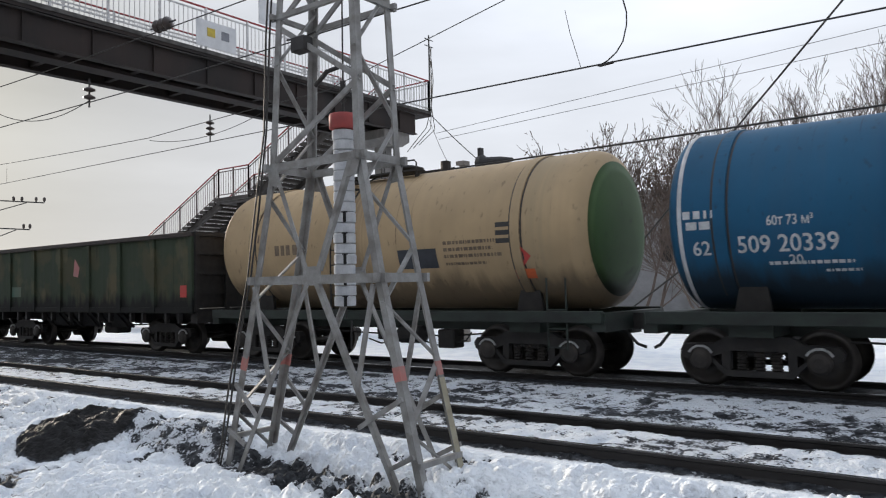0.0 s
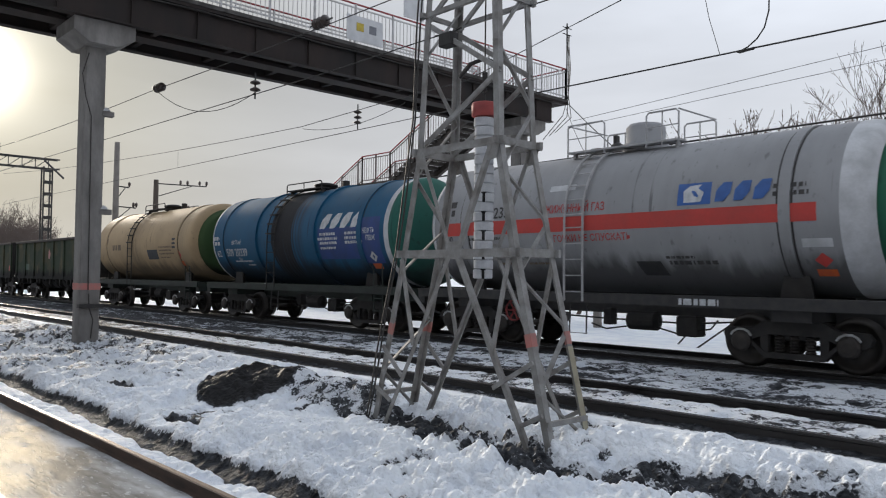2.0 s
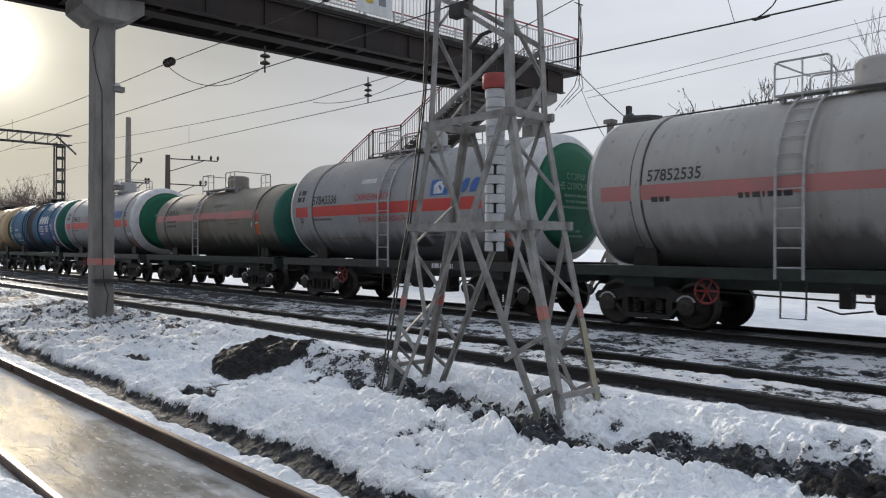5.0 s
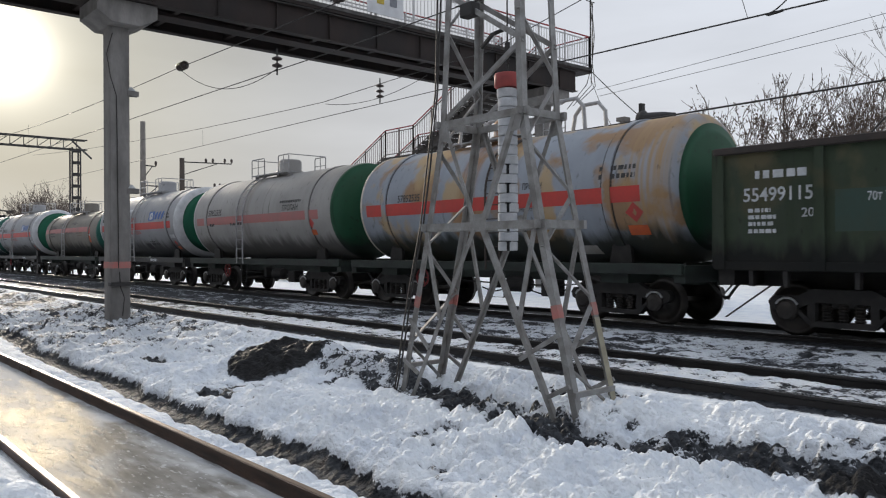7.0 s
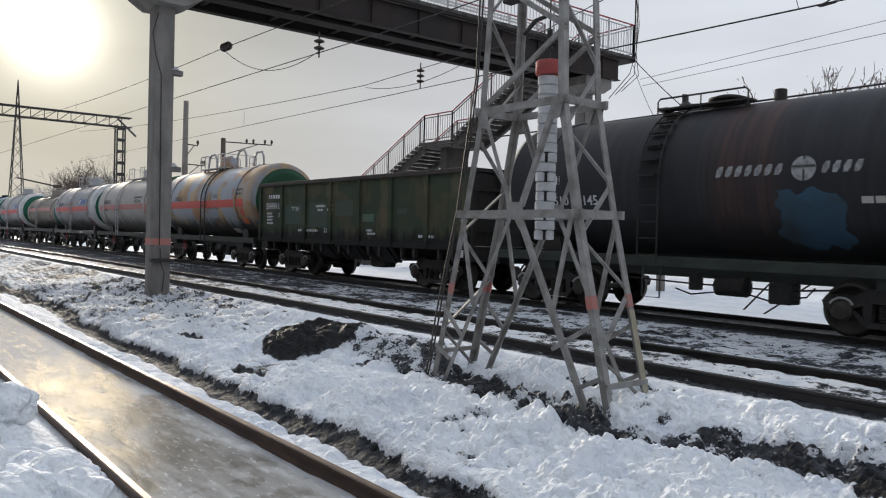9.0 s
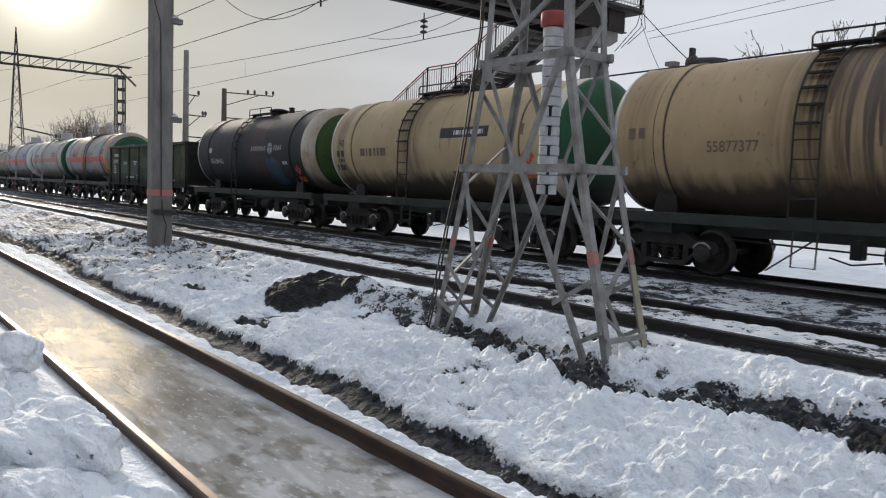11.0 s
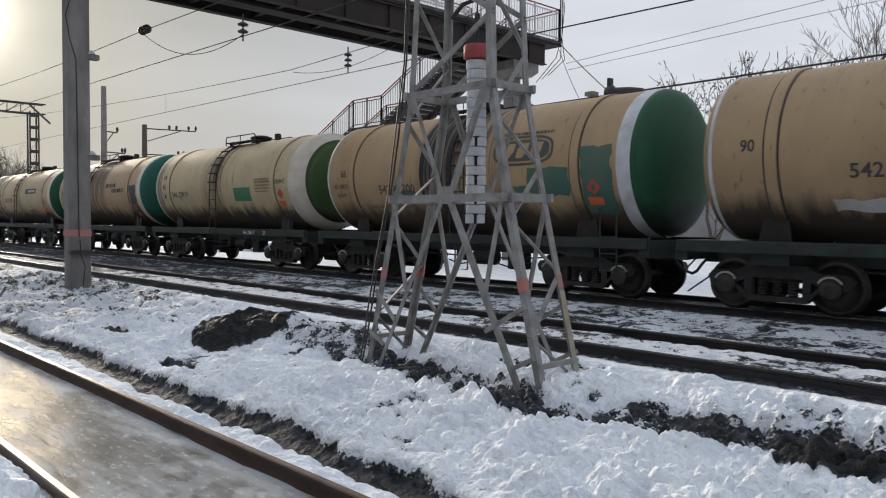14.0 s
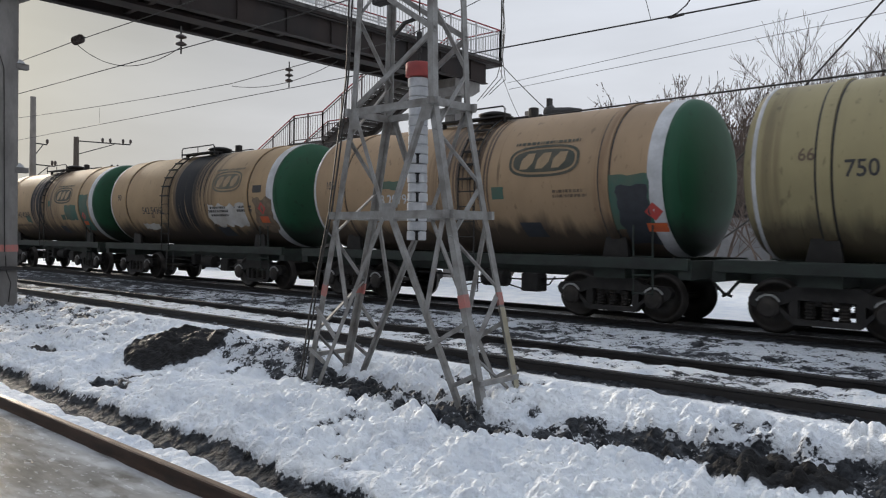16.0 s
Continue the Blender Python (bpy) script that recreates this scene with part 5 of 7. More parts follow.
c = couple(tank_wagon("tan tank wagon with a broad black oil spill, green end", p, "head_green", "white", "green_frame", ring_w=0.27, straps=False), FIRST + PITCH * 13 + 1.9)
number(c, "542 54362", -2.6, -0.33, 0.25, "letter_black", width=1.5)
number(c, "20", -2.0, -0.42, 0.16, "letter_black")
number(c, "90", -4.4, 0.0, 0.22, "letter_black")
patch("pale_field", -2.9, -1.8, -0.72, -0.58, "chalk_patch", c, ragged=0.04)
patch("pale_field", 1.75, 3.85, -0.62, -0.2, "chalk_patch", c, ragged=0.1)
bars(on_tank(1.9, -0.45, lift=0.012), [(0, 0.3, 0.9, 0.07), (-0.1, 0.18, 1.1, 0.08), (0, 0.05, 1.0, 0.07), (1.6, 0.3, 0.7, 0.07), (1.5, 0.18, 0.8, 0.08)], "letter_black", c)
oval_mark(c, 2.85, 0.28, "oval_faded", 1.6)
patch("dark_field", 1.9, 2.6, -0.92, -0.66, "dark_patch", c, slant=0.1)
patch("dark_field", 4.3, 4.75, 0.02, 0.16, "black", c)
patch("scuffed_field", 4.3, 5.2, -0.75, -0.1, "letter_brown", c, ragged=0.1)
placard(c, 4.72, -0.28, 0.19, mat="red")

spill(c, -0.2, 0.85, "oil", 12, 26, (0.09, 0.2), (-0.75, -0.55), label="black oil run")
spill(c, 0.7, 1.75, "oil", 20, 27, (0.012, 0.05), (-0.6, 0.1), label="thin black oil run")

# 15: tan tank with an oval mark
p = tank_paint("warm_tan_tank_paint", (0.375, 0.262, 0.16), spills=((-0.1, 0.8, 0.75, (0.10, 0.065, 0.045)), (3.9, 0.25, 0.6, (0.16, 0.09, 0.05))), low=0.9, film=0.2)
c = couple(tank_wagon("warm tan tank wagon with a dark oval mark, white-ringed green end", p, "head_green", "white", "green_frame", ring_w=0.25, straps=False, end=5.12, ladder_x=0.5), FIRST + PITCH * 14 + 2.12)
number(c, "508 20794", -2.75, -0.27, 0.24, "letter_white", width=1.45)
number(c, "20", -2.0, -0.4, 0.14, "letter_brown")
number(c, "106", -4.5, 0.0, 0.23, "letter_black", squeeze=0.75)
patch("teal_field", -2.4, -1.7, -0.04, 0.08, "teal_patch", c, ragged=0.03)
patch("teal_field", -1.15, -0.85, -0.25, 0.0, "teal_patch", c, ragged=0.03)
patch("teal_field", 1.16, 1.48, -0.25, -0.08, "teal_patch", c)
oval_mark(c, 2.5, 0.25, "oval_dark")
bars(on_tank(2.75, -0.25), [(0, 0.1, 0.7, 0.06), (0, 0.0, 0.8, 0.06)], "letter_brown", c)
patch("dark_field", 1.75, 2.3, -0.86, -0.6, "dark_patch", c, slant=0.06)
patch("teal_field", 4.02, 4.9, -0.72, 0.0, "teal_patch", c, ragged=0.03)
patch("dark_field", 4.22, 4.86, -0.98, -0.14, "dark_patch", c, lift=0.008, ragged=0.05, seed=6)
placard(c, 4.95, -0.46, 0.19)

spill(c, -0.4, 1.1, "oil_brown", 13, 28, (0.03, 0.12), (-1.0, 0.1), label="brown oil run")

# 16 and the one behind it
for k in (15, 16):
    p = tank_paint("olive_cream_tank_paint", (0.35, 0.30, 0.165), spills=((-0.4, 0.8, 0.6, STAIN), (-4.7, 0.2, 0.5, STAIN)), low=0.8)
    c = couple(tank_wagon("olive-cream tank wagon with a pale rim", p, "head_green", "white", "green_frame", ring_w=0.4), FIRST + PITCH * k + 1.9)
    number(c, "750", -3.55, -0.13, 0.28, "letter_black")
    number(c, "66", -4.25, 0.05, 0.22, "letter_brown")

# ---- the ground: one sheet from the siding to the horizon ----
def hash_noise(x, y, seed):
    """Smooth noise from 0 to 1 at places in the plane."""
    ix, iy = np.floor(x).astype(np.int64), np.floor(y).astype(np.int64)
    fx, fy = x - ix, y - iy
    fx, fy = fx * fx * (3 - 2 * fx), fy * fy * (3 - 2 * fy)

    def corner(a, b):
        n = (a * 374761393 + b * 668265263 + seed * 974711) & 0xFFFFFFFF
        n = ((n ^ (n >> 13)) * 1274126177) & 0xFFFFFFFF
        return ((n ^ (n >> 16)) & 0xFFFF) / 65535.0

    return (corner(ix, iy) * (1 - fx) + corner(ix + 1, iy) * fx) * (1 - fy) + (corner(ix, iy + 1) * (1 - fx) + corner(ix + 1, iy + 1) * fx) * fy


def fbm(x, y, scale, seed, octaves=4):
    total, amp, norm = 0, 1.0, 0
    for k in range(octaves):
        total = total + amp * hash_noise(x * scale * 2 ** k, y * scale * 2 ** k, seed + k)
        norm += amp
        amp *= 0.5
    return total / norm


def clods(x, y, scale, seed):
    """Rounded lumps strewn over the plane, each with a size of its own."""
    wx, wy = x + 0.25 / scale * (fbm(x, y, scale * 1.7, seed + 50, 2) - 0.5) * 2, y + 0.25 / scale * (fbm(x, y, scale * 1.7, seed + 60, 2) - 0.5) * 2
    u, v = wx * scale, wy * scale
    iu, iv = np.floor(u).astype(np.int64), np.floor(v).astype(np.int64)
    best = np.zeros_like(x)
    for du in (-1, 0, 1):
        for dv in (-1, 0, 1):
            a, b = iu + du, iv + dv
            n = (a * 374761393 + b * 668265263 + seed * 974711) & 0xFFFFFFFF
            n = ((n ^ (n >> 13)) * 1274126177) & 0xFFFFFFFF
            n = n ^ (n >> 16)
            px, py, r = a + (n & 255) / 255.0, b + ((n >> 8) & 255) / 255.0, 0.30 + 0.6 * ((n >> 16) & 255) / 255.0
            d = ((u - px) ** 2 + (v - py) ** 2) / (r * r)
            best = np.maximum(best, r * np.sqrt(np.clip(1 - d, 0, 1)))
    return best


def mound(x, y, cx, cy, rx, ry):
    d = ((x - cx) / rx) ** 2 + ((y - cy) / ry) ** 2
    return np.clip(1 - d, 0, 1)


def smooth(a, b, v):
    t = np.clip((v - a) / (b - a), 0, 1)
    return t * t * (3 - 2 * t)


def ground_shape(x, y):
    """Height and bare soil at places of the plan; the soil value also carries painted shade."""
    z = np.interp(y, [-90, -6, 0.6, 1.35, 1.75, 3.6, 3.95, 4.25, 4.6, 5.4, 6.7, 7.3, 7.9, 8.32, 8.6, 10.0, 10.28, 11.0, 12.4, 13.5, 14.0, 15.7, 16.6, 18.5, 24, 60, 900],
                  [0.5, 0.4, 0.16, 0.0, -0.1, -0.12, -0.15, -0.17, -0.04, 0.02, 0.04, 0.14, 0.30, 0.30, 0.35, 0.35, 0.30, 0.29, 0.27, 0.36, 0.385, 0.385, 0.3, 0.22, 0.3, 0.6, 3.0])
    soil = np.zeros_like(x)
    wob = (fbm(x, y, 0.45, 11) - 0.5)
    bank = smooth(4.3, 4.8, y) * (1 - smooth(7.7, 8.3, y))
    lump = np.abs(fbm(x, y, 1.1, 3, 5) - 0.5) * 2
    z = z + bank * (0.16 * (fbm(x, y, 0.7, 21, 3) - 0.45) + 0.05 * (0.35 - lump) + 0.03 * (fbm(x, y, 5.0, 31, 3) - 0.5))
    calm = 1 - 0.5 * smooth(0.42, 0.6, fbm(x, y, 0.45, 408, 3)) * smooth(-2.5, -5.5, x)       # stretches of smoother snow
    c1, c2, c3 = clods(x, y, 1.7, 401), clods(x, y, 4.2, 402), clods(x, y, 9.5, 403)
    rough_snow = bank + 0.45 * smooth(3.5, 3.7, y) * (1 - smooth(4.0, 4.3, y))
    c4 = clods(x, y, 6.3, 404) * smooth(0.5, 0.62, fbm(x, y, 0.9, 405, 3))
    z = z + rough_snow * (0.10 * (c1 - 0.3) + calm * (0.10 * (c2 - 0.3) + 0.085 * (c3 - 0.3) + 0.13 * c4 + 0.055 * (clods(x, y, 15.0, 406) - 0.3)))
    slush = smooth(0.46, 0.62, fbm(x, y, 0.5, 407, 4)) * smooth(0.3, 0.08, c2) * bank
    soil = np.maximum(soil, 0.55 * slush)
    grey = bank * smooth(-12, -20, x)                      # greyer up the line: dirt, with streaks of shadow put into the colour
    soil = np.maximum(soil, grey * (0.36 + 0.18 * smooth(0.42, 0.6, fbm(x * 0.6, y * 1.6, 0.9, 409, 4))))
    # hollows between small clods: grit, and their shade put into the colour
    soil = np.maximum(soil, 0.06 * bank * smooth(0.3, 0.05, c3))
    # ditch beside the siding, worn to wet gravel
    line = 4.2 + 0.35 * wob + 0.35 * smooth(-12, -24, x)
    ditch = 1 - smooth(0.12, 0.25, np.abs(y - line) + 0.22 * (fbm(x, y, 2.6, 5) - 0.5))
    soil = np.maximum(soil, 1.0 * ditch * smooth(0.2, 0.4, fbm(x, y, 0.8, 61) + 0.16))
    z = z - 0.10 * ditch + 0.06 * ditch * (fbm(x, y, 7, 71, 3) - 0.5)
    # trodden wet strip that passes the mast
    mid = np.interp(x, [-10.5, -8.5, -7.7, -6.2, -5.05, -4.5, -3.7, -3.0, -2.0, 0.5], [7.0, 6.95, 6.9, 6.5, 6.25, 6.7, 6.95, 7.05, 7.0, 7.3])
    strip = (1 - smooth(0.24, 0.5, np.abs(y - mid) + 0.55 * (fbm(x, y, 1.6, 81) - 0.5))) * smooth(-11.5, -8.8, x)
    soil = np.maximum(soil, strip * (0.42 + 0.36 * smooth(0.3, 0.55, fbm(x, y, 1.9, 91) + 0.1 * smooth(-6.0, -4.5, x))))
    z = z - 0.07 * strip
    # soil heaps
    h1 = mound(x, y, -11.75, 6.65, 1.3, 1.15)
    z = z + 0.46 * h1 ** 1.0 * (0.85 + 0.5 * (fbm(x, y, 3, 101, 3) - 0.5))
    soil = np.maximum(soil, 1.25 * smooth(0.14, 0.36, mound(x, y, -11.45, 6.42, 0.86, 0.98) + 0.3 * (fbm(x, y, 2.5, 111) - 0.5)))
    tail = mound(x, y, -9.9, 7.05, 1.45, 0.7)
    z = z + 0.34 * tail ** 1.1
    soil = np.maximum(soil, 0.42 * smooth(0.15, 0.5, tail))
    h2 = mound(x, y, -2.2, 6.68, 0.66, 0.46)
    z = z + 0.30 * h2 ** 1.1 * (0.8 + 0.7 * (fbm(x, y, 4, 121, 3) - 0.4))
    soil = np.maximum(soil, 1.3 * smooth(0.1, 0.35, h2 + 0.25 * (fbm(x, y, 3, 131) - 0.5)))
    for cx, cy, rx, ry in ((-10.6, 4.85, 0.6, 0.2), (-17.2, 7.35, 0.5, 0.16), (-25.4, 6.5, 1.2, 0.3), (-31.5, 6.6, 1.6, 0.35), (-14.2, 5.3, 0.7, 0.16)):
        hole = smooth(0.1, 0.5, mound(x, y, cx, cy, rx, ry) + 0.35 * (fbm(x, y, 2.2, 137) - 0.5))
        soil = np.maximum(soil, 1.0 * hole)
        z = z - 0.06 * hole
    # small bare spots in the bank
    spots = smooth(0.63, 0.7, fbm(x, y, 0.55, 141, 4) + 0.07 * smooth(-11, -17, x))
    soil = np.maximum(soil, 0.85 * spots * bank * smooth(-17, -22, x) * smooth(0.8, 1.6, np.hypot(x + 21.9, y - 7.2)))
    # snow thrown up between the camera and the siding
    pile = (1 - smooth(1.25, 1.85, y + 0.35 * (fbm(x, y, 0.9, 151) - 0.5))) * smooth(-3.2, -5.2, x) * smooth(-26, -15, x) * smooth(0.1, 0.9, y)
    z = z + pile * (0.04 + 0.14 * clods(x, y, 1.15, 161) + 0.14 * clods(x, y, 2.6, 162) + 0.07 * clods(x, y, 6.5, 163))
    # soot and oil on the main tracks, with the train's shade painted in
    sooty = smooth(10.3, 11.0, y) * (1 - smooth(13.3, 13.8, y))
    soil = np.maximum(soil, sooty * (0.36 + 0.3 * smooth(-14, -30, x) + 0.33 * smooth(0.4, 0.62, fbm(x, y * 2.0, 0.9, 171, 4))))
    # the shade under the train is put into the bed's colour
    shaded_bed = smooth(13.35, 13.75, y) * (1 - smooth(15.9, 16.4, y))
    soil = np.maximum(soil, shaded_bed * (0.95 + 0.1 * smooth(-10, -25, x)))
    lane = smooth(8.3, 8.55, y) * (1 - smooth(10.05, 10.35, y))
    soil = np.maximum(soil, lane * (0.24 + 0.25 * smooth(-14, -30, x) + 0.3 * smooth(0.45, 0.65, fbm(x, y, 1.4, 181))))
    near_rail = np.maximum(1 - smooth(0.06, 0.2, np.abs(y - 8.45)), 1 - smooth(0.06, 0.18, np.abs(y - 10.08)))
    soil = np.maximum(soil, near_rail * (0.85 + 0.3 * (fbm(x, y, 2.5, 191) - 0.5)))
    z = z + (smooth(10.4, 11, y) * (1 - smooth(13, 13.6, y)) + lane) * (0.05 * (fbm(x, y, 2.6, 201, 4) - 0.5) + 0.05 * (clods(x, y, 4.5, 203) - 0.3))
    far = smooth(17, 22, y)
    z = z + far * (0.5 * (fbm(x, y, 0.12, 211, 3) - 0.5) + 0.12 * (fbm(x, y, 0.8, 213, 3) - 0.5))
    z = z - 0.10 * (1 - smooth(1.95, 2.05, y)) * smooth(1.8, 1.95, y) * 0.2
    iced = smooth(1.92, 1.96, y) * (1 - smooth(3.48, 3.54, y))
    z = z - 0.12 * iced
    return z, soil


def spread(points):
    """Grid lines: (from, to, step) stretches joined."""
    out = []
    for a, b, step in points:
        n = max(1, int(round((b - a) / step)))
        out += [a + (b - a) * k / n for k in range(n)]
    return np.array(out + [points[-1][1]])


def build_ground():
    xs = spread([(-900, -200, 35), (-200, -60, 4), (-60, -28, 0.5), (-28, -15, 0.12), (-15, -10, 0.04), (-10, -1.2, 0.021), (-1.2, 4, 0.2), (4, 40, 2), (40, 600, 40)])
    ys = spread([(-90, -6, 8), (-6, 0, 0.6), (0, 1, 0.1), (1, 8.3, 0.023), (8.3, 8.5, 0.05), (8.5, 16.5, 0.09), (16.5, 30, 0.5), (30, 100, 4), (100, 900, 50)])
    gx, gy = np.meshgrid(xs, ys, indexing="ij")
    z, soil = ground_shape(gx.ravel(), gy.ravel())
    co = np.stack([gx.ravel(), gy.ravel(), z], 1)
    nx, ny = len(xs), len(ys)
    i = (np.arange(nx - 1)[:, None] * ny + np.arange(ny - 1)[None, :]).ravel()
    quads = np.stack([i, i + ny, i + ny + 1, i + 1], 1)
    me = bpy.data.meshes.new("ground")
    me.vertices.add(len(co))
    me.vertices.foreach_set("co", co.ravel().astype(np.float32))
    me.loops.add(quads.size)
    me.loops.foreach_set("vertex_index", quads.ravel().astype(np.int32))
    me.polygons.add(len(quads))
    me.polygons.foreach_set("loop_start", (np.arange(len(quads)) * 4).astype(np.int32))
    me.polygons.foreach_set("loop_total", np.full(len(quads), 4, np.int32))
    me.update(calc_edges=True)
    me.polygons.foreach_set("use_smooth", np.ones(len(quads), bool))
    at = me.attributes.new("soil", "FLOAT", "POINT")
    at.data.foreach_set("value", soil.astype(np.float32))
    me.materials.append(M["ground"])
    tagged(new("ground", me), "trodden white snow over dark wet gravel beside railway tracks", "ground", kind="structure")


build_ground()


def level(x, y):
    z, _ = ground_shape(np.array([float(x)]), np.array([float(y)]))
    return float(z[0])


def build_ice():
    xs, ys = spread([(-120, -30, 3), (-30, 10, 0.12)]), spread([(1.96, 3.48, 0.08)])
    bm = B()
    rows = []
    for x in xs:
        rows.append([bm.verts.new((x, y, -0.15 + 0.018 * (float(fbm(np.array([x]), np.array([y]), 1.6, 301, 3)[0]) - 0.5))) for y in ys])
    for r, s in zip(rows, rows[1:]):
        for k in range(len(ys) - 1):
            bm.faces.new((r[k], s[k], s[k + 1], r[k + 1]))
    ob = part("ice", bm, "ice", None, "", True)
    tagged(ob, "wet grey ice sheet between the rails of the siding", "ice", kind="structure")


build_ice()



def build_clod(x, y, size, seed):
    """A lump of thrown-up snow."""
    bm = B()
    bmesh.ops.create_icosphere(bm, subdivisions=5, radius=1.0)
    rnd = random.Random(seed)
    sx, sy, sz = size * rnd.uniform(0.9, 1.25), size * rnd.uniform(0.8, 1.05), size * rnd.uniform(0.55, 0.7)
    co = np.array([v.co for v in bm.verts])
    k = seed * 3.7
    a = fbm(co[:, 0] + k, co[:, 1] + co[:, 2] * 0.8, 1.1, seed, 3) - 0.5
    b = fbm(co[:, 0] * 0.8 + co[:, 2] + k, co[:, 1], 3.4, seed + 9, 4) - 0.5
    c = clods(co[:, 0] + co[:, 2] * 0.5 + k, co[:, 1] + co[:, 2] * 0.6, 3.2, seed + 5) - 0.3
    grow = 1 + 0.75 * a + 0.32 * b + 0.16 * c
    for v, g in zip(bm.verts, grow):
        v.co = (v.co.x * sx * g, v.co.y * sy * g, max(v.co.z * sz * g, -0.6 * sz))
    ob = part("snow_clod", bm, "ground", None, "", True)
    ob.location = (x, y, level(x, y) + 0.25 * sz)
    tagged(ob, "rounded lump of dirty white snow beside the siding rail", "snow lump", "snow lumps beside the siding")


for k, (x, y, size) in enumerate(((-6.28, 1.33, 0.34), (-8.45, 1.31, 0.36), (-4.66, 1.45, 0.20), (-5.25, 1.23, 0.26), (-5.29, 0.90, 0.30), (-7.55, 0.87, 0.34), (-6.09, 0.59, 0.36), (-4.64, 0.85, 0.26), (-4.34, 1.16, 0.20))):
    build_clod(x, y, size, 501 + k)


def build_track(name, y, z, foot, head, label):
    """Two rails of a broad-gauge track, each with its own worn head strip."""
    track = tagged(empty(name, 0, y, z), label, "railway track", kind="structure")
    prof = [(-0.075, -0.18), (0.075, -0.18), (0.075, -0.165), (0.02, -0.145), (0.009, -0.12), (0.009, -0.05), (0.035, -0.035), (0.036, -0.008), (0.028, -0.002), (-0.028, -0.002), (-0.036, -0.008), (-0.035, -0.035), (-0.009, -0.05), (-0.009, -0.12), (-0.02, -0.145), (-0.075, -0.165)]
    for s in (-1, 1):
        c = s * 0.796
        bm = B()
        rings = [[bm.verts.new((x, c + a, b)) for a, b in prof] for x in (-400, -120, -40, -12, 6, 60, 300)]
        for r, q in zip(rings, rings[1:]):
            for k in range(len(prof)):
                j = (k + 1) % len(prof)
                bm.faces.new((r[k], r[j], q[j], q[k]))
        part("rail", bm, foot, track)
        bm = B()
        box(bm, -400, 300, c - 0.026 if head != "rail_head" else c - 0.02, c + 0.03, -0.004, 0.001)
        part("rail_head", bm, head, track, "worn shiny rail head")
    return track


build_track("track_siding", SIDING, 0.0, "rail_rust", "rail_head_rust", "rusty brown rails of a siding set in ice")
build_track("track_middle", MIDDLE, Z_MIDDLE, "rail_dark", "rail_head", "dark rails with shiny heads deep in snow")
build_track("track_main", MAIN, Z_MAIN, "rail_dark", "rail_head", "dark rails under the goods train")


def rail_fixings():
    """Bolts and joint plates on the siding's rails that stand out of the ice."""
    track = bpy.data.objects["track_siding"]
    for x in (-3.1, -15.6):
        bm = B()
        box(bm, x - 0.4, x + 0.4, 0.76, 0.787, -0.12, -0.045, 0.006)
        for k in range(4):
            turned(bm, [(0.745, 0.016), (0.762, 0.018)], "y", 6, (x - 0.3 + 0.2 * k, 0, -0.085))
        part("joint_plate", bm, "rail_rust", track)


rail_fixings()

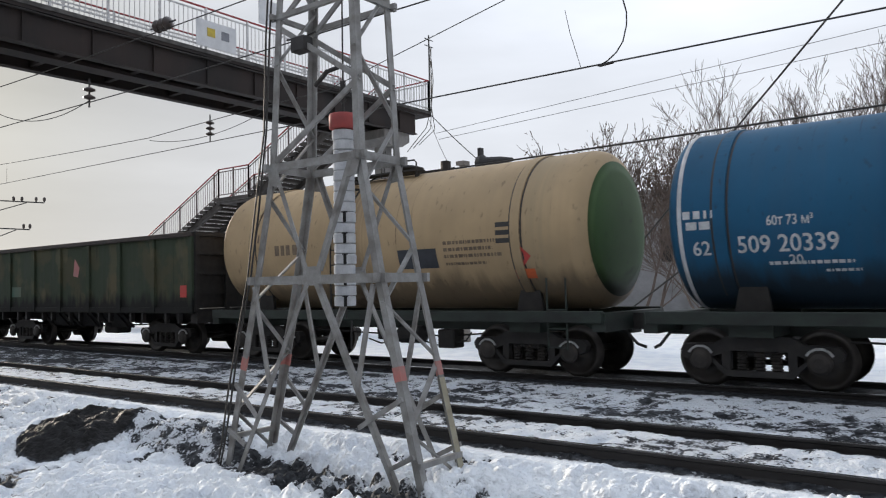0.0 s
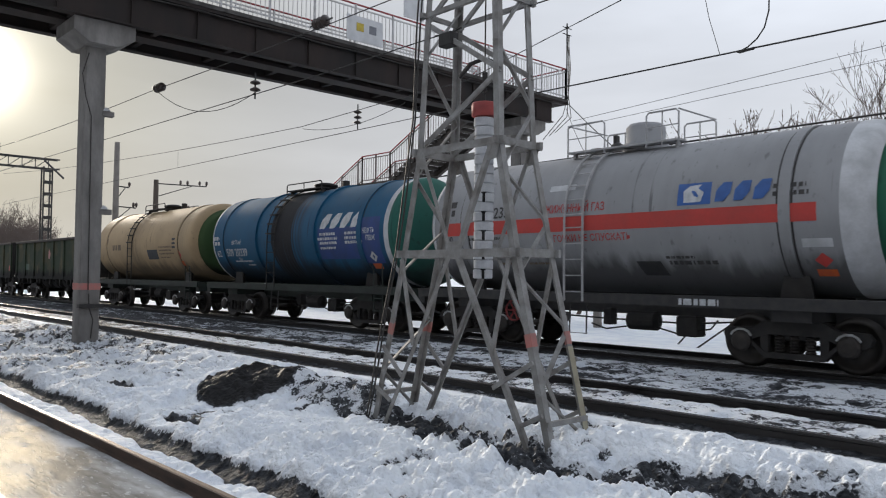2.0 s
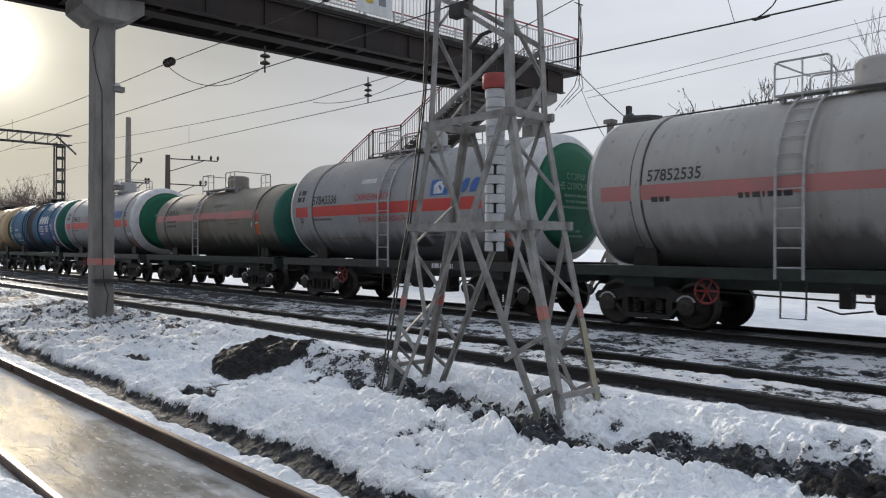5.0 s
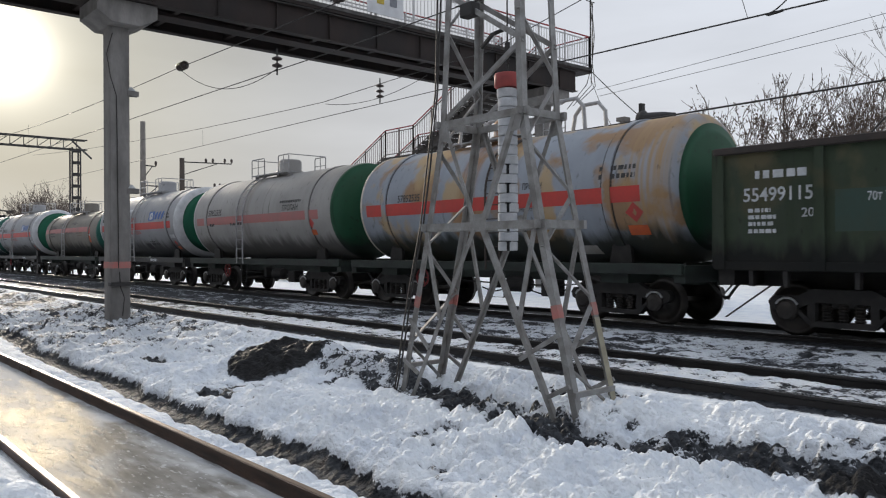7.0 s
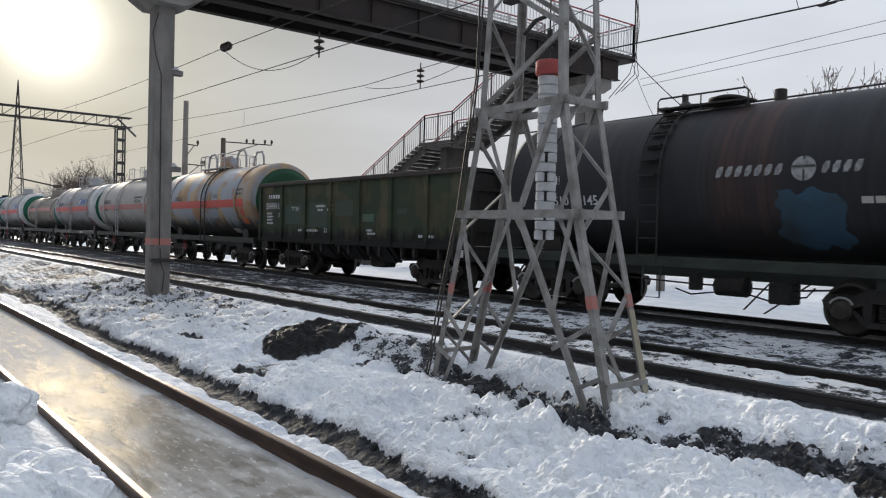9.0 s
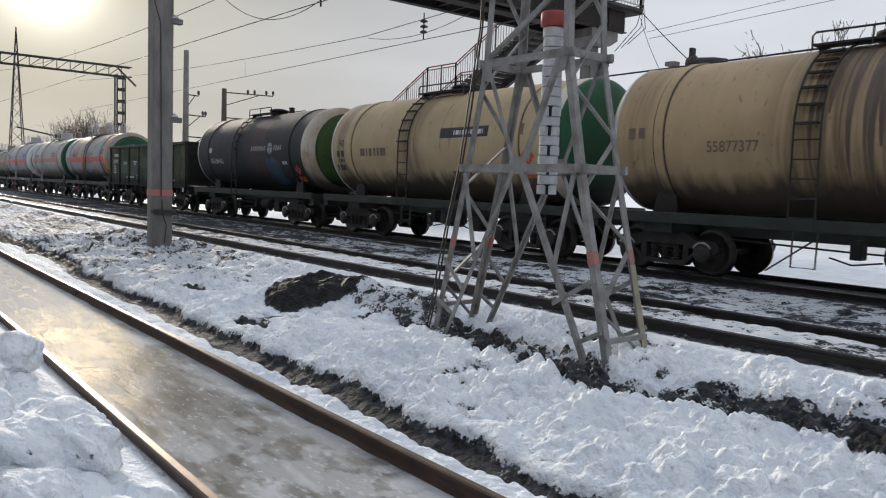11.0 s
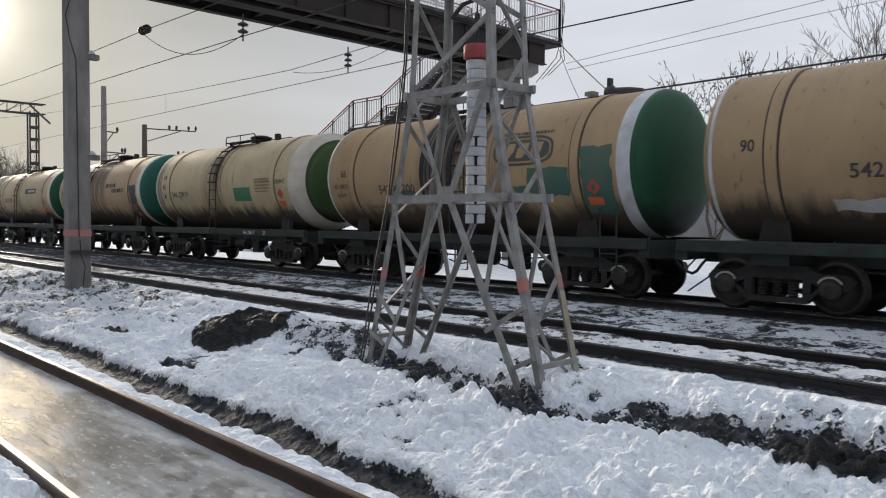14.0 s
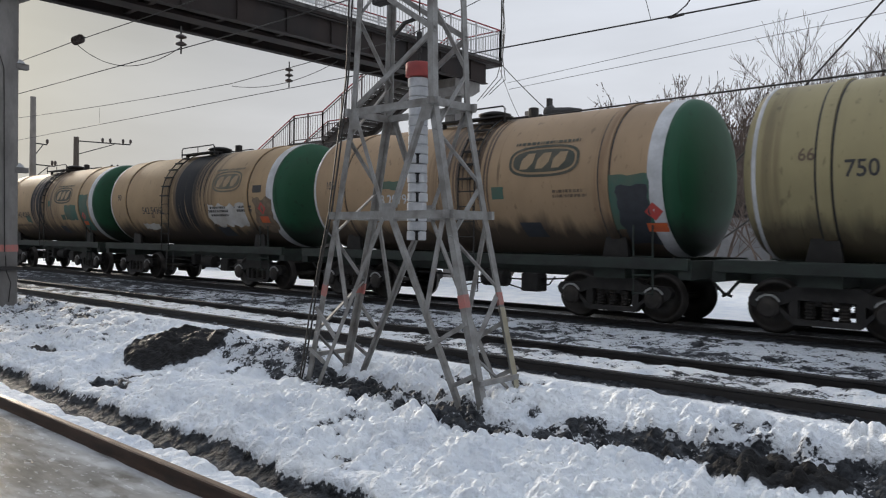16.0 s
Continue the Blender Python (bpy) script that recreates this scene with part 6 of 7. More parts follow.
# ---- the tension mast with its hanging weights ----
def build_mast():
    cx, cy = -7.05, 7.15
    base = 0.0
    mast = tagged(empty("lattice_mast", cx, cy, 0), "grey steel lattice mast with faded red bands, standing in snow", "mast")
    levels = [(-0.1, 1.66, 0.37), (2.37, 1.04, 0.36), (3.74, 0.75, 0.345), (5.6, 0.66, 0.31), (7.4, 0.56, 0.28), (9.6, 0.44, 0.24)]

    def corner(z, sx, sy):
        a = np.interp(z, [v[0] for v in levels], [v[1] for v in levels])
        b = np.interp(z, [v[0] for v in levels], [v[2] for v in levels])
        return Vector((sx * a, sy * b, z))

    for sx in (-1, 1):
        for sy in (-1, 1):
            bm = B()
            angle_leg(bm, [corner(z, sx, sy) for z, *_ in levels], 0.09, ((-sx, 0, 0), (0, -sy, 0)))
            part("leg", bm, "mast", mast)
            bm = B()
            lift = Vector((sx * 0.004, sy * 0.004, 0))
            angle_iron(bm, corner(1.28, sx, sy) + lift, corner(1.43, sx, sy) + lift, 0.096, ((-sx, 0, 0), (0, -sy, 0)), 0.02)
            part("red_band", bm, "mast_red", mast)
            if sx > 0 and sy > 0:
                bm = B()
                angle_iron(bm, corner(-0.1, sx, sy) + lift, corner(1.25, sx, sy) + lift, 0.093, ((-sx, 0, 0), (0, -sy, 0)), 0.018)
                part("painted_foot", bm, "mast_foot", mast)
    # level frames
    for z, w in ((2.37, 0.10), (3.74, 0.09), (5.6, 0.06), (7.4, 0.06), (9.55, 0.06)):
        for p, q in (((-1, -1), (1, -1)), ((1, -1), (1, 1)), ((1, 1), (-1, 1)), ((-1, 1), (-1, -1))):
            bm = B()
            a, b = corner(z, *p), corner(z, *q)
            d = (b - a).normalized() * 0.09
            beam(bm, a - d, b + d, 0.05, w)
            part("cross_bar", bm, "mast", mast)
    for sy in (-1, 1):
        y2, y3 = sy * 0.37, sy * 0.36
        o = sy * 0.02
        # broad inverted V below the lower frame
        for sx in (-1, 1):
            bm = B()
            angle_iron(bm, (sx * 0.10, y2 + o, 2.34), (sx * 1.42, sy * 0.39 + o, -0.12), 0.062, ((-sx, 0, 0.3), (0, -sy, 0)), 0.012)
            part("brace", bm, "mast", mast)
            bm = B()
            beam(bm, (sx * 0.98, y2 + 2 * o, 2.3), (sx * 0.72, y2 + 2 * o, 1.15), 0.03, 0.055)
            part("brace", bm, "mast", mast)
            bm = B()
            beam(bm, (sx * 1.36, y2 + 2 * o, 1.1), (sx * 0.74, y2 + 2 * o, 0.75) if sx > 0 else (sx * 0.95, y2 + 2 * o, 0.72), 0.03, 0.05)
            part("brace", bm, "mast", mast)
            bm = B()
            beam(bm, (sx * 1.5, y2 + 2 * o, 0.52), (sx * 1.18, y2 + 2 * o, 0.36), 0.03, 0.05)
            part("brace", bm, "mast", mast)
            # upper pair that meets under the upper frame
            bm = B()
            angle_iron(bm, (sx * 0.66, y3 + o, 3.70), (sx * 0.12, y3 + o, 2.46), 0.06, ((-sx, 0, 0.3), (0, -sy, 0)), 0.012)
            part("brace", bm, "mast", mast)
        bm = B()
        slab(bm, [(-0.14, 2.3), (0.14, 2.3), (0.14, 2.52), (-0.14, 2.52)], y2 - sy * 0.002, y2 + sy * 0.012)
        part("gusset", bm, "mast", mast)
        for sx in (-1, 1):
            bm = B()
            slab(bm, [(sx * x, z) for x, z in ((0.56, 3.5), (0.72, 3.52), (0.78, 3.74), (0.58, 3.74))], sy * 0.362, sy * 0.376)
            part("gusset", bm, "mast", mast)
        # zigzag of the upper mast
        steps = [3.78, 4.62, 5.5, 6.4, 7.3, 8.3, 9.4]
        s = -1
        for za, zb in zip(steps, steps[1:]):
            bm = B()
            beam(bm, corner(za, s, sy) + Vector((0, -sy * 0.03, 0)), corner(zb, -s, sy) + Vector((0, -sy * 0.03, 0)), 0.03, 0.065)
            part("lacing", bm, "mast", mast)
            s = -s
    for sx in (-1, 1):
        # narrow sides: lacing from frame to frame
        zs = [0.15, 0.75, 1.45, 2.1, 2.75, 3.4, 4.2, 5.0, 5.8, 6.6, 7.4, 8.2, 9.0]
        s = 1
        for za, zb in zip(zs, zs[1:]):
            bm = B()
            beam(bm, corner(za, sx, s) + Vector((-sx * 0.03, 0, 0)), corner(zb, sx, -s) + Vector((-sx * 0.03, 0, 0)), 0.06, 0.02)
            part("lacing", bm, "mast", mast)
            s = -s
        bm = B()
        beam(bm, corner(0.42, sx, -1), corner(0.42, sx, 1), 0.05, 0.06)
        part("cross_bar", bm, "mast", mast)
    # dark box hung in the upper mast, cables that run down the outer leg
    bm = B()
    box(bm, -0.36, -0.12, -0.36, -0.2, 5.1, 5.28, 0.015)
    tube(bm, [(-0.5, -0.28, 5.3), (-0.24, -0.28, 5.27), (0.0, -0.28, 5.3)], 0.012, 5)
    part("junction_box", bm, "iron", mast, "dark junction box")
    for k, dx in enumerate((-0.05, -0.11)):
        bm = B()
        tube(bm, [corner(z, -1, -1) + Vector((dx + 0.02 * math.sin(z * 3 + k), -0.04, 0)) for z in (-0.1, 0.4, 0.9, 1.6, 2.4, 3.2, 4.2, 5.4, 7.0, 9.4)], 0.013, 5)
        part("cable", bm, "wire", mast)
    bm = B()
    tube(bm, [Vector((-0.35, 0.05, 4.78)), Vector((-0.1, 0.0, 4.9)), Vector((0.15, 0, 4.92)), Vector((0.4, 0.02, 4.8))], 0.03, 6)
    part("pulley_arm", bm, "iron", mast)
    return mast


build_mast()


def build_weights():
    """A stack of round concrete weights with a slot in each, a red cap on top, hung in the mast."""
    x, y = -6.885, 7.15
    w = tagged(empty("tension_weights", x, y, 0), "stack of whitewashed round concrete weights with a red cap", "counterweight")
    rnd = random.Random(4)
    n, z0, z1 = 17, 2.05, 4.14
    step = (z1 - z0) / n
    for k in range(n):
        r = 0.128 + rnd.uniform(-0.003, 0.003)
        bm = B()
        z = z0 + k * step
        turned(bm, [(z + 0.002, r - 0.01), (z + 0.012, r), (z + step - 0.014, r), (z + step - 0.004, r - 0.01)], "z", 26)
        d = part("weight", bm, "weight", w, "", False)
        d.matrix_basis = Matrix.Translation((rnd.uniform(-0.006, 0.006), rnd.uniform(-0.006, 0.006), 0)) @ pose(0, 0, 0, 0, 0, rnd.uniform(0, 90))
        if k < 10 and k % 2 == 0:
            bm = B()
            for da, w2, za, zb in ((0.0, 0.018, 0.0, step), (0.0, 0.034, step * 0.9, step * 1.02)):
                c = Vector((0.69, -0.72, 0)).normalized()
                side = Vector((0.72, 0.69, 0)).normalized()
                vs = []
                for zz in (z + za, z + zb):
                    for sgn in (-1, 1):
                        vs.append(bm.verts.new(c * 0.1335 + side * sgn * w2 + Vector((0, 0, zz))))
                for v in list(vs):
                    vs.append(bm.verts.new(v.co - c * 0.03))
                for f in ((0, 1, 3, 2), (4, 6, 7, 5), (0, 4, 5, 1), (2, 3, 7, 6), (0, 2, 6, 4), (1, 5, 7, 3)):
                    bm.faces.new([vs[i] for i in f])
            part("slot", bm, "slot", w)
    bm = B()
    turned(bm, [(4.15, 0.14), (4.16, 0.17), (4.31, 0.172), (4.33, 0.16), (4.335, 0.03)], "z", 28)
    part("cap", bm, "weight_cap", w, "faded red cap", True)
    bm = B()
    tube(bm, [(0, 0, 4.33), (0, 0, 4.46)], 0.015, 6)
    tube(bm, [(0.04 * math.cos(a), 0, 4.5 + 0.04 * math.sin(a)) for a in (k * math.pi / 6 for k in range(12))], 0.01, 5, True)
    box(bm, -0.035, 0.035, -0.02, 0.02, 4.56, 4.74, 0.008)
    tube(bm, [(0, 0, 4.53), (0.01, 0, 9.4)], 0.011, 5)
    part("hanger", bm, "iron", w)
    return w


build_weights()

# ---- footbridge over the tracks, with its columns and stairs ----
BX0, BX1 = -23.5, -21.1          # the bridge's two sides
DECK = 9.98
G_LOW = 8.82                     # underside of the girders


def railing(name, parent, p, q, height, step=0.17, post_every=8, red=True, bar="rail_white"):
    """A straight or sloping railing from p to q, foot line given: posts, balusters, two rails."""
    p, q = Vector(p), Vector(q)
    n = max(2, int(round((q - p).length / step)))
    up = Vector((0, 0, height))
    bm = B()
    tube(bm, [p + up, q + up], 0.034, 8)
    part("handrail", bm, "rail_red" if red else "iron", parent, "red-painted handrail")
    bm = B()
    beam(bm, p + up * 0.9, q + up * 0.9, 0.03, 0.045)
    beam(bm, p + up * 0.1, q + up * 0.1, 0.03, 0.045)
    part("rail_bar", bm, bar, parent)
    first = None
    for k in range(n + 1):
        c = p.lerp(q, k / n)
        if k % post_every == 0 or k == n:
            bm = B()
            beam(bm, c, c + up, 0.06, 0.06, (0, 1, 0))
            part("post", bm, bar, parent)
        elif first is None:
            bm = B()
            beam(bm, up * 0.1, up * 0.9, 0.018, 0.018, (0, 1, 0))
            first = part("baluster", bm, bar, parent)
            first.matrix_basis = Matrix.Translation(c)
        else:
            again(first, Matrix.Translation(c), parent)


def build_bridge():
    bridge = tagged(empty("footbridge"), "dark rusty steel footbridge with white balusters and red handrail", "footbridge")
    y0, y1 = -6.0, 27.05
    for x, s in ((BX1, 1), (BX0, -1)):
        bm = B()
        y_end = 26.1
        box(bm, x - 0.02, x + 0.02, y0, y_end, G_LOW, 9.72)
        part("girder_web", bm, "girder", bridge)
        for z in (G_LOW + 0.02, 9.69):
            bm = B()
            box(bm, x - 0.14, x + 0.14, y0, y_end, z - 0.02, z + 0.02)
            part("girder_flange", bm, "girder", bridge)
        y = y0 + 0.6
        while y < y_end:
            bm = B()
            box(bm, x + 0.02 if s > 0 else x - 0.1, x + 0.1 if s > 0 else x - 0.02, y - 0.012, y + 0.012, G_LOW + 0.04, 9.67)
            part("stiffener", bm, "girder", bridge)
            y += 1.9
    for k in range(14):
        bm = B()
        box(bm, BX0 + 0.02, BX1 - 0.02, -5 + 2.3 * k, -4.85 + 2.3 * k, 8.95, 9.72)
        part("cross_beam", bm, "girder", bridge)
    bm = B()
    box(bm, -22.6, -22.0, y0, 26.0, G_LOW + 0.06, G_LOW + 0.16)
    part("pipe_tray", bm, "girder", bridge)
    bm = B()
    box(bm, BX0 - 0.15, BX1 + 0.15, y0, y1, 9.74, DECK - 0.06)
    part("deck_slab", bm, "girder", bridge)
    for x, s in ((BX1 + 0.15, 1), (BX0 - 0.15, -1)):
        bm = B()
        box(bm, x - 0.03, x + 0.03, y0, y1, DECK - 0.14, DECK - 0.02)
        part("deck_edge", bm, "deck", bridge)
        bm = B()
        tube(bm, [(x + s * 0.06, y, 9.66 + 0.02 * math.sin(y * 2.1)) for y in np.linspace(y0, 26.5, 60)], 0.02, 5)
        part("cable", bm, "wire", bridge)
    railing("near", bridge, (BX1 + 0.06, y0, DECK), (BX1 + 0.06, y1 - 0.04, DECK), 1.37, 0.165, 10)
    railing("far", bridge, (BX0 - 0.06, y0, DECK), (BX0 - 0.06, 24.0, DECK), 1.37, 0.165, 10)
    railing("end", bridge, (BX1 + 0.06, y1 - 0.04, DECK), (BX0 - 0.06, y1 - 0.04, DECK), 1.37, 0.165, 10)
    # sheet panels and plates on the railing
    for a, b, z0, z1 in ((15.05, 16.6, DECK + 0.08, DECK + 0.95), (17.55, 18.5, 11.42, 12.3)):
        bm = B()
        box(bm, BX1 + 0.1, BX1 + 0.13, a, b, z0, z1, 0.006)
        part("sheet_panel", bm, "panel", bridge, "pale sheet panel")
    for a, mat in ((15.45, "yellow"), (16.0, "sign_grey")):
        bm = B()
        box(bm, BX1 + 0.132, BX1 + 0.145, a, a + 0.3, 10.42, 10.7)
        part("warning_plate", bm, mat, bridge)
    # columns with flared heads
    for y, z_head in ((7.2, G_LOW), (24.9, G_LOW), (-3.5, G_LOW)):
        foot = level(-21.9, y) - 0.3
        bm = B()
        box(bm, -22.15, -21.62, y - 0.27, y + 0.27, foot, z_head - 0.45, 0.03)
        part("column", bm, "concrete", bridge, "weathered concrete column")
        bm = B()
        prof = [(-0.80, z_head - 0.36), (-0.80, z_head), (0.80, z_head), (0.80, z_head - 0.36), (0.34, z_head - 0.62), (-0.40, z_head - 0.62)]
        a = [bm.verts.new((-22.65, y + 0.07 + u, v)) for u, v in prof]
        b = [bm.verts.new((-21.15, y + 0.07 + u, v)) for u, v in prof]
        bm.faces.new(a[::-1])
        bm.faces.new(b)
        for k in range(6):
            bm.faces.new((a[k], a[(k + 1) % 6], b[(k + 1) % 6], b[k]))
        part("column_head", bm, "concrete", bridge)
        bm = B()
        box(bm, -22.16, -21.612, y - 0.275, y + 0.275, 1.6, 1.78)
        part("red_band", bm, "mast_red", bridge)
        for z in (3.75, 6.45):
            bm = B()
            box(bm, -21.8, -21.6, y + 0.2, y + 0.52, z - 0.09, z + 0.05, 0.01)
            part("bracket", bm, "concrete", bridge)
            bm = B()
            turned(bm, [(z + 0.05, 0.13), (z + 0.1, 0.1), (z + 0.16, 0.02)], "z", 8, (-21.68, y + 0.32, 0))
            part("snow_cap", bm, "white", bridge)
        bm = B()
        tube(bm, [(-21.55, y - 0.05, 1.5), (-21.58, y - 0.02, 1.1), (-21.5, y + 0.06, 0.8), (-21.56, y + 0.03, 0.3)], 0.015, 5)
        tube(bm, [(-21.58, y - 0.2, 8.0), (-21.5, y - 0.38, 7.4), (-21.56, y - 0.26, 6.8), (-21.58, y - 0.1, 6.3), (-21.58, y - 0.06, 1.6)], 0.014, 5)
        part("cable", bm, "wire", bridge)
        bm = B()
        box(bm, -21.7, -21.5, y - 0.3, y + 0.34, 1.12, 1.22)
        part("clamp", bm, "iron", bridge)
    # slender post with cables at the end of the deck
    bm = B()
    tube(bm, [(BX1 + 0.1, y1, DECK - 0.1), (BX1 + 0.1, y1, 13.4)], 0.035, 6)
    for k in range(2):
        beam(bm, (BX1 + 0.1, y1 - 0.3, 12.9 + 0.3 * k), (BX1 + 0.1, y1 + 0.3, 12.9 + 0.3 * k), 0.03, 0.03)
    part("cable_post", bm, "iron", bridge)
    for k in range(3):
        bm = B()
        tube(bm, [(BX1 + 0.1, y1 + 0.08 * k, 12.9), (BX1 + 0.15, y1 + 0.12 + 0.1 * math.sin(k * 2), 11.4), (BX1 + 0.15, y1 + 0.05, 10.2), (BX1 + 0.2, y1 + 0.2 - 0.3 * k, 9.2), (BX1 + 0.1, y1 - 0.8 - 0.4 * k, 8.4 - 0.2 * k)], 0.018, 5)
        part("cable", bm, "wire", bridge)
    return bridge


build_bridge()


def build_stairs():
    stairs = tagged(empty("bridge_stairs"), "dark concrete stairs with a landing and grey railing", "stairs")
    ya, yb = 24.2, 26.5
    zl = 6.88                                      # the landing
    top, x_top = DECK - 0.02, -23.66
    xl1, xl0 = -29.9, -32.2

    def flight(xa, za, xb, zb, n):
        """Steps from the foot (xa, za) up to (xb, zb); each step is a block of its own."""
        run, rise = (xb - xa) / n, (zb - za) / n
        for k in range(n):
            bm = B()
            box(bm, xa + run * k, xb if k == n - 1 else xa + run * (k + 1) + 0.06, ya, yb, za + rise * (k + 1) - 0.16, za + rise * (k + 1))
            part("step", bm, "concrete_dark", stairs)
        for y in (ya + 0.1, yb - 0.3):
            bm = B()
            slab(bm, [(xa, za - 0.42), (xb, zb - 0.42), (xb, zb - 0.1), (xa, za - 0.1)], y, y + 0.2)
            part("stringer", bm, "concrete_dark", stairs)
        for y in (ya + 0.04, yb - 0.04):
            railing("flight", stairs, (xa, y, za), (xb, y, zb), 1.42, 0.2, 8, bar="rail_dim")

    flight(xl1, zl, x_top, top, 17)
    flight(-45.6, 0.45, xl0, zl, 36)
    bm = B()
    box(bm, xl0 - 0.05, xl1 + 0.02, ya, yb, zl - 0.3, zl)
    part("landing", bm, "concrete_dark", stairs)
    for y in (ya + 0.04, yb - 0.04):
        railing("landing", stairs, (xl0, y, zl), (xl1, y, zl), 1.42, 0.2, 6, bar="rail_dim")
    for x in (-31.0, -38.5):
        bm = B()
        box(bm, x - 0.25, x + 0.25, ya + 0.4, yb - 0.4, 0.1, (zl - 0.3) if x > -35 else 3.2, 0.02)
        part("pier", bm, "concrete_dark", stairs)
    return stairs


build_stairs()

# ---- plain unseen wall added behind the camera to keep low sky off the train ----
def build_wall():
    bm = B()
    box(bm, -70, 45, -6.4, -6.0, 0.0, 11.0)
    tagged(part("wall_station", bm, "concrete"), "plain grey unseen wall added behind the siding to block sky light", "wall", kind="structure")


build_wall()

# ---- overhead line ----
def hang(name, a, b, sag, r=0.012, mat="wire", label="", n=24):
    """A wire from a to b that sags in its middle."""
    a, b = Vector(a), Vector(b)
    bm = B()
    tube(bm, [a.lerp(b, k / n) - Vector((0, 0, 4 * sag * (k / n) * (1 - k / n))) for k in range(n + 1)], r, 5)
    return tagged(part(name, bm, mat), label or "thin dark sagging wire of the overhead line", "overhead wire", "overhead wires")


def insulator_string(x, y, z, along=True, discs=3):
    ins = tagged(empty("insulator", x, y, z), "dark brown porcelain insulator on the overhead line", "insulator")
    for k in range(discs):
        bm = B()
        d = (k - (discs - 1) / 2) * 0.17
        turned(bm, [(-0.06 + d, 0.03), (-0.03 + d, 0.125), (0.0 + d, 0.13), (0.05 + d, 0.04)], "x" if along else "z", 14)
        part("disc", bm, "insulator", ins, "", True)
    bm = B()
    e = discs * 0.1 + 0.12
    tube(bm, [(-e, 0, 0), (e, 0, 0)] if along else [(0, 0, -e), (0, 0, e)], 0.02, 6)
    part("rod", bm, "iron", ins)
    return ins


def build_wires():
    # middle track: contact wire and messenger
    hang("contact_wire", (-63.6, 9.0, 6.95), (-14.0, 9.29, 6.42), 0.0, 0.012)
    hang("contact_wire", (-14.0, 9.29, 6.42), (40.0, 9.1, 6.6), 0.05, 0.012)
    hang("messenger_wire", (-63.6, 9.0, 9.3), (-23.0, 9.29, 7.6), 0.45, 0.012)
    hang("messenger_wire", (-23.0, 9.29, 7.6), (-18.0, 9.29, 7.5), 0.0, 0.012)
    hang("messenger_wire", (-18.0, 9.29, 7.5), (40.0, 9.1, 9.0), 0.6, 0.012)
    insulator_string(-22.4, 9.29, 7.6)
    insulator_string(-13.9, 9.29, 7.56)
    insulator_string(-16.7, 9.29, 6.66, False, 2)
    hang("jumper_wire", (-22.6, 9.29, 7.55), (-16.7, 9.29, 6.5), 0.55, 0.01)
    # main track
    hang("contact_wire", (-63.6, 14.82, 7.0), (-17.2, 14.82, 6.77), 0.0, 0.012)
    hang("contact_wire", (-17.2, 14.82, 6.77), (40.0, 14.82, 6.45), 0.03, 0.018)
    hang("messenger_wire", (-63.6, 14.82, 9.3), (-23.3, 14.82, 7.34), 0.25, 0.012)
    hang("messenger_wire", (-23.3, 14.82, 7.34), (-18.8, 14.82, 7.46), 0.0, 0.012)
    hang("messenger_wire", (-18.8, 14.82, 7.46), (-15.0, 14.82, 7.5), 0.0, 0.012)
    hang("messenger_wire", (-15.0, 14.82, 7.5), (40.0, 14.82, 18.0), 0.0, 0.012)
    insulator_string(-19.97, 14.82, 7.2, False, 3)
    hang("jumper_wire", (-23.2, 14.82, 7.25), (-17.6, 14.82, 7.3), 0.3, 0.01)
    for x, y, lo, hi in ((-27.0, 9.25, 6.6, 7.75), (-40.0, 9.15, 6.75, 8.05), (-33.5, 14.82, 6.85, 7.55), (-45.0, 14.82, 6.9, 8.1), (-2.0, 14.82, 6.68, 8.1)):
        hang("dropper", (x, y, lo), (x, y, hi), 0.0, 0.006, n=2)
    bm = B()
    tube(bm, [(-7.19, 14.82, 6.67), (-6.98, 14.82, 6.74), (-6.78, 14.8, 6.86), (-6.62, 14.78, 7.05), (-6.52, 14.75, 7.35), (-6.5, 14.72, 7.6), (-6.6, 14.72, 8.0), (-6.9, 14.75, 8.5)], 0.016, 6)
    tube(bm, [(-7.9, 14.82, 8.0), (-7.8, 14.82, 7.5), (-7.68, 14.82, 7.1), (-7.56, 14.82, 6.68)], 0.007, 5)
    tube(bm, [(-7.15, 14.82, 6.67), (-6.85, 14.82, 6.69)], 0.03, 6)
    tagged(part("jumper_loop", bm, "wire"), "dark looped jumper cable on the contact wire", "overhead wire", "overhead wires")
    # feeder behind the train, thin lines farther off
    hang("feeder_cable", (-24.0, 18.0, 5.5), (10.0, 18.0, 5.9), 0.05, 0.026)
    for y, z0, z1 in ((28.0, 9.22, 14.3), (28.2, 8.97, 13.0)):
        hang("thin_wire", (-21.4, y, z0), (60.0, y + 2.0, z1), 0.0, 0.012, "wire_pale")
    hang("stay_wire", (BX1 + 0.1, 27.0, 9.9), (-14.0, 22.2, 5.6), 0.1, 0.02)
    hang("stay_wire", (BX1 + 0.1, 27.0, 9.6), (-15.5, 22.6, 5.2), 0.5, 0.012)
    hang("stay_wire", (-11.6, 20.0, 0.1), (2.4, 20.0, 14.9), 0.0, 0.026, label="straight dark stay wire anchored in the ground")
    hang("stay_wire", (-10.8, 19.6, 0.1), (2.4, 19.9, 9.6), 0.0, 0.026, label="straight dark stay wire anchored in the ground")


build_wires()

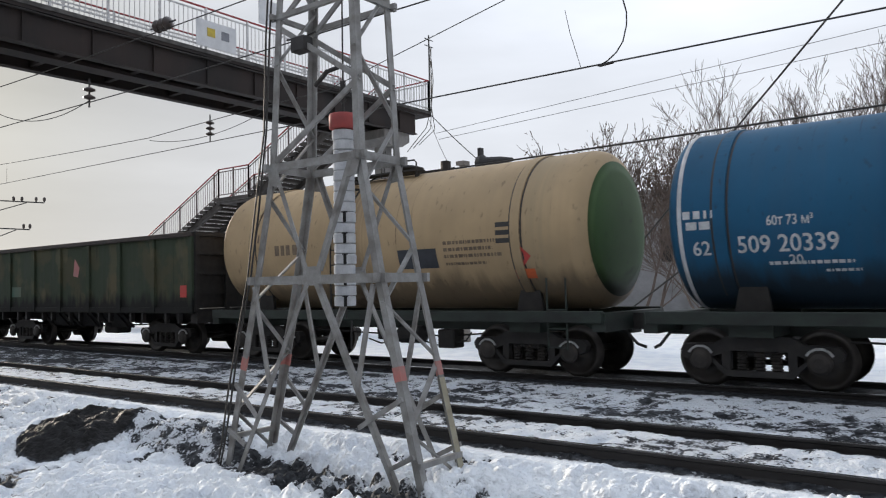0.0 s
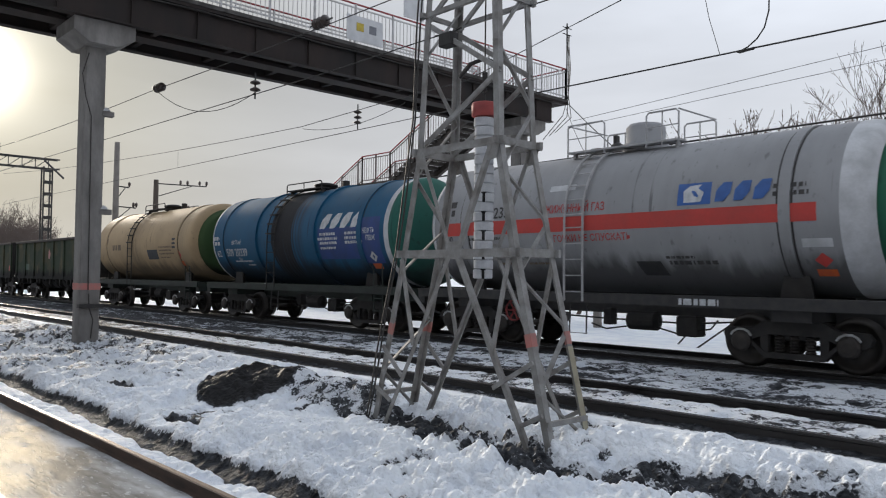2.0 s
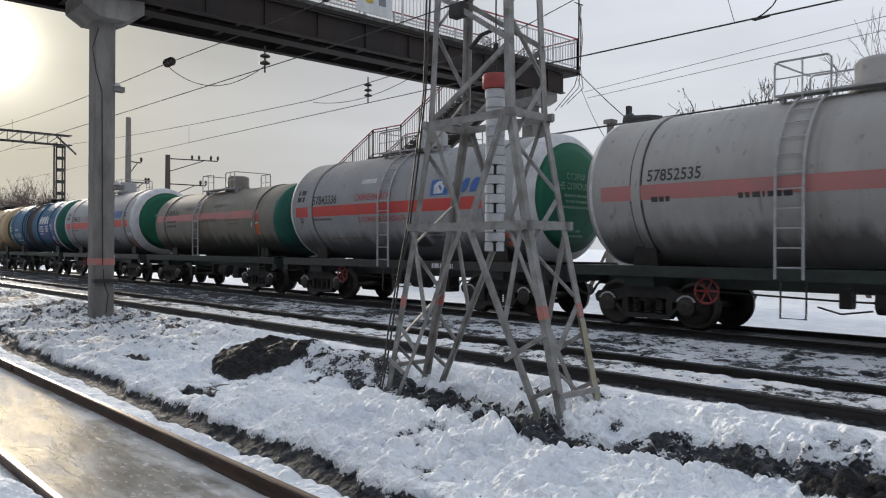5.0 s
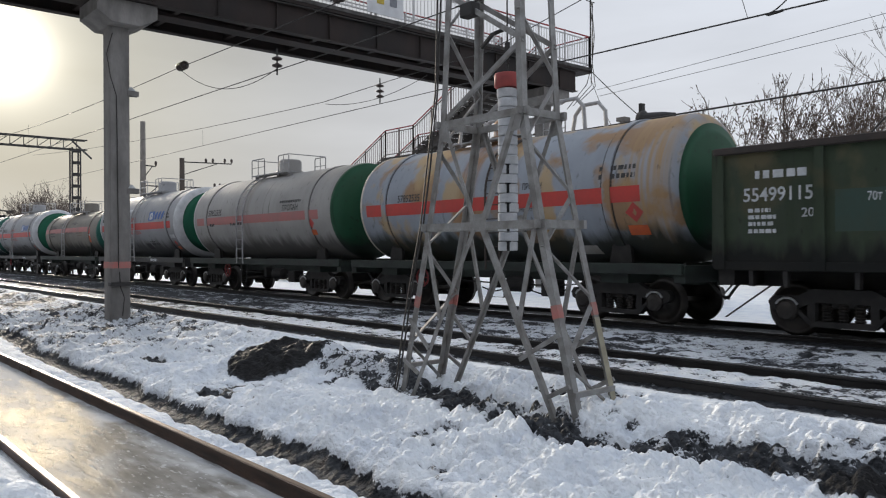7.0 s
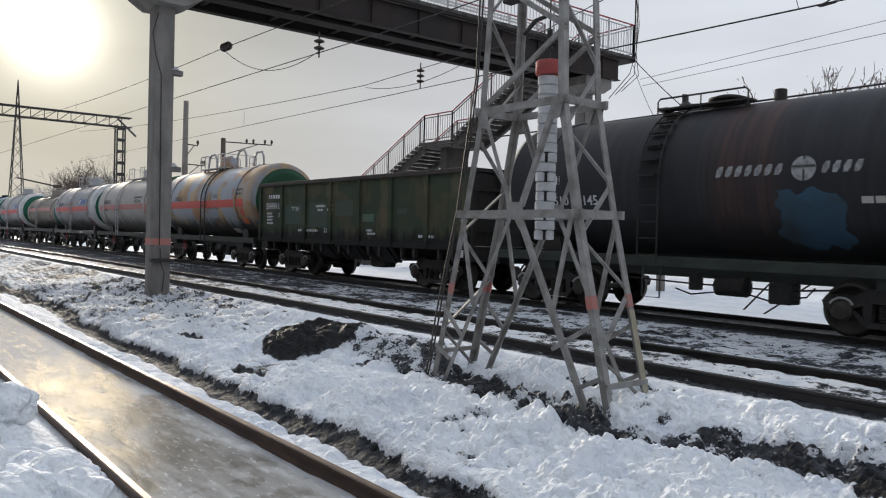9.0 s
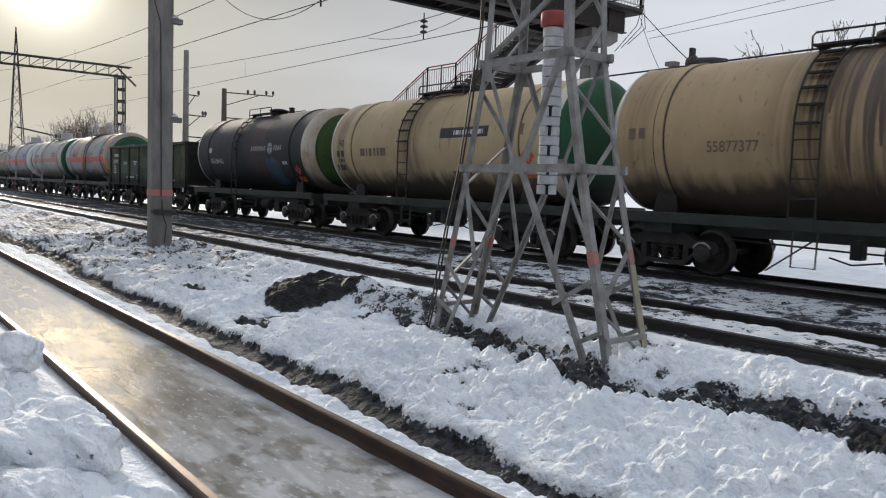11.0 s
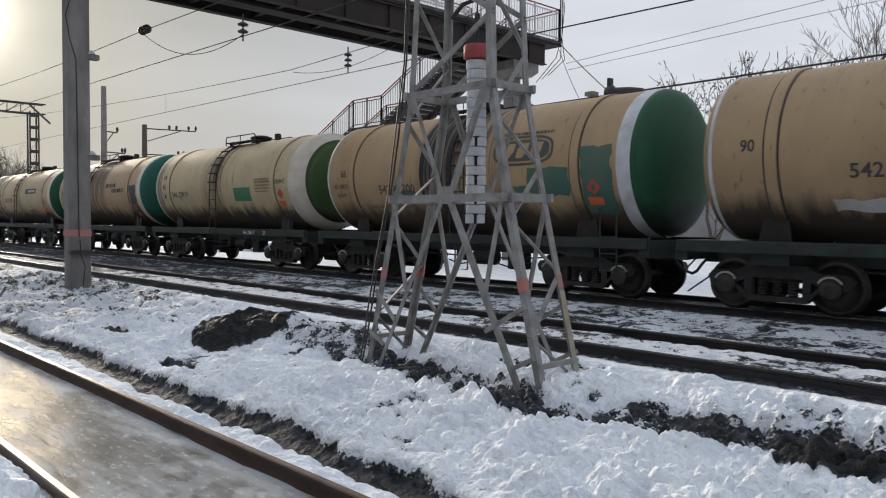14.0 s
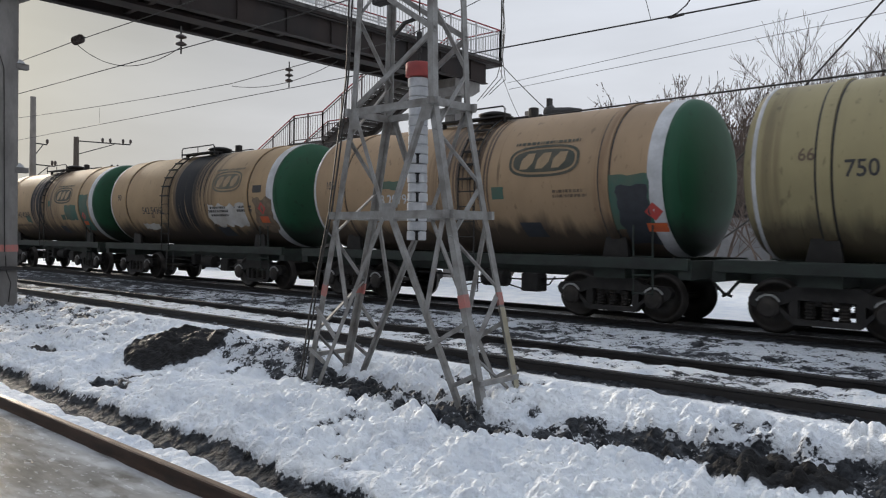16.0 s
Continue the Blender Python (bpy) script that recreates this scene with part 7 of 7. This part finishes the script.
# ---- poles, gantry, lamp ----
def build_gantry():
    """A concrete-legged gantry with a latticed beam over the tracks, far up the line."""
    x, y0, y1, z = -63.6, 17.8, -6.0, 10.7
    g = tagged(empty("gantry", x, 0, 0), "latticed steel gantry over the tracks", "gantry")
    for y in (y0, y1):
        for s in (-1, 1):
            bm = B()
            for sy in (-1, 1):
                beam(bm, (s * 0.3, y + sy * 0.3, 0), (s * 0.3, y + sy * 0.3, z - 0.6), 0.1, 0.1)
            part("leg", bm, "iron", g)
        for k in range(11):
            bm = B()
            beam(bm, (0.36, y - 0.3, 0.8 + k * 0.9), (0.36, y + 0.3, 0.8 + k * 0.9), 0.08, 0.25)
            part("leg_lacing", bm, "iron", g)
    for zz in (z, z - 0.75):
        for s in (-0.3, 0.3):
            bm = B()
            beam(bm, (s, y0 + 0.8, zz), (s, y1 - 0.8, zz), 0.09, 0.09)
            part("chord", bm, "iron", g)
    n = 26
    bm = B()
    for k in range(n):
        a, b = y0 + (y1 - y0) * k / n, y0 + (y1 - y0) * (k + 1) / n
        beam(bm, (0.3, a, z), (0.3, b, z - 0.75), 0.05, 0.05)
        beam(bm, (0.3, a, z), (0.3, a, z - 0.75), 0.05, 0.05)
    part("beam_lacing", bm, "iron", g)
    bm = B()
    beam(bm, (0, y0 - 0.2, z - 0.1), (3.0, y0 + 0.3, z - 1.7), 0.08, 0.12)
    part("stay", bm, "iron", g)
    return g


build_gantry()


def build_pole(x, y, top, r, mat, label, arms):
    z0 = level(x, y) - 0.2
    pole = tagged(empty("utility_pole", x, y, 0), label, "pole")
    bm = B()
    turned(bm, [(z0, r * 1.15), (top, r * 0.8)], "z", 12)
    part("shaft", bm, mat, pole, "", True)
    for z, length, pins in arms:
        bm = B()
        beam(bm, (0, 0.0, z), (length * 0.5, length, z - 0.08), 0.07, 0.07)
        beam(bm, (0, 0, z - 0.9), (length * 0.35, length * 0.7, z - 0.1), 0.05, 0.05)
        part("arm", bm, "iron", pole)
        for k in range(pins):
            bm = B()
            u = 1 - 0.14 * k if k < 2 else 0.62 - 0.14 * (k - 2)
            turned(bm, [(z - 0.05, 0.03), (z + 0.08, 0.09), (z + 0.22, 0.08), (z + 0.28, 0.02)], "z", 8, (length * 0.5 * u, length * u, 0))
            part("insulator", bm, "insulator", pole)
    return pole


build_pole(2.6, 19.95, 15.2, 0.2, "pole", "tall grey concrete pole beside the main track", ())
build_pole(60.2, 30.1, 14.6, 0.2, "pole", "tall grey concrete pole far down the line", ())
build_pole(-49.9, 18.05, 10.4, 0.2, "pole", "grey concrete line pole with iron brackets", ((7.6, 0.7, 1), (6.3, 1.1, 2), (4.9, 1.3, 2)))
build_pole(-50.8, 21.0, 8.35, 0.2, "wood", "dark wooden telegraph pole with cross arms", ((8.1, 2.9, 4), (6.4, 2.2, 2)))


def build_far_tower():
    t = tagged(empty("lattice_tower", -120, 20.0, 0), "thin steel lattice tower far off", "tower")
    bm = B()
    for s, q in ((-1, -1), (1, -1), (1, 1), (-1, 1)):
        beam(bm, (s * 1.1, q * 1.1, 0), (0, 0, 22), 0.1, 0.1)
    for k in range(12):
        z = 1.5 + 1.6 * k
        w = 1.1 * (1 - z / 22)
        w2 = 1.1 * (1 - (z + 1.6) / 22)
        beam(bm, (w, -w, z), (w2, w2, z + 1.6), 0.06, 0.06)
        beam(bm, (w, w, z), (w2, -w2, z + 1.6), 0.06, 0.06)
        beam(bm, (-w, -w, z), (w2, -w2, z + 1.6), 0.06, 0.06)
    part("frame", bm, "iron", t)
    bm = B()
    beam(bm, (0, 0, 8.5), (1, 4.5, 7.6), 0.2, 0.2)
    turned(bm, [(7.3, 0.5), (7.7, 0.6), (7.8, 0.2)], "z", 10, (1.1, 4.9, 0))
    part("lamp_arm", bm, "iron", t)


build_far_tower()


def build_lamp():
    """A floodlight on a concrete post beyond the train."""
    x, y = -15.7, 22.0
    lamp = tagged(empty("floodlight", x, y, 0), "dark floodlight on a grey concrete post", "floodlight")
    bm = B()
    turned(bm, [(level(x, y) - 0.2, 0.15), (6.5, 0.12)], "z", 10)
    box(bm, -0.17, 0.17, -0.17, 0.17, 6.42, 6.56)
    part("post", bm, "pole", lamp)
    bm = B()
    tube(bm, [(0.1, 0, 5.9), (0.5, 0.05, 5.75), (0.85, 0.1, 5.95), (0.9, 0.1, 6.25)], 0.035, 6)
    tube(bm, [(0.1, 0, 6.1), (0.45, 0.0, 6.15), (0.8, 0.1, 6.3)], 0.03, 6)
    part("bracket", bm, "iron", lamp)
    bm = B()
    turned(bm, [(0.55, 0.03), (0.6, 0.26), (0.78, 0.3), (0.9, 0.2), (1.5, 0.15), (1.95, 0.06), (1.98, 0.02)], "x", 14, (0, 0.1, 6.42))
    box(bm, 0.62, 0.74, 0.0, 0.2, 6.55, 6.95)
    box(bm, 0.66, 0.78, 0.0, 0.2, 5.95, 6.3)
    part("lamp_head", bm, "iron", lamp)


build_lamp()


def build_shed():
    s = tagged(empty("storage_shed", 0, 0, 0), "low pale corrugated shed with a dark roof behind the tracks", "shed")
    x0, x1, y0, y1, z1 = -13.5, 24.0, 40.0, 47.0, 2.75
    bm = B()
    n = 150
    a, b = [], []
    for k in range(n + 1):
        x = x0 + (x1 - x0) * k / n
        y = y0 + (0.05 if k % 2 else 0.0)
        a.append(bm.verts.new((x, y, 0.0)))
        b.append(bm.verts.new((x, y, z1)))
    for k in range(n):
        bm.faces.new((a[k], a[k + 1], b[k + 1], b[k]))
    box(bm, x0, x1, y0 + 0.1, y1, 0.0, z1)
    part("wall", bm, "shed_wall", s)
    bm = B()
    slab(bm, [(x0 - 0.4, z1), (x1 + 0.4, z1), (x1 + 0.4, z1 + 0.35), (x0 - 0.4, z1 + 0.35)], y0 - 0.5, y1 + 0.4)
    part("roof", bm, "shed_roof", s)
    bm = B()
    slab(bm, [(x0 - 0.4, z1 + 0.352), (x1 + 0.4, z1 + 0.352), (x1 + 0.3, z1 + 0.5), (x0 - 0.3, z1 + 0.5)], y0 - 0.45, y1 + 0.35)
    part("roof_snow", bm, "white", s)


build_shed()


def build_warehouse():
    """A long grey building with a low ribbed roof behind the trees."""
    w = tagged(empty("warehouse", 0, 0, 0), "long grey building with a low ribbed metal roof", "building")
    x0, x1, y0, y1 = -29.5, -13.9, 41.0, 53.0
    bm = B()
    box(bm, x0, x1, y0, y1, 0.0, 6.6)
    part("wall", bm, "warehouse_wall", w)
    for side, ya, yb in (("near", y0 - 0.5, 47.0), ("far", y1 + 0.5, 47.0)):
        bm = B()
        n, last = 78, None
        for k in range(n + 1):
            x = x0 - 0.4 + (x1 - x0 + 0.8) * k / n
            dz = 0.07 if k % 2 else 0.0
            pair = (bm.verts.new((x, ya, 6.55 + dz)), bm.verts.new((x, yb, 8.1 + dz)))
            if last:
                bm.faces.new((last[0], pair[0], pair[1], last[1]))
            last = pair
        part("roof_slope", bm, "warehouse_roof", w)
    for k in range(5):
        bm = B()
        box(bm, x0 + 1.4 + 3.0 * k, x0 + 2.9 + 3.0 * k, y0 - 0.05, y0 + 0.02, 3.4, 5.2)
        part("window", bm, "slot", w, "dark window")


build_warehouse()


def build_fence():
    """A fence of level metal boards beyond the main track."""
    f = tagged(empty("fence", 0, 30.0, 0), "pale grey fence of level metal boards", "fence")
    for k in range(11):
        bm = B()
        box(bm, -9.2 + 3 * k, -9.08 + 3 * k, 0.03, 0.13, 0.1, 3.35)
        part("post", bm, "iron", f)
    for k in range(12):
        bm = B()
        box(bm, -9.3, 21.0, -0.02 + 0.004 * (k % 2), 0.025, 0.55 + 0.235 * k, 0.77 + 0.235 * k, 0.008)
        part("board", bm, "shed_wall", f)


build_fence()

# ---- trees ----
def build_tree(x, y, height, seed, leaves=0, spread_by=0.5, name="bare_tree", label="leafless grey-brown winter tree", trunks=1):
    rnd = random.Random(seed)
    z0 = level(x, y) - 0.15
    tree = tagged(empty(name, x, y, z0), label, "tree")
    trunk, crown, tips = B(), B(), []

    def grow(p, d, length, r, depth):
        n = 3
        pts, radii = [p], [r]
        for k in range(n):
            d = (d + Vector((rnd.gauss(0, 0.13), rnd.gauss(0, 0.13), rnd.gauss(0.04, 0.08)))).normalized()
            pts.append(pts[-1] + d * length / n)
            radii.append(max(0.013, r * (1 - 0.45 * (k + 1) / n)))
        tube(trunk if depth < 2 else crown, pts, radii, 6 if depth < 2 else 3)
        if depth >= (7 if height > 9 else 6):
            tips.append((pts[-1], d))
            return
        kids = 3 if depth < 3 or (depth == 4 and height > 15) else 2
        for k in range(kids + (1 if depth in (1, 2) else 0)):
            a = rnd.uniform(0, 2 * math.pi)
            tilt = rnd.uniform(0.3, 0.85) * (spread_by / 0.5)
            side = Vector((math.cos(a), math.sin(a), 0))
            side = (side - d * side.dot(d)).normalized()
            e = (d * math.cos(tilt) + side * math.sin(tilt) + Vector((0, 0, 0.12))).normalized()
            start = pts[-1] if k == 0 else pts[rnd.choice((1, 2, 3))]
            grow(start, d.lerp(e, 0.35).normalized() if k == 0 else e, length * rnd.uniform(0.6, 0.84), radii[-1] * rnd.uniform(0.6, 0.85), depth + 1)

    for k in range(trunks):
        lean = Vector((rnd.uniform(-0.25, 0.25), rnd.uniform(-0.25, 0.25), 1)).normalized() if trunks > 1 else Vector((rnd.uniform(-0.06, 0.06), 0, 1))
        grow(Vector((rnd.uniform(-0.4, 0.4) * (trunks > 1), 0, 0)), lean, height * 0.30, height * 0.014 / trunks ** 0.4, 0)
    part("trunk", trunk, "bark", tree)
    part("crown", crown, "bark", tree)
    if leaves:
        bm = B()
        for k in range(leaves):
            p, d = tips[int(len(tips) * rnd.random() ** 1.6)]
            c = p + Vector((rnd.gauss(0, 0.16), rnd.gauss(0, 0.16), rnd.gauss(-0.1, 0.16)))
            u = Vector((rnd.gauss(0, 1), rnd.gauss(0, 1), rnd.gauss(0, 1))).normalized()
            v = u.cross(Vector((rnd.gauss(0, 1), rnd.gauss(0, 1), 1))).normalized()
            s = rnd.uniform(0.05, 0.10)
            m1 = bm.verts.new(c + v * s * 0.5 + u.cross(v) * s * 0.15)
            bm.faces.new((bm.verts.new(c - u * s), m1, bm.verts.new(c + u * s), bm.verts.new(c - v * s * 0.5)))
        leaf = part("withered_leaves", bm, "dead_leaf", tree)
    return tree


LEAFY = "small winter tree with clusters of withered brown leaves"
build_tree(-16.9, 34.0, 10.6, 3, 1500, 0.42, "leafy_tree", LEAFY, 2)
build_tree(-14.2, 35.0, 9.0, 8, 1000, 0.42, "leafy_tree", LEAFY, 2)
build_tree(-19.0, 56.0, 15.2, 12, spread_by=0.37, label="tall leafless winter tree behind the shed")
build_tree(-15.6, 56.0, 16.5, 14, spread_by=0.37, label="tall leafless winter tree behind the shed")
build_tree(-11.8, 57.0, 17.5, 15, spread_by=0.37, label="tall leafless winter tree behind the shed")
build_tree(-8.0, 57.0, 18, 16, spread_by=0.37, label="tall leafless winter tree behind the shed")
build_tree(-4.0, 58.0, 18.5, 18, spread_by=0.37, label="tall leafless winter tree behind the shed")
build_tree(-11.4, 38.0, 8.0, 19, trunks=3, label="leafless grey bush behind the tracks", name="bare_bush")
build_tree(-10.5, 31.0, 7, 20, trunks=3, label="leafless grey bush behind the tracks", name="bare_bush")
build_tree(-22.6, 30.0, 8.2, 22, spread_by=0.4, label="thin leafless sapling behind the tracks", name="sapling")
for k in range(7):
    build_tree(-95 - 7 * k, 21.5 + 2.6 * k, 8.5 + (k * 37 % 5) * 0.7, 40 + k, spread_by=0.6, trunks=3, label="far leafless bush on the horizon", name="far_bush")


# ---- motion: the train rolls by to the left ----
def rolled(t):
    """How far the train has gone after t seconds."""
    return -10.9355 * t + 0.07294 * t * t - 0.003365 * t ** 3


def motions():
    steps = [k * 0.5 for k in range(33)]
    for car, at in TRAIN:
        walk(car, [(t, pose(at + rolled(t), MAIN, Z_MAIN)) for t in steps])
    turns = [(k / FPS, math.degrees(rolled(k / FPS) / 0.475)) for k in range(16 * FPS + 1)]
    for car, _ in TRAIN:
        for bogie in [o for o in car.children if o.name.startswith("bogie")]:
            for w in [o for o in bogie.children if o.name.startswith("wheelset")]:
                x, y, z = w.location
                walk(w, [(t, pose(x, y, z, 0, a, 0)) for t, a in turns])


motions()
